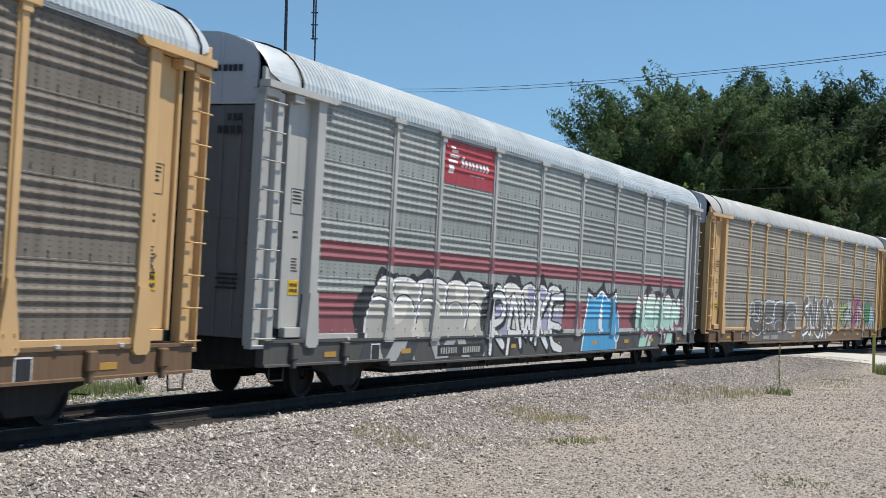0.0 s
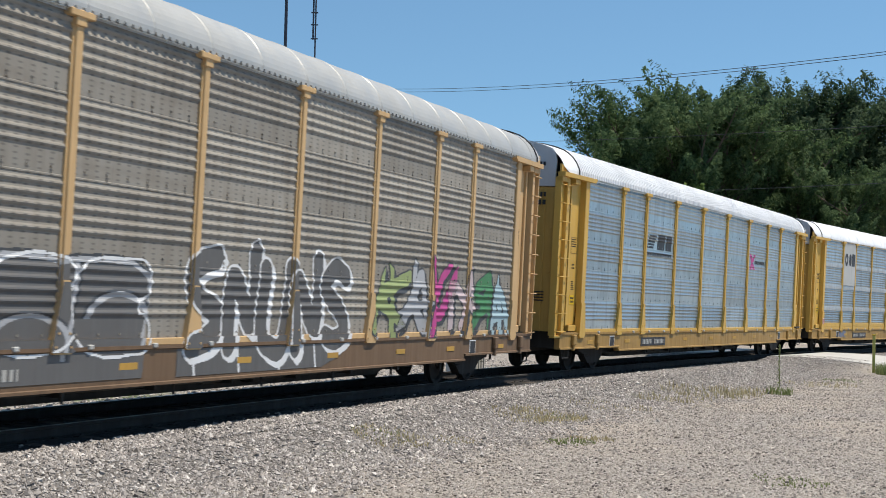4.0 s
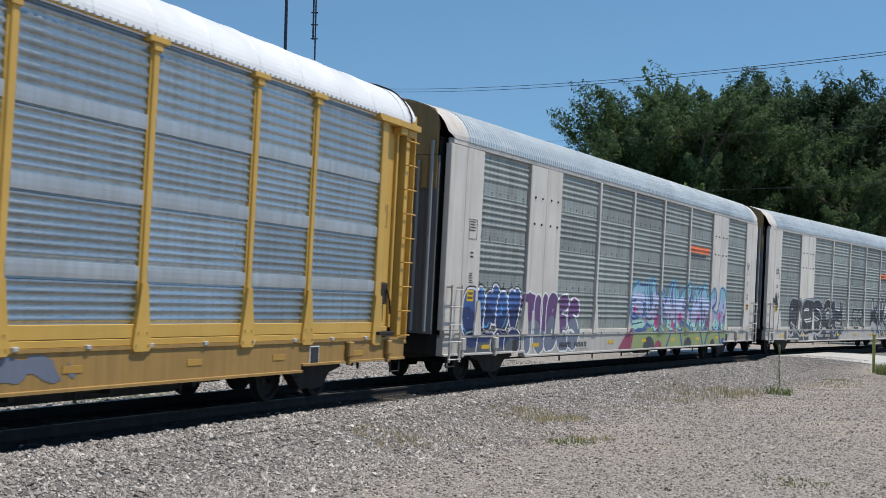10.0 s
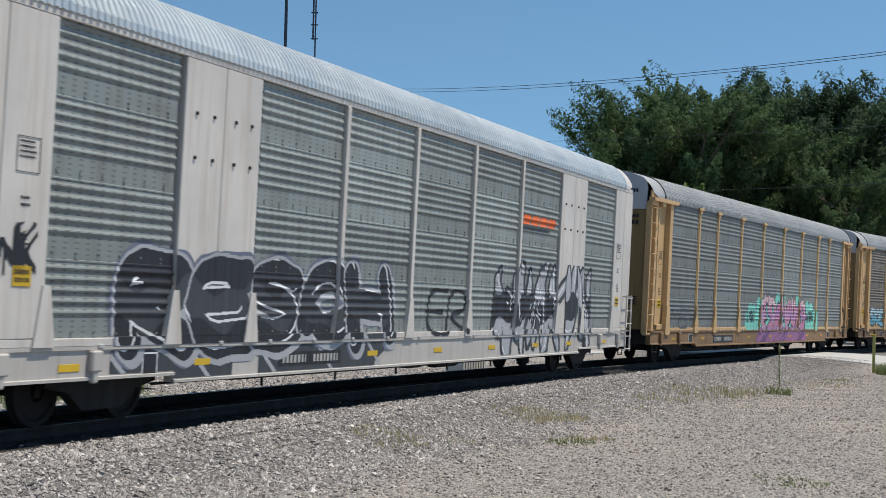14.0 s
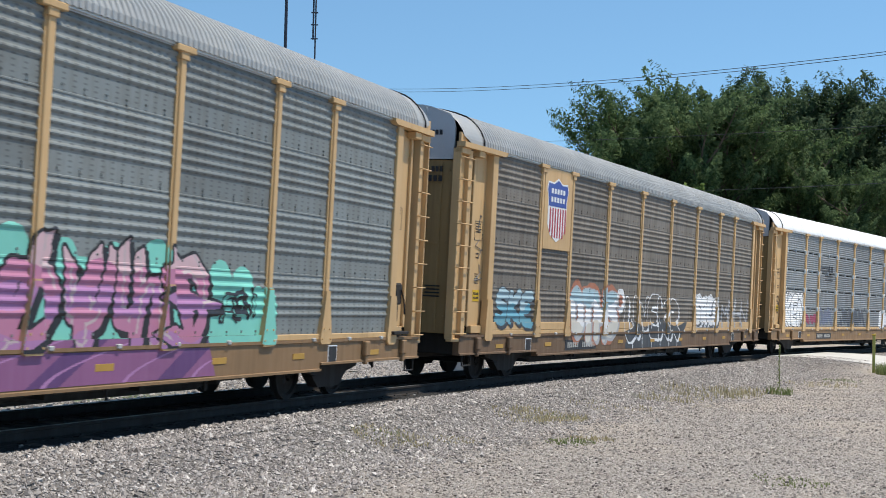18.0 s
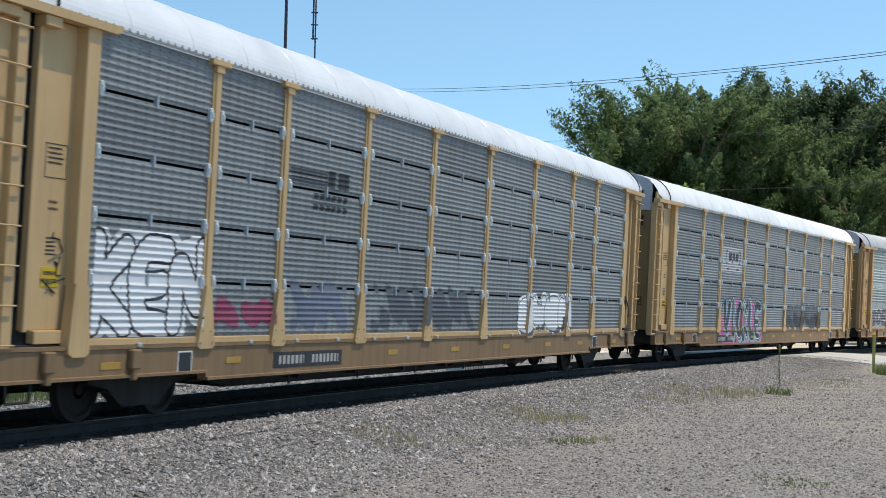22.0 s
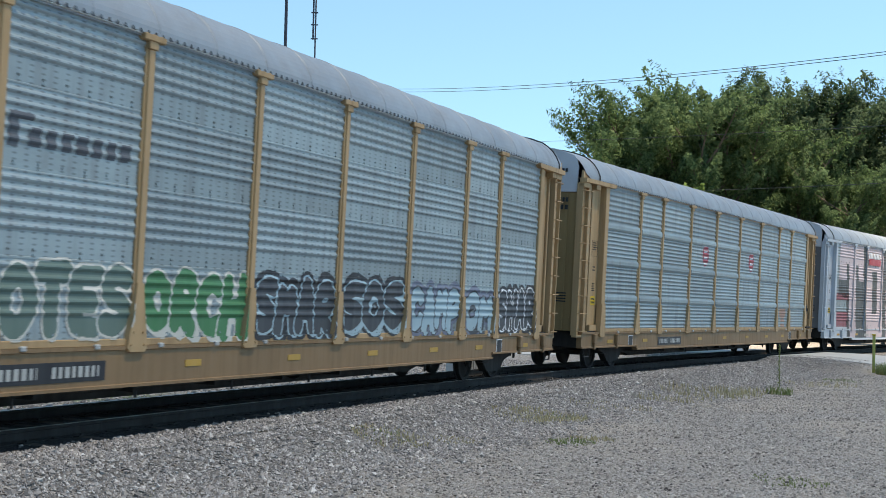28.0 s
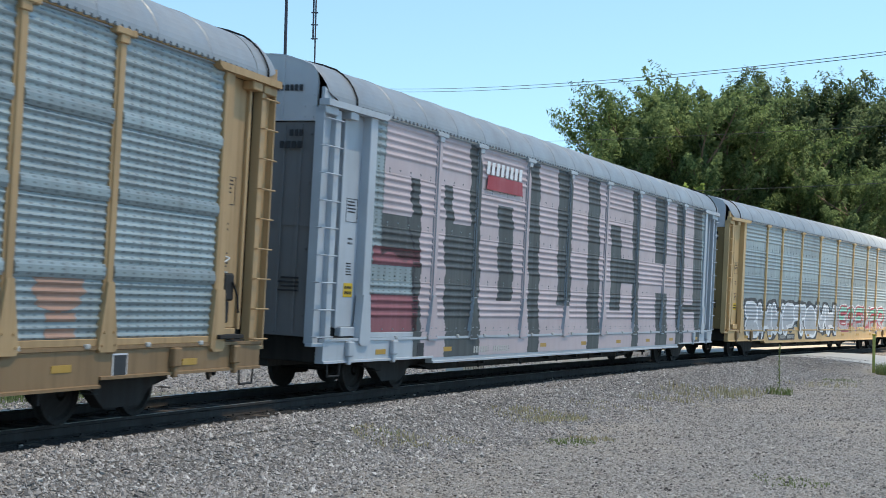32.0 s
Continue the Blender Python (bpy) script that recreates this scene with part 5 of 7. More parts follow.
g = flat_plate(CAR_I, "emblem_panel", "tan panel with a blue, white and red shield", -9.0, -7.2, 3.02, 4.93, TAN)
shield = [(-8.8, 4.62), (-8.45, 4.6), (-8.17, 4.72), (-7.89, 4.6), (-7.54, 4.62), (-7.46, 4.45), (-7.56, 4.2), (-7.56, 3.6), (-7.75, 3.36), (-8.17, 3.2), (-8.59, 3.36), (-8.78, 3.6), (-8.78, 4.2), (-8.88, 4.45)]
plate_marks(g, "shield", "white shield shape", [shield], -1.526, CHALK)
plate_marks(g, "shield_top", "deep blue top of the shield", [[(-8.77, 4.58), (-8.45, 4.56), (-8.17, 4.67), (-7.89, 4.56), (-7.57, 4.58), (-7.5, 4.44), (-7.6, 4.2), (-7.6, 4.04), (-8.74, 4.04), (-8.74, 4.2), (-8.84, 4.44)]], -1.532, BLUE)
plate_marks(g, "shield_stripe", "narrow red stripes", [[(-8.66 + 0.165 * k, 3.42 if k in (0, 6) else 3.3), (-8.58 + 0.165 * k, 3.42 if k in (0, 6) else 3.3), (-8.58 + 0.165 * k, 4.0), (-8.66 + 0.165 * k, 4.0)] for k in range(7)], -1.532, RED)
plate_marks(g, "lettering", "white marks in two rows", [[(-8.62 + 0.19 * k, z), (-8.5 + 0.19 * k, z), (-8.5 + 0.19 * k, z + 0.12), (-8.62 + 0.19 * k, z + 0.12)] for z in (4.34, 4.14) for k in range(5)], -1.538, CHALK)
TALL_KICK = True
paint(CAR_I, "graffiti", "sky blue graffiti", "posts", "wide", (-11.6, -9.2, 1.1, 2.3), throw_up((-11.5, -9.4, 1.2, 2.1), "SKE", 61, 0.12, 0.03, 2, 0.0, 1), ["soot", "sky", "frost"])
paint(CAR_I, "graffiti", "white bubble letters on weathered red", "posts", "wide", (-7.0, -2.7, 0.7, 2.5), throw_up((-6.9, -3.3, 0.8, 2.2), "OTHS", 62, 0.19, 0.03, 3, 0.1, 1), ["ash", "cream", "white", "frost", "rust"])
paint(CAR_I, "graffiti", "small white curl with red inside", "posts", "wide", (-3.6, -2.4, 1.5, 2.2), lambda U, Z: np.where(np.abs(np.hypot(U + 3.0, Z - 1.88) - 0.26) < 0.09, 1, np.where(np.hypot(U + 3.0, Z - 1.88) < 0.2, 2, 0)), ["white", "rust"])
paint(CAR_I, "graffiti", "hollow letters of thin white outlines", "posts", "wide", (-2.8, 2.9, 0.7, 2.2), throw_up((-2.6, 2.6, 0.75, 2.02), "UNEKR", 63, 0.17, 0.035, 1, 0.0, 1, 0, 1.15), ["white", "soot"])
paint(CAR_I, "graffiti", "black paint over the sill with white drips", "posts", "wide", (-2.6, 3.6, 0.56, 1.42), lambda U, Z: np.where((np.abs(np.sin(U * 3.6 + 0.5 * Z)) < 0.07) & (U > -2.1) & (U < 3.0), 2, np.where((Z < 1.28 + 0.1 * np.sin(U * 2)) & (U > -2.2 + 0.3 * np.sin(Z * 7)) & (U < 3.2 + 0.3 * np.sin(Z * 6)), 1, 0)), ["soot", "white"], 0.015, 0.0055)
paint(CAR_I, "graffiti", "solid white graffiti block", "posts", "wide", (4.3, 7.5, 1.1, 2.4), lambda U, Z: ((U > 4.5 + 0.05 * np.sin(Z * 7)) & (U < 7.2 + 0.1 * np.sin(Z * 6)) & (Z < 2.16 + 0.05 * np.sin(U * 4.3) + 0.03 * np.sin(U * 9.1)) & (Z > 1.13)).astype(int), ["white"])
paint(CAR_I, "graffiti", "thin dark outlines of white letters", "posts", "wide", (4.3, 7.5, 1.1, 2.4), throw_up((4.5, 7.25, 1.16, 2.14), "SRES", 64, 0.15, 0.018, 1, 0.0, 1), ["slate", "white"], 0.015, 0.011)
paint(CAR_I, "graffiti", "faded grey graffiti", "posts", "wide", (7.6, 11.5, 1.1, 2.2), throw_up((7.7, 11.4, 1.2, 2.05), "MWHN", 65, 0.015, 0.022, 1, 0, 1), ["ash", "ash"])

TALL_KICK = False
paint(CAR_J, "graffiti", "white block graffiti with black outlines", "posts", "gap", (-11.62, -9.21, 1.13, 2.5), throw_up((-11.75, -9.1, 1.12, 2.5), "KEN", 71, 0.16, 0.04, 1, 0.12), ["black", "white", "white"])
paint(CAR_J, "emblem", "dark emblem bars", "posts", "gap", (-6.98, -4.42, 3.0, 3.85), blocks([(-6.9, -5.7, 3.5 + 0.06 * k, 3.53 + 0.06 * k, 0.4, 2) for k in range(4)] + [(-5.65, -5.4, 3.48, 3.76, 0, 2), (-5.3, -4.9, 3.48, 3.76, 0, 2)] + [(-6.1 + 0.2 * k, -5.96 + 0.2 * k, z, z + 0.1, 0.1, 2) for z in (3.1, 3.27) for k in range(6)]), ["ash", INK], 0.035)
paint(CAR_J, "graffiti", "white graffiti patch", "posts", "gap", (3.6, 7.3, 1.0, 2.0), throw_up((3.6, 7.3, 1.08, 1.95), "SWEM", 72, 0.19, 0.03, 1, 0.06, 1), ["slate", "white", "white"])
paint(CAR_J, "graffiti", "dark painted-over patch", "posts", "gap", (-4.1, 1.3, 1.1, 2.05), smudge((-4.1, 1.3, 1.1, 2.05), 7), ["slate"], 0.03)
paint(CAR_J, "graffiti", "faded blue painted-over patch", "posts", "gap", (-6.9, -4.5, 1.15, 2.0), smudge((-6.9, -4.5, 1.1, 2.05), 9), ["dusk"], 0.03)
paint(CAR_J, "graffiti", "faded red smear", "posts", "gap", (-8.9, -7.2, 1.2, 1.7), smudge((-9.0, -7.1, 1.2, 1.7), 5), ["wine"], 0.03)
slot_brackets(CAR_J)

paint(CAR_K, "emblem", "pale patch with dark emblem blocks between brackets", "posts", "gap", (-6.98, -4.42, 3.0, 3.9), blocks([(-6.95, -4.45, 3.0, 3.88, 0, 1), (-6.5, -6.44, 3.3, 3.78, 0, 2), (-6.5, -6.3, 3.72, 3.78, 0, 2), (-6.5, -6.3, 3.3, 3.36, 0, 2), (-4.85, -4.79, 3.3, 3.78, 0, 2), (-4.99, -4.79, 3.72, 3.78, 0, 2), (-4.99, -4.79, 3.3, 3.36, 0, 2), (-6.15, -5.82, 3.42, 3.7, 0.1, 2), (-5.74, -5.45, 3.42, 3.7, 0.1, 2), (-5.37, -5.05, 3.42, 3.7, 0.1, 2), (-6.35, -6.1, 3.1, 3.17, 0, 2), (-5.2, -4.95, 3.1, 3.17, 0, 2)]), ["ash", INK], 0.035)
paint(CAR_K, "graffiti", "pink haze", "posts", "gap", (-7.1, -1.4, 0.57, 2.3), lambda U, Z: (np.hypot((U + 4.3) / 2.6, (Z - 1.0) / 1.12) + 0.09 * np.sin(U * 6) * np.cos(Z * 5) < 1).astype(int), ["hot"], 0.015, 0.0055)
paint(CAR_K, "graffiti", "black letters with white and pale blue edges", "posts", "gap", (-7.0, -1.4, 0.57, 2.5), throw_up((-6.5, -1.95, 0.55, 2.15), "VICKLE", 83, 0.145, 0.05, 3, 0.04, 1, 1), ["frost", "black", "soot", "black", "black", "white"])
paint(CAR_K, "graffiti", "black graffiti half painted over", "posts", "gap", (1.6, 7.6, 0.9, 2.2), throw_up((1.8, 7.4, 1.1, 2.05), "REHES", 82, 0.2, 0.04, 2, 0, 1), ["slate", "black", "slate"])
slot_brackets(CAR_K)


def hand_brake(car):
    steel = YELLOW if car is CAR_D else RUST
    ob = part("hand_brake", Shape().box(12.1, 12.4, -1.5, -1.36, 1.62, 2.02, 0.03).box(12.18, 12.34, -1.46, -1.36, 1.3, 1.62, 0.02).mesh("hand_brake", steel), car, "brake housing with a lever and chain")
    part("lever", Shape().bend([(12.3, -1.52, 1.9), (12.42, -1.54, 1.7), (12.5, -1.53, 1.45)], 0.018, 6).mesh("lever", steel), ob)
    part("brake_platform", Shape().box(11.85, 12.55, -1.62, -1.36, 1.08, 1.14, 0.01).mesh("brake_platform", RUST), ob)


def end_stencil(car, ink):
    """Dark stencilled marks on the gable and the end door."""
    sh = Shape()
    rng = random.Random(9)
    for y0, y1, z, h in ((-1.0, -0.25, 5.12, 0.1), (0.2, 0.9, 5.12, 0.1), (-1.05, -0.75, 4.36, 0.11), (-1.05, -0.6, 4.16, 0.12)):
        y = y0
        while y < y1:
            w = h * rng.uniform(0.5, 0.75)
            sh.box(-13.596, -13.58, y, y + w, z, z + h)
            y += w + h * 0.35
    for k in range(4):
        sh.box(-13.565, -13.55, -1.1, -0.75 + 0.05 * (k % 2), 2.0 - k * 0.07, 2.03 - k * 0.07)
    part("end_stencil", sh.mesh("end_stencil", ink), car, "small dark stencilled marks on the end")["kind"] = "stuff"


for c in CARS:
    if c not in (CAR_F, CAR_G):
        end_stencil(c, INK)
paint(CAR_G, "tag", "black handwritten tag", "plates", "wide", (-12.7, -11.95, 1.85, 2.55), throw_up((-12.6, -12.0, 1.9, 2.45), "NK", 49, 0.022, 0.012, 1, 0, 1), ["black", "black"], 0.015, 0.011)
disc = plate_marks(CAR_E, "sticker", "round white warning sticker with a red ring", [arc_poly(-11.9, 1.36, 0.0, 0.13, 1.0, 0.0, math.tau * 0.999)], -1.556, CHALK)
plate_marks(disc, "sticker_ring", "red ring and bar", [arc_poly(-11.9, 1.36, 0.095, 0.125, 1.0, 0.0, math.tau * 0.999), [(-11.99, 1.43), (-11.96, 1.46), (-11.81, 1.29), (-11.84, 1.26)]], -1.562, RED)
for car, u, z in ((CAR_D, 12.15, 3.05), (CAR_H, 12.1, 3.0), (CAR_M, 12.2, 2.95)):
    part("label_plate", kept("label_plate", lambda: Shape().box(-0.1, 0.1, -1.368, -1.36, -0.06, 0.06, 0.002), CHALK), car, "small white paper label", at=(u, 0, z))


for c in (CAR_D, CAR_E, CAR_H, CAR_J, CAR_M):
    hand_brake(c)


def scribble(car, u, z, w, h, seed, mat):
    rng = random.Random(seed)
    sh = Shape()
    for k in range(3):
        pts = [(u + rng.uniform(-w, w), -1.372, z - h + 2 * h * (k + i / 6) / 3 + rng.uniform(-0.08, 0.08)) for i in range(6)]
        sh.bend(pts, 0.009, 4)
    part("tag", sh.mesh("tag", mat), car, "thin scrawled paint marks")["kind"] = "stuff"


scribble(CAR_I, -12.25, 2.9, 0.2, 0.75, 2, DARK_GREY)
scribble(CAR_J, -12.25, 2.0, 0.22, 0.35, 3, INK)
scribble(CAR_A, 12.25, 1.95, 0.2, 0.25, 4, INK)
scribble(CAR_M, 12.25, 2.05, 0.2, 0.2, 5, CHALK)

paint(CAR_L, "emblem", "row of dark green emblem blocks", "posts", "wide", (-6.98, -4.42, 3.2, 3.75), blocks([(-6.9, -6.75, 3.28, 3.66, 0, 1), (-6.75, -6.5, 3.58, 3.66, 0, 1)] + [(-6.55 + 0.29 * k, -6.36 + 0.29 * k, 3.3, 3.52, 0.05, 1) for k in range(7)]), [PALETTE["slate"]], 0.035)
TILES = (("ash", "slate", "dusk", "SOE"), ("ash", "moss", "slate", "ARE"), ("cream", "moss", "ash", "OTES"), ("cream", "leaf", "moss", "ORCH"), ("frost", "soot", "black", "SMAR"), ("frost", "soot", "black", "SOS"), ("soot", "frost", "dusk", "CAMP"), ("soot", "frost", "dusk", "OM"), ("white", "soot", "black", "SHAR"))
for (a, b), k, (rim, inner, back, word) in zip(bays_of([-DOOR_POST, *POSTS, DOOR_POST]), range(9), TILES):
    paint(CAR_L, "graffiti", "graffiti letters with thin pale outlines on faded paint", "posts", "wide", (a + 0.1, b - 0.1, 1.05, 2.15), throw_up((a + 0.15, b - 0.15, 1.08, 2.05), word, 90 + k, 0.13, 0.036, 1, 0.09 if k > 3 else 0.0, k % 2), [rim, inner, back])

for u in (-2.6, 3.1):
    paint(CAR_M, "emblem", "small red oval emblem with white marks", "posts", "band", (u - 0.35, u + 0.35, 3.1, 3.85), lambda U, Z, u=u: np.where(((U - u) / 0.33) ** 2 + ((Z - 3.47) / 0.36) ** 2 < 1, np.where((np.abs(U - u) < 0.2) & (np.sin(Z * 32) > 0.45), 2, 1), 0), [RED, CHALK], 0.03)
paint(CAR_M, "stain", "faint rust red paint patch", "posts", "band", (7.2, 9.0, 1.13, 2.1), lambda U, Z: (np.hypot((U - 8.1) / 0.5, (Z - 1.72) / 0.3) + 0.08 * np.sin(Z * 40) < 1).astype(int) | ((np.abs(U - 8.15) < 0.3) & (Z < 1.6) & (np.sin(Z * 33) > -0.3)).astype(int), ["faint"], 0.03)
band_plates(CAR_M, (3.86, 2.9, 1.94), ZINC_BLUE, True)


def touch_fill(U, Z):
    """Tall pink block letters T O U C H and an exclamation mark, with dark shadows between them."""
    out = np.zeros(U.shape, int)
    low, top = 0.56, 4.93
    X = U + 0.1 * (Z - 3.0)
    big = (X > -11.6) & (X < 11.6) & (Z < 4.93)
    out[big & ((Z > 2.5 + 0.08 * np.sin(U * 5)) | (X > -10.1))] = 2
    rag = 0.05 * np.sin(Z * 6.3) + 0.03 * np.sin(Z * 17)

    def box(a, b, c, d, k=1):
        out[(X > a + rag) & (X < b + rag) & (Z > c) & (Z < d)] = k
    # T
    box(-11.55, -10.15, 3.25, top)
    box(-11.55, -7.4, 4.0, top)
    box(-9.75, -8.65, low, top)
    box(-8.25, -7.4, 3.25, top)
    # O
    box(-6.9, -4.1, low, top)
    box(-5.9, -5.05, 1.75, 3.8, 2)
    # U
    box(-3.4, 0.05, low, top)
    box(-2.15, -1.2, 1.7, 5.0, 2)
    # C
    box(1.0, 3.9, low, top)
    box(1.95, 2.85, 1.6, 3.87, 2)
    box(1.95, 4.0, 2.35, 3.02, 2)
    # H
    box(4.52, 8.5, low, top)
    box(6.15, 7.28, 3.02, 5.0, 2)
    box(6.28, 7.5, 0.5, 2.16, 2)
    # exclamation mark
    box(9.45, 10.55, 1.85, top)
    box(9.45, 10.75, low, 1.6)
    wob = 0.12 * np.sin(Z * 2.3) + 0.08 * np.sin(Z * 5.7 + U)
    edge = (np.abs((X + wob) % 3.9 - 1.6) < 0.04) & (out == 2)
    out[edge] = 3
    return out


paint(CAR_N, "graffiti", "huge pale pink block letters with dark grey shadows", "posts", "wide", (-11.35, 11.65, 0.62, 4.92), touch_fill, ["blush", "char", "black"], 0.03)
paint(CAR_N, "red_stripes", "weathered red bands painted on the ribs", "posts", "wide", (-11.65, -9.7, 1.13, 2.68), lambda U, Z: (((Z > 2.27) & (Z < 2.66)) | ((Z > 1.16) & (Z < 1.8))).astype(int), ["dull_red"], 0.4)
flat = plate_marks(CAR_N, "emblem", "red emblem block with white marks", [[(-6.75, 4.08), (-4.7, 4.08), (-4.75, 4.38), (-6.7, 4.38)]], -1.52, RED)
plate_marks(flat, "lettering", "white emblem marks", [[(-6.8 + 0.26 * k, 4.4), (-6.64 + 0.26 * k, 4.4), (-6.6 + 0.26 * k, 4.66), (-6.76 + 0.26 * k, 4.66)] for k in range(8)], -1.52, CHALK)

paint(CAR_O, "graffiti", "white graffiti with black shadow", "posts", "wide", (-11.6, 1.7, 0.62, 2.2), throw_up((-11.5, 1.5, 0.75, 2.05), 8, 101, 0.22, 0.1, 1, 0.16, 1), ["white", "ash", "black"])
paint(CAR_O, "graffiti", "red and green graffiti outlines", "posts", "wide", (1.9, 11.2, 0.9, 2.2), throw_up((2.0, 11.0, 0.95, 2.1), 6, 102, 0.1, 0.08, 2, 0.05, 1), ["red", "ash", "teal", "white"])


# ---- a cloud that drifts over the sun in the last third ----
CLOUD_HIGH, CLOUD_LONG, CLOUD_WIDE, WIND = 600.0, 210.0, 85.0, 13.0


def make_cloud():
    """A flat-bottomed cumulus bank: thin veils at its leading edge, dense heaped lumps behind."""
    nx, ny = 110, 60
    vs, dens = [], []
    for low in (0, 1):
        for j in range(ny + 1):
            for i in range(nx + 1):
                x, y = CLOUD_LONG * (2 * i / nx - 1), CLOUD_WIDE * (2 * j / ny - 1)
                ragged = 0.5 * noise.noise((x * 0.02, y * 0.02, 1)) + 0.35 * noise.noise((x * 0.06, y * 0.06, 4))
                lead = (CLOUD_LONG - x + 9 * ragged) / 122
                tail = (x + CLOUD_LONG + 12 * ragged) / 40
                side = (CLOUD_WIDE - abs(y) + 9 * ragged) / 22
                k = max(0.0, min(lead, 1.0)) * max(0.0, min(side, 1.0)) * max(0.0, min(tail, 1.0))
                k = k * k * (3 - 2 * k)
                lump = 0.6 + 0.4 * noise.noise((x * 0.035, y * 0.035, 8)) + 0.25 * abs(noise.noise((x * 0.09, y * 0.09, 6)))
                vs.append((x, y, -4 * k if low else 34 * k * lump))
                dens.append(0.535 * k)
    w, m = nx + 1, (nx + 1) * (ny + 1)
    fs = []
    for j in range(ny):
        for i in range(nx):
            a = j * w + i
            fs += [(a, a + 1, a + w + 1, a + w), (m + a, m + a + w, m + a + w + 1, m + a + 1)]
    rim = list(range(nx)) + [j * w + nx for j in range(ny)] + [ny * w + i for i in range(nx, 0, -1)] + [j * w for j in range(ny, 0, -1)]
    fs += [(a, m + a, m + b, b) for a, b in zip(rim, rim[1:] + rim[:1])]
    me = bpy.data.meshes.new("cloud")
    me.from_pydata(vs, [], fs)
    me.attributes.new("thickness", "FLOAT", "POINT").data.foreach_set("value", dens)
    me.polygons.foreach_set("use_smooth", [True] * len(me.polygons))
    mat, t, p = nodes_of("cloud_vapour")
    p.inputs["Base Color"].default_value = (0.85, 0.86, 0.88, 1)
    p.inputs["Roughness"].default_value = 1.0
    at = t.nodes.new("ShaderNodeAttribute")
    at.attribute_name = "thickness"
    t.links.new(at.outputs["Fac"], p.inputs["Alpha"])
    me.materials.append(mat)
    return tagged(new("cloud", me), "white heaped summer cloud with thin torn edges, drifting in the sky", "cloud", kind="structure")


CLOUD = make_cloud()


def true_width():
    """The cars' bodies are a little slimmer than the drawn sections."""
    for car in CARS:
        for ob in car.children:
            if not ob.name.startswith(("underframe", "brake_gear", "bogie", "coupler", "air_hose")):
                ob.scale = (ob.scale.x, NARROW, 1)


true_width()


def motions():
    for_cloud = []
    for i in range(9):
        lead = 2.0 + WIND * (4 * i - 15.5)
        for_cloud.append((4.0 * i, pose(lead - CLOUD_LONG + SUN.x / SUN.z * CLOUD_HIGH, -8 + SUN.y / SUN.z * CLOUD_HIGH, CLOUD_HIGH)))
    walk(CLOUD, for_cloud)
    for k, car in enumerate(CARS):
        rows = []
        for i in range(65):
            t = i * 0.5
            c = FIRST + (k - 1) * PITCH + SLACK.get(k, 0.0) - SPEED * t
            x0, y0, _, z0 = rail_at(c - BOGIE)
            x1, y1, _, z1 = rail_at(c + BOGIE)
            m = pose((x0 + x1) / 2, (y0 + y1) / 2, (z0 + z1) / 2, 0, 0, math.degrees(math.atan2(y1 - y0, x1 - x0)))
            m = m @ pose(0, 0, 0, math.degrees(CANT), math.degrees(math.atan2(z0 - z1, 2 * BOGIE)), 0)
            rows.append((t, m))
        walk(car, rows)
        for b in [o for o in car.children if o.name.startswith("bogie")]:
            for w in b.children:
                at = FIRST + (k - 1) * PITCH + SLACK.get(k, 0.0) + b.location.x + w.location.x
                first = max(0, math.ceil((at - 52) / SPEED * FPS))
                last = min(32 * FPS, math.floor((at + 24) / SPEED * FPS))
                turns = [(i / FPS, pose(w.location.x, 0, 0.42, 0, -math.degrees(SPEED / 0.42 * i / FPS) % 360, 0)) for i in range(first, last + 1)]
                if turns:
                    turns = ([(0.0, turns[0][1])] if first else []) + turns + ([(32.0, turns[-1][1])] if last < 32 * FPS else [])
                    walk(w, turns)



# ---- ground ----
def smooth_step(a, b, v):
    k = min(max((v - a) / (b - a), 0.0), 1.0)
    return k * k * (3 - 2 * k)


ROAD_LO, ROAD_HI = 26.6, 35.0


def ground_height(x, y):
    s, lat = beside(x, y)
    a = abs(lat)
    wob = 0.16 * noise.noise((x * 0.35, y * 0.35, 0))
    if a < 1.9:
        z = -0.17 - 0.02 * lat
    elif lat > 0:
        z = -0.2 - 0.3 * smooth_step(1.9, 4.0 + 2 * wob, lat)
    else:
        z = -0.17 - 0.45 * smooth_step(1.9, 4.6, a)
    if a > 2.2:
        z += 0.03 * noise.noise((x * 0.8, y * 0.8, 3)) + 0.012 * noise.noise((x * 3, y * 3, 5))
        z += 0.05 * noise.noise((x * 0.15, y * 0.15, 9))
    near_road = smooth_step(ROAD_LO - 2.5, ROAD_LO, s) * (1 - smooth_step(ROAD_HI, ROAD_HI + 2.5, s))
    if near_road > 0 and a > 1.3:
        flat = -0.05 - 0.4 * smooth_step(2.5, 9.0, a)
        z += (flat - z) * near_road
    g = GRADE * min(max(s, S_LO), S_HI)
    g *= max(0.0, 1 - max(0.0, a - 60) / 200)
    return z + g


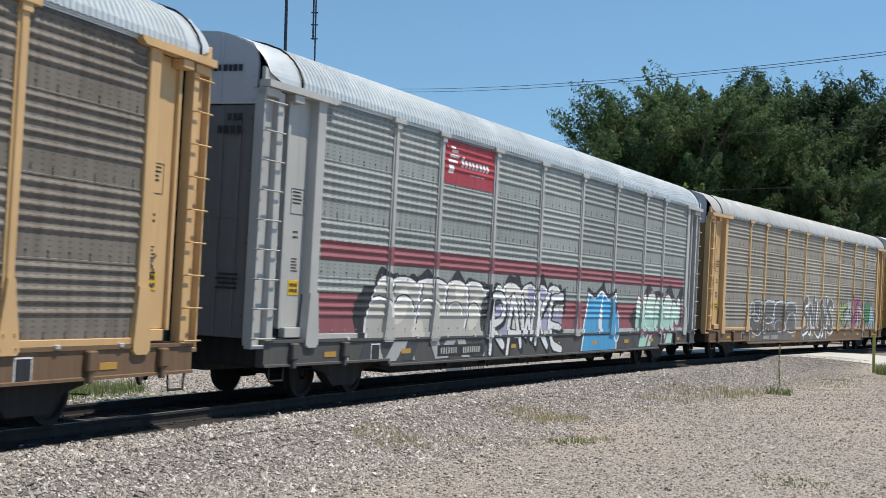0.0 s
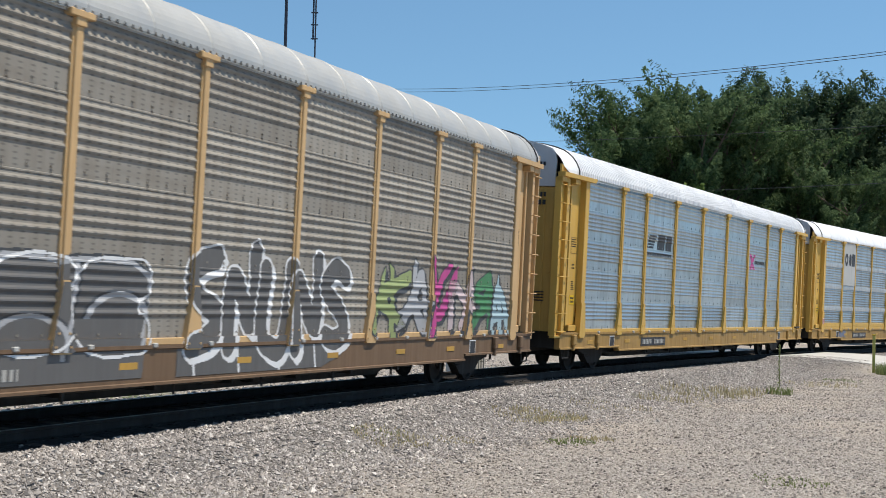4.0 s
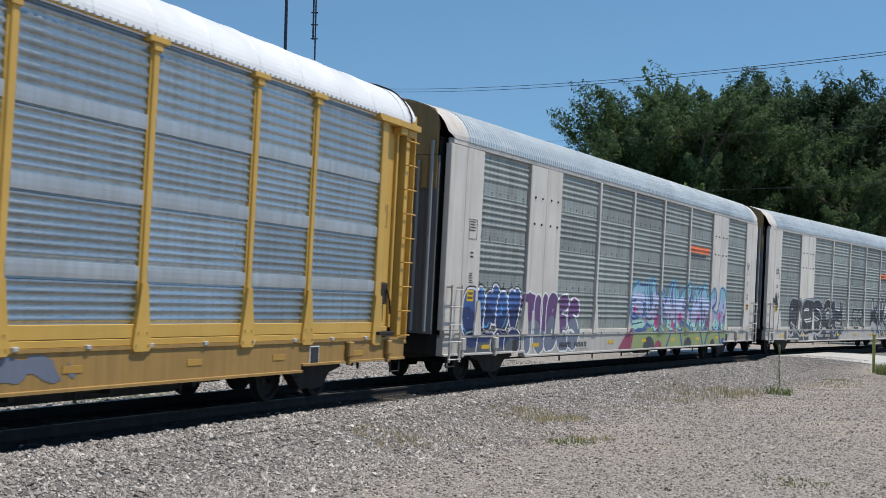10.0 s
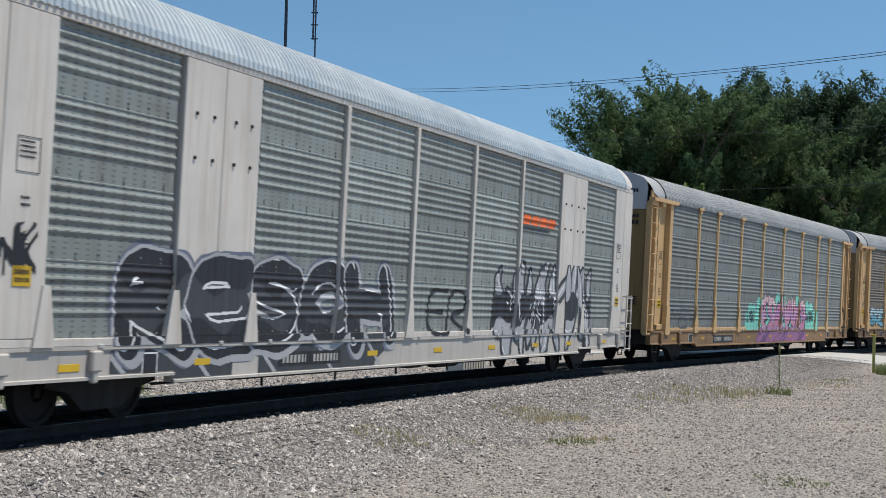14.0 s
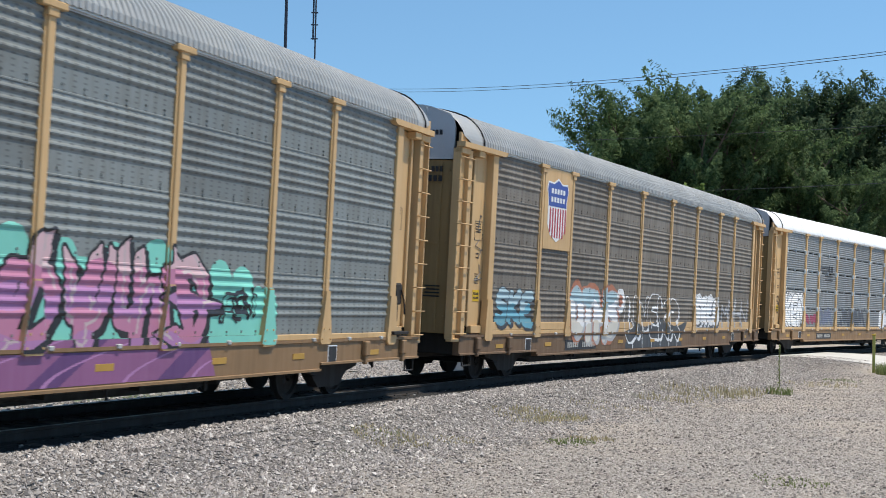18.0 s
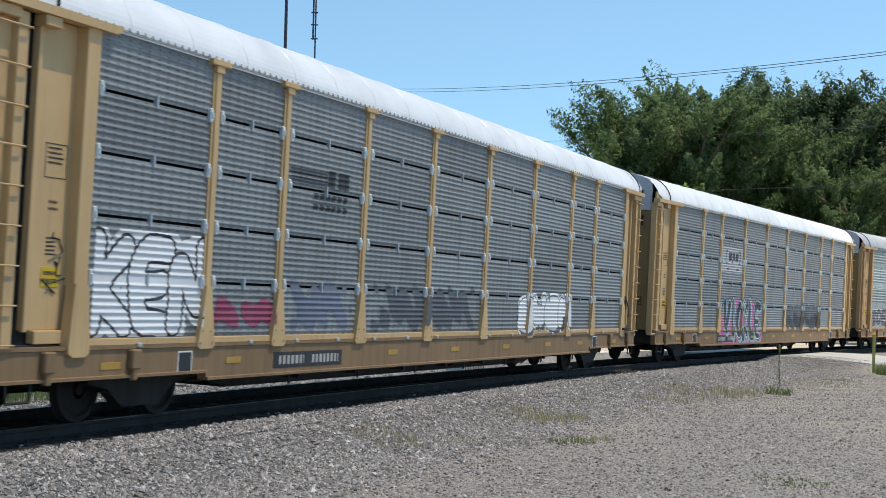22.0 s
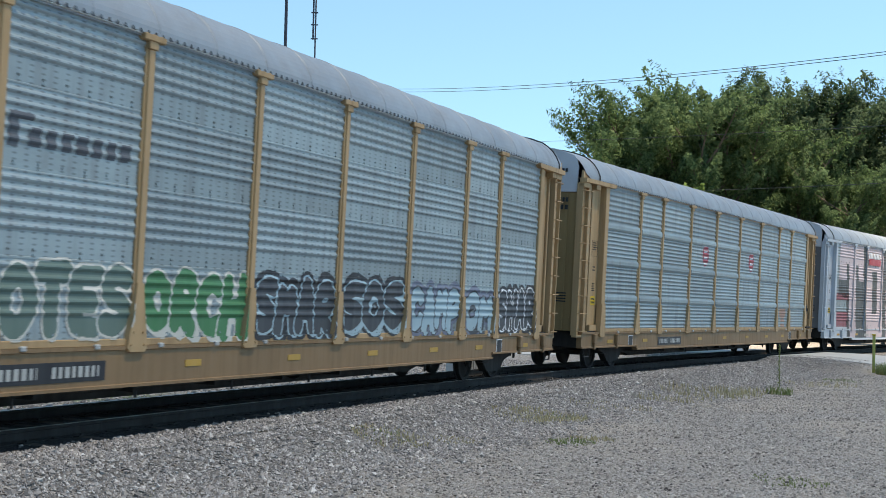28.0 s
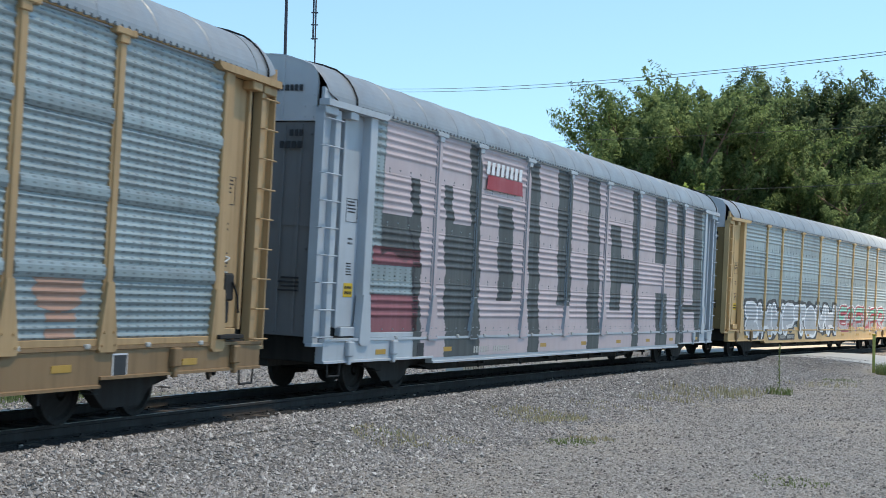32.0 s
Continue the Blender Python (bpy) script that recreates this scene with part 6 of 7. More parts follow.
def ground_tone(x, y):
    """Below 0 the painted shade under the train, 0 bare ballast, 1 trodden lot gravel; green share; dust share."""
    s, lat = beside(x, y)
    w = noise.noise((x * 0.5, y * 0.5, 7)) * 0.8
    lot = smooth_step(2.8, 5.4, abs(lat) + w)
    n = noise.noise((x * 0.3, y * 0.3, 11)) + 0.5 * noise.noise((x * 1.3, y * 1.3, 2))
    dusty = smooth_step(0.0, 0.6, n + 0.25) * lot * (0.35 + 0.65 * smooth_step(17.0, 27.0, y))
    green = 0.0
    if lat < -4:
        green = smooth_step(5.2, 6.8, -lat + n) * (1 - smooth_step(9.5, 11.5, -lat + n)) * (1 - smooth_step(-3.0, 0.0, s))
        dusty = 0.45
        if -lat > 40:
            green = 1.0
    elif 3.2 < lat < 6.5:
        green = 0.4 * smooth_step(0.35, 0.75, n) * (1 - lot * 0.3)
    # marks the strip between the rails that is coloured as the train's shade
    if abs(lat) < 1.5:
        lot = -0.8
    return lot, green, dusty


def axis(lo, hi, step, far):
    out = list(np.arange(lo, hi, step))
    d, v = step, hi
    while v < far:
        out.append(v)
        d *= 1.35
        v += d
    d, v = step, lo
    while v > -far:
        d *= 1.35
        v -= d
        out.insert(0, v)
    return out


def ground_material():
    m, t, p = nodes_of("ground_stone")
    at = t.nodes.new("ShaderNodeAttribute")
    at.attribute_name = "tone"
    sep = t.nodes.new("ShaderNodeSeparateColor")
    t.links.new(at.outputs["Color"], sep.inputs[0])
    co = t.nodes.new("ShaderNodeTexCoord")
    v = t.nodes.new("ShaderNodeTexVoronoi")
    v.inputs["Scale"].default_value = 20.0
    t.links.new(co.outputs["Object"], v.inputs["Vector"])
    sv = t.nodes.new("ShaderNodeSeparateColor")
    t.links.new(v.outputs["Color"], sv.inputs[0])
    v2 = t.nodes.new("ShaderNodeTexVoronoi")
    v2.inputs["Scale"].default_value = 48.0
    t.links.new(co.outputs["Object"], v2.inputs["Vector"])
    sv2 = t.nodes.new("ShaderNodeSeparateColor")
    t.links.new(v2.outputs["Color"], sv2.inputs[0])
    stone = ramp(t, sv.outputs[0], [(0.0, (0.07, 0.064, 0.06)), (0.45, (0.16, 0.147, 0.137)), (0.8, (0.26, 0.24, 0.224)), (1.0, (0.42, 0.39, 0.365))]).outputs[0]
    # near-black stone tones: shade under the train put into the colour
    bed_shade = ramp(t, sv.outputs[0], [(0.0, (0.012, 0.0115, 0.011)), (1.0, (0.04, 0.036, 0.032))]).outputs[0]
    lot = ramp(t, sv2.outputs[0], [(0.0, (0.15, 0.132, 0.118)), (0.4, (0.32, 0.285, 0.25)), (0.8, (0.45, 0.405, 0.36)), (1.0, (0.62, 0.57, 0.52))]).outputs[0]
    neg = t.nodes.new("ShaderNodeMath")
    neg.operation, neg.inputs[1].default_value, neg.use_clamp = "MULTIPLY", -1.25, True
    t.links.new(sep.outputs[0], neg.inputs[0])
    pos = t.nodes.new("ShaderNodeClamp")
    t.links.new(sep.outputs[0], pos.inputs[0])
    c = mix_color(t, pos.outputs[0], stone, lot)
    c = mix_color(t, neg.outputs[0], c, bed_shade)
    soil = noise_node(t, 6, 6, 0.7)
    dust = ramp(t, soil.outputs[0], [(0.3, (0.37, 0.305, 0.245)), (0.7, (0.58, 0.505, 0.42))]).outputs[0]
    half = t.nodes.new("ShaderNodeMath")
    half.operation = "MULTIPLY"
    half.inputs[1].default_value = 0.62
    t.links.new(sep.outputs[2], half.inputs[0])
    c = mix_color(t, half.outputs[0], c, dust)
    grass = ramp(t, soil.outputs[0], [(0.3, (0.05, 0.085, 0.02)), (0.7, (0.16, 0.2, 0.06))]).outputs[0]
    c = mix_color(t, sep.outputs[1], c, grass)
    t.links.new(c, p.inputs["Base Color"])
    p.inputs["Roughness"].default_value = 0.95
    add = t.nodes.new("ShaderNodeMath")
    t.links.new(v.outputs["Distance"], add.inputs[0])
    t.links.new(v2.outputs["Distance"], add.inputs[1])
    b = t.nodes.new("ShaderNodeBump")
    b.invert = True
    b.inputs["Distance"].default_value, b.inputs["Strength"].default_value = 0.03, 0.9
    t.links.new(add.outputs[0], b.inputs["Height"])
    t.links.new(b.outputs[0], p.inputs["Normal"])
    return m


def make_ground():
    xs, ys = axis(-12, 26, 0.25, 3000), axis(4, 72, 0.25, 3000)
    w = len(xs)
    vs = [(x, y, ground_height(x, y)) for y in ys for x in xs]
    fs = [(j * w + i, j * w + i + 1, (j + 1) * w + i + 1, (j + 1) * w + i) for j in range(len(ys) - 1) for i in range(w - 1)]
    me = bpy.data.meshes.new("ground")
    me.from_pydata(vs, [], fs)
    tone = me.color_attributes.new("tone", "FLOAT_COLOR", "POINT")
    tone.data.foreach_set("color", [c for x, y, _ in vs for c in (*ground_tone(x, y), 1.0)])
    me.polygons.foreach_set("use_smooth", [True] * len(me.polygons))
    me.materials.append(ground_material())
    ob = new("ground", me)
    tagged(ob, "grey crushed stone ballast running into a pale gravel lot", "ground", kind="structure")


make_ground()


def make_road():
    m = spotted("road_concrete", 14, [(0.3, (0.4, 0.39, 0.37)), (0.7, (0.56, 0.55, 0.52))], 0.85, 0.004, 0.5, (0.75, 0.73, 0.7))
    sh = Shape()
    lats = [1.35 + 0.9 * i for i in range(34)]
    ss = [ROAD_LO + (ROAD_HI - ROAD_LO) * i / 8 for i in range(9)]
    for sign in (1, -1):
        vs = []
        for lat in lats:
            for s in ss:
                p = off_track(s, sign * lat, 0)
                vs.append((p.x, p.y, ground_height(p.x, p.y) + 0.02))
        n = len(ss)
        sh.add(vs, [(i * n + j, i * n + j + 1, (i + 1) * n + j + 1, (i + 1) * n + j) for i in range(len(lats) - 1) for j in range(n - 1)])
        low = [(x, y, z - 0.15) for x, y, z in vs]
        edge = [i * n for i in range(len(lats))]
        sh.add([vs[i] for i in edge] + [low[i] for i in edge], [(i, i + 1, len(edge) + i + 1, len(edge) + i) for i in range(len(edge) - 1)])
    ob = new("road", sh.mesh("road", m))
    tagged(ob, "pale concrete road that crosses the track", "road", kind="structure")


make_road()


def stone_field(name, label, count, s_lo, s_hi, lat_lo, lat_hi, size, mat, seed):
    """Loose stones: dented eight-sided lumps, half sunk in the ground."""
    rng = np.random.default_rng(seed)
    base = np.array([(1, 0, 0), (-1, 0, 0), (0, 1, 0), (0, -1, 0), (0, 0, 0.75), (0, 0, -0.75)], float)
    tri = np.array([(0, 2, 4), (2, 1, 4), (1, 3, 4), (3, 0, 4), (2, 0, 5), (1, 2, 5), (3, 1, 5), (0, 3, 5)])
    ss = s_lo + (s_hi - s_lo) * rng.random(count) ** 1.5
    ls = rng.uniform(lat_lo, lat_hi, count)
    # the outer edge frays into the next ground
    ls = np.where(ls > 2.4, ls + rng.normal(0, 0.55, count), ls)
    ls = np.where((ls < 2.2) & (lat_lo > 3), 2.2 + lat_lo - ls, ls)
    centres = []
    for s, l in zip(ss, ls):
        p = off_track(float(s), float(l), 0)
        centres.append((p.x, p.y, ground_height(p.x, p.y)))
    centres = np.array(centres)
    r = size * rng.lognormal(0, 0.35, count)
    a = rng.uniform(0, math.tau, count)
    tilt = rng.uniform(-0.6, 0.6, count)
    v = base[None] * (1 + rng.uniform(-0.2, 0.2, (count, 6, 3)))
    v += rng.uniform(-0.24, 0.24, (count, 6, 3)) * np.array([1, 1, 0.6])
    v *= r[:, None, None]
    x, y, z = v[..., 0], v[..., 1], v[..., 2]
    z, x = z * np.cos(tilt)[:, None] + x * np.sin(tilt)[:, None], x * np.cos(tilt)[:, None] - z * np.sin(tilt)[:, None]
    x, y = x * np.cos(a)[:, None] - y * np.sin(a)[:, None], x * np.sin(a)[:, None] + y * np.cos(a)[:, None]
    v = np.stack([x, y, z], -1) + centres[:, None] + np.array([0, 0, 1])[None, None] * (r * 0.15)[:, None, None]
    f = tri[None] + (np.arange(count) * 6)[:, None, None]
    me = bpy.data.meshes.new(name)
    me.from_pydata(v.reshape(-1, 3).tolist(), [], f.reshape(-1, 3).tolist())
    me.materials.append(mat)
    return tagged(new(name, me), label, "gravel", kind="stuff")


def stone_material(name, stops):
    m, t, p = nodes_of(name)
    g = t.nodes.new("ShaderNodeNewGeometry")
    c = ramp(t, g.outputs["Random Per Island"], stops).outputs[0]
    n = noise_node(t, 30, 4, 0.7)
    c = mix_color(t, 0.5, c, ramp(t, n.outputs[0], [(0.3, (0.55, 0.54, 0.53)), (0.7, (1, 1, 1))]).outputs[0], "MULTIPLY")
    t.links.new(c, p.inputs["Base Color"])
    p.inputs["Roughness"].default_value = 0.9
    return m


BALLAST = stone_material("ballast_lumps", [(0.0, (0.162, 0.148, 0.138)), (0.35, (0.292, 0.267, 0.248)), (0.7, (0.416, 0.381, 0.354)), (0.9, (0.518, 0.478, 0.446)), (1.0, (0.734, 0.686, 0.637))])
PEBBLE = stone_material("lot_pebbles", [(0.0, (0.07, 0.06, 0.054)), (0.07, (0.205, 0.178, 0.158)), (0.3, (0.319, 0.281, 0.246)), (0.7, (0.443, 0.394, 0.348)), (1.0, (0.691, 0.626, 0.562))])
stone_field("ballast_stones", "loose grey and white crushed ballast stones", 80000, -20, 29, 1.3, 4.5, 0.0212, BALLAST, 3)
stone_field("far_ballast_stones", "loose grey ballast stones beyond the rails", 6000, -16, 26, -4.4, -1.1, 0.026, BALLAST, 4)
stone_field("far_gravel", "grey gravel of the lot beyond the track", 16000, -8, 24, -12.0, -4.2, 0.03, BALLAST, 6)
stone_field("lot_gravel", "small pale gravel strewn over the lot", 78000, -18, 24, 3.8, 12.5, 0.0148, PEBBLE, 5)


def make_rails():
    for w in (0.75, -0.75):
        sh = Shape()
        prof = [(-0.036, 0.0), (0.036, 0.0), (0.036, -0.035), (0.01, -0.05), (0.01, -0.14), (0.07, -0.155), (0.07, -0.17), (-0.07, -0.17), (-0.07, -0.155), (-0.01, -0.14), (-0.01, -0.05), (-0.036, -0.035)]
        ss = list(np.arange(-70, 130, 1.5))
        m = len(prof)
        vs, fs, mi = [], [], []
        for s in ss:
            for y, z in prof:
                vs.append(off_track(float(s), w + y, z - w * math.sin(CANT)))
        for i in range(len(ss) - 1):
            for j in range(m):
                fs.append((i * m + j, i * m + (j + 1) % m, (i + 1) * m + (j + 1) % m, (i + 1) * m + j))
                mi.append(1 if j == 0 else 0)
        sh.add(vs, fs)
        sh.mi = mi
        ob = new("rail", sh.mesh("rail", RAIL_STEEL, RAIL_TOP))
        tagged(ob, "rusty steel running rail with a shiny worn head", "rail", "rails of the track", "structure")


make_rails()


def make_ties():
    rng = random.Random(8)
    me = Shape().box(-0.11, 0.11, -1.28, 1.28, -0.34, -0.165, 0.012).mesh("tie", WOOD)
    plate = Shape().box(-0.09, 0.09, -0.17, 0.17, -0.168, -0.152).tube((0.05, -0.1, -0.16), (0.05, -0.1, -0.13), 0.016, 6).tube((-0.05, 0.1, -0.16), (-0.05, 0.1, -0.13), 0.016, 6).mesh("tie_plate", RAIL_STEEL)
    for k in range(120):
        s = -24 + k * 0.55
        x, y, th, h = rail_at(s)
        t = new("tie", me)
        t.matrix_basis = pose(x, y, h + rng.uniform(-0.01, 0.004), math.degrees(CANT), 0, math.degrees(th) + rng.uniform(-1.2, 1.2))
        tagged(t, "dark weathered timber tie under the rails", "railway tie", "ties of the track", "structure")
        if k < 100:
            for w in (-0.75, 0.75):
                part("tie_plate", plate, t, at=(0, w, 0))


make_ties()


# ---- far things ----
BARK = painted("bark", (0.11, 0.085, 0.065), (0.04, 0.035, 0.03), 0.5, 0.9)


def leaf_material(name, a, b):
    m, t, p = nodes_of(name)
    g = t.nodes.new("ShaderNodeNewGeometry")
    n = noise_node(t, 0.35, 3, 0.6)
    c = ramp(t, g.outputs["Random Per Island"], [(0.0, a), (1.0, b)]).outputs[0]
    c = mix_color(t, 0.6, c, ramp(t, n.outputs[0], [(0.35, (0.55, 0.6, 0.5)), (0.7, (1, 1, 1))]).outputs[0], "MULTIPLY")
    t.links.new(c, p.inputs["Base Color"])
    p.inputs["Roughness"].default_value = 0.75
    p.inputs["Specular IOR Level"].default_value = 0.15
    tr = t.nodes.new("ShaderNodeBsdfTranslucent")
    t.links.new(c, tr.inputs["Color"])
    mx = t.nodes.new("ShaderNodeMixShader")
    mx.inputs[0].default_value = 0.48
    t.links.new(p.outputs[0], mx.inputs[1])
    t.links.new(tr.outputs[0], mx.inputs[2])
    t.links.new(mx.outputs[0], t.nodes["Material Output"].inputs[0])
    return m


LEAF = leaf_material("tree_leaves", (0.062, 0.11, 0.05), (0.175, 0.255, 0.112))
LEAF_DARK = leaf_material("dark_tree_leaves", (0.042, 0.078, 0.042), (0.115, 0.172, 0.085))
LEAF_PALE = leaf_material("pale_shrub_leaves", (0.1, 0.17, 0.04), (0.22, 0.31, 0.08))


def tree_meshes(height, wide, seed, leaf, low=0.18):
    rng = random.Random(seed)
    wood = Shape()
    tips = []

    def limb(a, d, length, r, level):
        steps = 4
        p = Vector(a)
        d = Vector(d).normalized()
        for k in range(steps):
            d = (d + Vector((rng.uniform(-0.16, 0.16), rng.uniform(-0.16, 0.16), rng.uniform(-0.02, 0.14)))).normalized()
            q = p + d * length / steps
            wood.tube(p, q, r * (1 - k / steps * 0.55), (7, 5, 3)[level], r * (1 - (k + 1) / steps * 0.55))
            p = q
            if level < 2 and k >= 1:
                for _ in range(2 if level else 3):
                    a2 = rng.uniform(0, math.tau)
                    out = Vector((math.cos(a2), math.sin(a2), rng.uniform(0.1, 0.9)))
                    limb(p, d * 0.5 + out, length * rng.uniform(0.32, 0.5), r * 0.42, level + 1)
            if level >= 2 and k == 2:
                tips.append((p.copy(), level))
        tips.append((p.copy(), level))

    wood.tube((0, 0, -0.3), (0, 0, height * low), height * 0.026, 9, height * 0.02)
    for k in range(5):
        a = k * math.tau / 5 + rng.uniform(-0.4, 0.4)
        sp = wide / height * rng.uniform(0.35, 0.8)
        limb((0, 0, height * low * rng.uniform(0.7, 1.0)), (math.cos(a) * sp, math.sin(a) * sp, 1), height * rng.uniform(0.5, 0.66), height * 0.013, 0)
    leaves_v, leaves_f = [], []
    nr = np.random.default_rng(seed)
    pts = [t[0] for t in tips]
    big = [t[1] < 2 for t in tips]
    per = max(16, int(42000 / max(len(pts), 1)))
    for p, wide_tip in zip(pts, big):
        # each twig ends in an upward plume that is wide at its foot
        ax = Vector((p.x, p.y, 0)) * (1.1 / max(wide * 0.5, 1)) + Vector((rng.uniform(-0.3, 0.3), rng.uniform(-0.3, 0.3), 1.0))
        ax.normalize()
        ax = np.array(ax)
        length, rad = rng.uniform(1.6, 2.9) * height / 19, rng.uniform(0.7, 1.1) * height / 19
        full = per
        if wide_tip:
            length, rad, full = length * 1.1, rad * 1.5, int(per * 3)
        along = nr.uniform(0, 1, full) ** 1.3
        o = nr.normal(0, 0.4, (full, 3)) * (rad * (1.05 - 0.85 * along))[:, None] + ax[None] * ((along - 0.35) * length)[:, None]
        c = np.array(p)[None] + o
        # leaves face outward from their plume and point along it
        nv = o / rad * 1.3 + ax[None] * 0.35 + nr.normal(0, 0.4, (full, 3))
        bv = np.cross(nv, ax[None] + nr.normal(0, 0.35, (full, 3)))
        bv /= np.linalg.norm(bv, axis=1)[:, None]
        tv = np.cross(bv, nv)
        tv /= np.linalg.norm(tv, axis=1)[:, None]
        sz = nr.uniform(0.06, 0.125, full)[:, None]
        base = len(leaves_v)
        leaves_v += np.stack([c - tv * sz * 1.2 + bv * sz * 0.9, c + tv * sz * 1.9, c - tv * sz * 1.2 - bv * sz * 0.9], 1).reshape(-1, 3).tolist()
        leaves_f += [(base + 3 * i, base + 3 * i + 1, base + 3 * i + 2) for i in range(full)]
    me = bpy.data.meshes.new("crown")
    me.from_pydata(leaves_v, [], leaves_f)
    me.materials.append(leaf)
    return wood.mesh("trunk", BARK), me


TREE_KINDS = [tree_meshes(19, 9.5, 21, LEAF), tree_meshes(19, 8, 22, LEAF), tree_meshes(19, 7.5, 23, LEAF_DARK), tree_meshes(19, 10, 24, LEAF_DARK),
              tree_meshes(9, 7, 25, LEAF_PALE, 0.1)]


def tree(kind, x, y, height, turn, label):
    wood, crown = TREE_KINDS[kind]
    ob = new("tree")
    ob.location = (x, y, ground_height(x, y))
    ob.rotation_euler = (0, 0, turn)
    tagged(ob, label, "tree", "trees behind the track")
    k = height / (19 if kind < 4 else 9)
    k *= 0.925
    for nm, me in (("trunk", wood), ("crown", crown)):
        part(nm, me, ob).scale = (k, k, k)


for kind, x, y, h, turn in ((0, 16.2, 115, 18.6, 0.3), (1, 18.2, 119, 21.2, 1.2), (1, 21.5, 117, 20.6, 2.9), (2, 24.6, 124, 20.8, 0.8), (0, 28.6, 121, 19.0, 4.1),
                            (3, 33.5, 133, 24.4, 2.0), (2, 38.0, 131, 22.0, 5.0), (3, 43.0, 136, 24.0, 3.3), (2, 48.0, 130, 22.4, 1.7), (0, 33.0, 118, 14.5, 5.5), (1, 39.0, 120, 15.5, 0.1), (3, 20.0, 128, 16.5, 0.9), (2, 29.0, 130, 17.5, 2.6)):
    tree(kind, x, y, h, turn, "tall leafy green tree" if kind < 2 else "tall dark green leafy tree")
for x, y, h, turn in ((16.8, 104, 11.2, 0.0), (21.5, 106, 9.0, 2.0), (27.5, 108, 8.5, 4.0), (34.0, 108, 8.0, 1.0)):
    tree(4, x, y, h, turn, "low pale green bushy tree")


def make_masts():
    steel = painted("mast_steel", (0.035, 0.04, 0.06), (0.05, 0.05, 0.05), 0.2, 0.5)
    g = ground_height(-9.16, 80)
    ob = new("radio_mast", Shape().tube((0, 0, 0), (0, 0, 34), 0.11, 12, 0.075).box(-0.2, 0.2, -0.2, 0.2, 0, 0.1).mesh("radio_mast", steel))
    ob.location = (-9.3, 80, g)
    tagged(ob, "tall dark steel pole against the sky", "mast")
    ob = new("antenna_mast")
    ob.location = (-7.6, 80, g)
    tagged(ob, "thin dark antenna mast with clamped side rods", "mast")
    part("pole", Shape().tube((0, 0, 0), (0, 0, 32), 0.045, 10).mesh("pole", steel), ob)
    part("side_rod", Shape().tube((-0.13, 0, 17.05), (-0.13, 0, 32), 0.05, 8).mesh("side_rod", steel), ob)
    for z in (17.1, 17.9, 18.6, 20.5, 22.4):
        part("clamp", kept("clamp", lambda: Shape().box(-0.26, 0.14, -0.04, 0.04, -0.03, 0.03), steel), ob, at=(0, 0, z))


make_masts()


def wire(a, b, sag, r, label):
    a, b = Vector(a), Vector(b)
    pts = [a.lerp(b, k / 24) - Vector((0, 0, 4 * sag * (k / 24) * (1 - k / 24))) for k in range(25)]
    m = kept_wire
    ob = new("overhead_wire", Shape().bend(pts, r, 5).mesh("wire", m))
    tagged(ob, label, "wire", "overhead wires")


kept_wire = painted("wire_black", (0.03, 0.03, 0.035), (0.05, 0.05, 0.05), 0.2, 0.6)
for dz in (0.0, 0.22):
    wire((-12.0, 106, 16.9 + dz), (20.0, 30, 8.9 + dz * 0.3), 1.15, 0.012, "thin black overhead power wire sagging across the sky")
wire((-2.0, 92, 11.4), (21.0, 36, 7.3), 0.3, 0.01, "thin black overhead wire in front of the trees")
wire((8.0, 112, 9.9), (18.0, 38, 5.6), 0.3, 0.01, "thin black overhead wire in front of the trees")


def make_sign_post():
    ob = new("marker_post")
    x, y = 15.72, 51.0
    ob.location = (x, y, ground_height(x, y))
    tagged(ob, "slim yellow-green marker post beside the road", "post")
    paint = painted("post_paint", (0.42, 0.4, 0.1), (0.2, 0.17, 0.08), 0.3, 0.6)
    part("stake", Shape().box(-0.05, 0.05, -0.025, 0.025, -0.2, 1.35, 0.008).mesh("stake", paint), ob)
    part("cap", Shape().box(-0.07, 0.07, -0.04, 0.04, 1.35, 1.4, 0.008).mesh("cap", SIGN_YELLOW), ob)


make_sign_post()


def make_cabinet():
    ob = new("utility_cabinet")
    x, y = 0.8, 45.2
    ob.location = (x, y, ground_height(x, y))
    ob.rotation_euler = (0, 0, HEADING - 0.1)
    tagged(ob, "small pale grey ribbed trackside cabinet", "cabinet")
    part("body", Shape().box(-0.75, 0.75, -0.3, 0.3, 0, 0.62, 0.02).mesh("body", GREY), ob)
    for k in range(9):
        part("rib", kept("cabinet_rib", lambda: Shape().box(-0.02, 0.02, -0.33, -0.3, 0.05, 0.6), GREY), ob, at=(-0.7 + k * 0.175, 0, 0))
    part("lid", Shape().box(-0.8, 0.8, -0.35, 0.35, 0.62, 0.68, 0.015).mesh("lid", PALE_GREY), ob)


make_cabinet()


# ---- weeds and grass ----
def blade_material(name, a, b):
    return leaf_material(name, a, b)


DRY = blade_material("dry_grass", (0.42, 0.35, 0.2), (0.62, 0.53, 0.34))
GREEN = blade_material("green_grass", (0.18, 0.22, 0.085), (0.34, 0.38, 0.18))


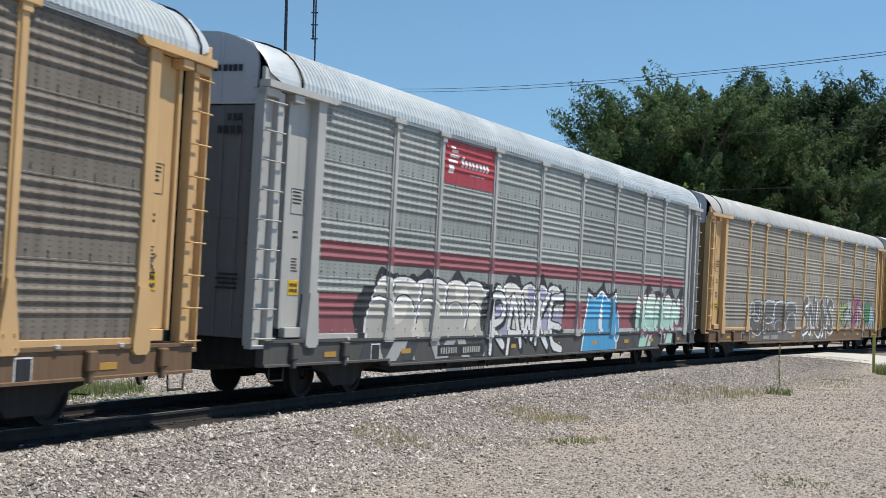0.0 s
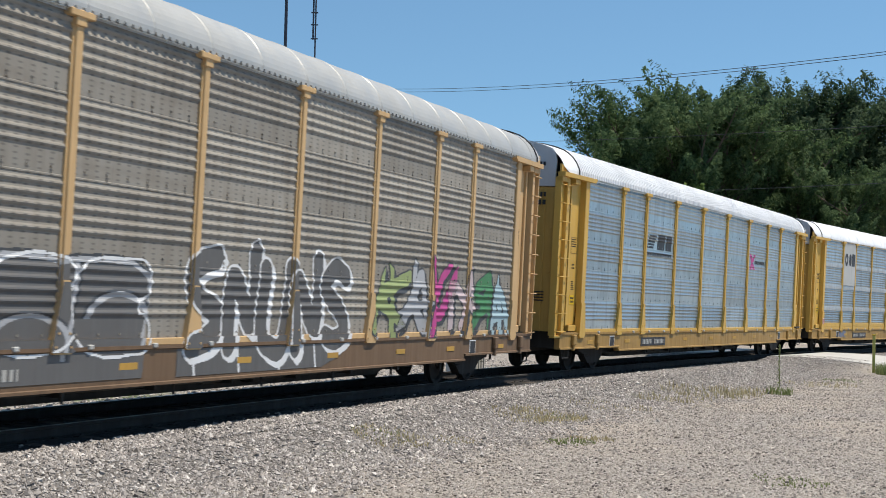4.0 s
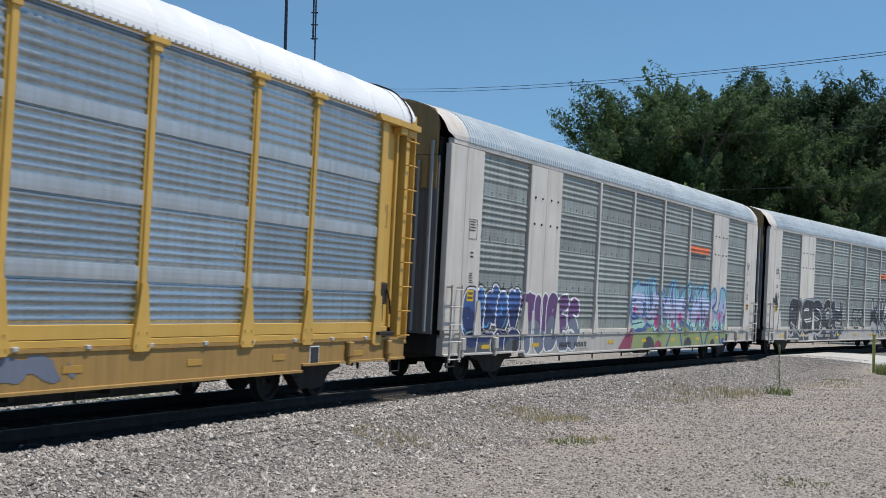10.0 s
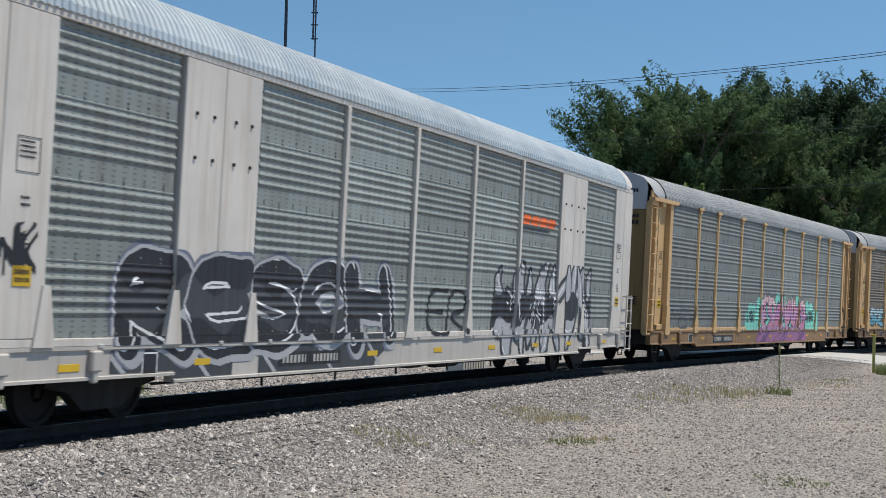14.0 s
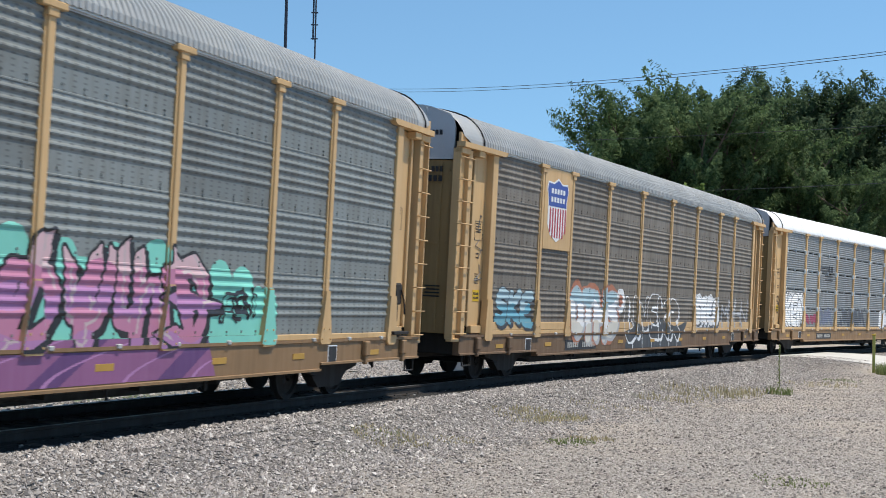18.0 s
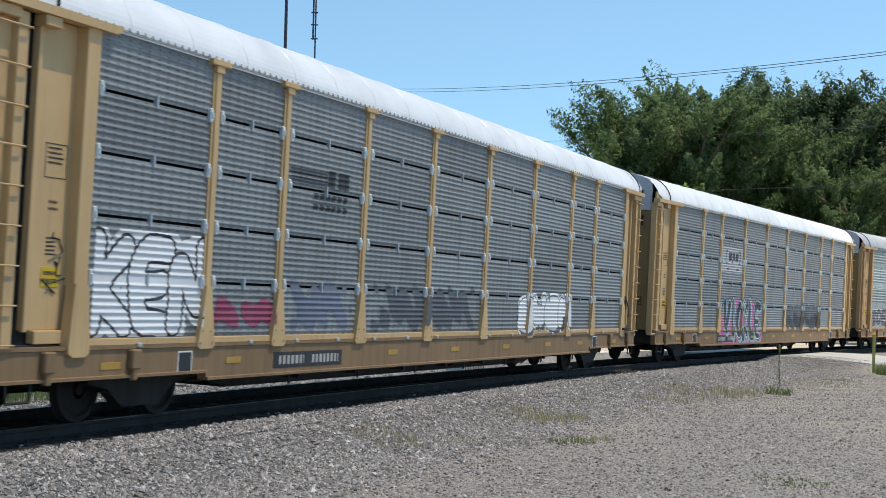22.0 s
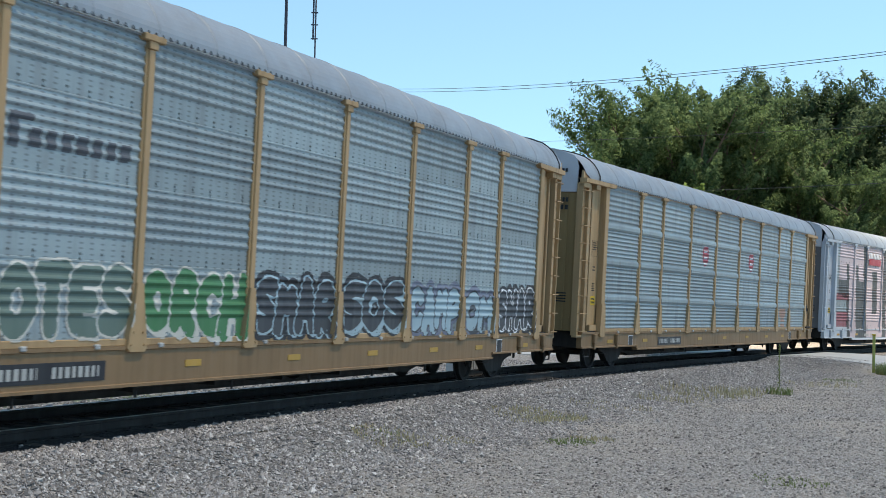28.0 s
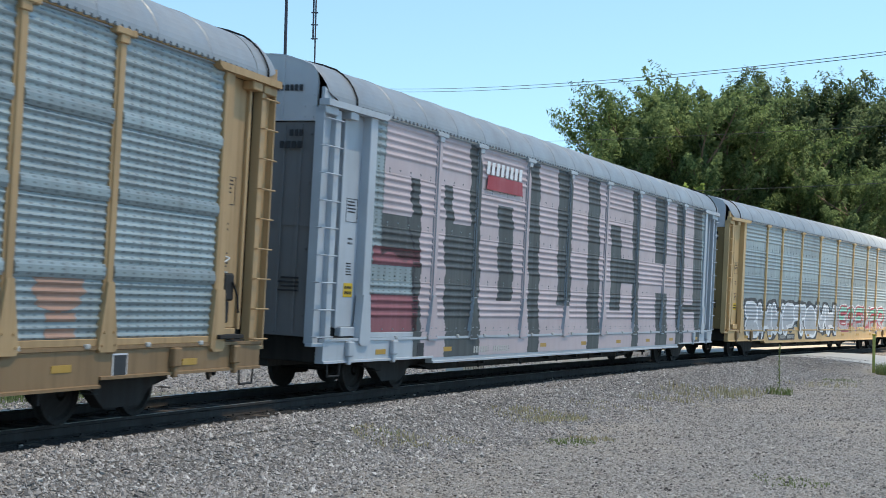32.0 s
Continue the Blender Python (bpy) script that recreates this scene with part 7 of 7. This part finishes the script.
def tufts(name, label, spots, mat, seed):
    """Grass blades in tufts; each spot is x, y, radius, height and number."""
    rng = np.random.default_rng(seed)
    vs, fs = [], []
    for x, y, rad, h, n in spots:
        for _ in range(int(n)):
            a, q = rng.uniform(0, math.tau), rad * math.sqrt(rng.random())
            px, py = x + q * math.cos(a), y + q * math.sin(a) * 1.4
            z = ground_height(px, py)
            b = rng.uniform(0, math.tau)
            hh = h * rng.uniform(0.4, 1.1)
            w = 0.008 + 0.006 * rng.random()
            lean = hh * rng.uniform(0.1, 0.6)
            c, s_ = math.cos(b), math.sin(b)
            e = rng.uniform(0, math.tau)
            wx, wy = math.cos(e) * w, math.sin(e) * w
            o = len(vs)
            vs += [(px - wx, py - wy, z - 0.01), (px + wx, py + wy, z - 0.01), (px + c * lean * 0.35 + wx * 0.7, py + s_ * lean * 0.35 + wy * 0.7, z + hh * 0.6),
                   (px + c * lean * 0.35 - wx * 0.7, py + s_ * lean * 0.35 - wy * 0.7, z + hh * 0.6), (px + c * lean, py + s_ * lean, z + hh)]
            fs += [(o, o + 1, o + 2, o + 3), (o + 3, o + 2, o + 4)]
    me = bpy.data.meshes.new(name)
    me.from_pydata(vs, [], fs)
    me.materials.append(mat)
    tagged(new(name, me), label, "grass", kind="stuff")


tufts("dry_grass", "sparse dry grass along the foot of the ballast", [(7.0, 36.1, 1.3, 0.2, 300), (5.6, 33.4, 0.9, 0.15, 110), (8.0, 37.4, 0.9, 0.18, 110), (2.1, 26.7, 0.75, 0.1, 420), (1.5, 26.2, 0.6, 0.07, 200), (-0.7, 21.2, 0.6, 0.06, 260), (0.3, 21.8, 0.4, 0.05, 110), (2.5, 22.6, 0.4, 0.06, 130), (3.6, 29.6, 0.9, 0.09, 80), (11.6, 42.5, 1.2, 0.12, 110)], DRY, 1)
tufts("green_grass", "patches of low green weeds in the gravel", [(2.05, 21.9, 0.4, 0.045, 240), (-0.9, 21.2, 0.45, 0.04, 120), (4.4, 17.6, 0.5, 0.035, 160), (13.0, 45.4, 0.6, 0.08, 110), (8.94, 37.1, 0.36, 0.22, 170), (2.3, 26.8, 0.4, 0.06, 90), (16.1, 50.6, 0.4, 0.42, 420)], GREEN, 2)
tufts("far_verge", "strip of green grass beyond the track", [(-11.6 + 0.9 * k, 25.0 + 1.9 * k, 1.2, 0.3, 700) for k in range(5)], GREEN, 3)


def make_weed():
    ob = new("weed")
    x, y = 8.94, 37.1
    ob.location = (x, y, ground_height(x, y))
    tagged(ob, "tall thin green weed with a spiky flower stalk", "plant")
    part("stem", Shape().bend([(0, 0, 0), (0.02, 0, 0.4), (0.0, 0.01, 0.85), (0.03, 0, 1.3)], 0.012, 6).mesh("stem", GREEN), ob)
    rng = random.Random(4)
    sh = Shape()
    for k in range(46):
        z = 0.1 + k * 0.026
        a = k * 2.4
        r = 0.16 * (1 - z / 1.5) * rng.uniform(0.6, 1.2)
        c, s_ = math.cos(a), math.sin(a)
        sh.add([(0, 0, z), (c * r * 0.5 - s_ * 0.018, s_ * r * 0.5 + c * 0.018, z + 0.06), (c * r, s_ * r, z + 0.05), (c * r * 0.5 + s_ * 0.018, s_ * r * 0.5 - c * 0.018, z + 0.05)], [(0, 1, 2, 3)])
    part("leaves", sh.mesh("leaves", GREEN), ob)


make_weed()

motions()
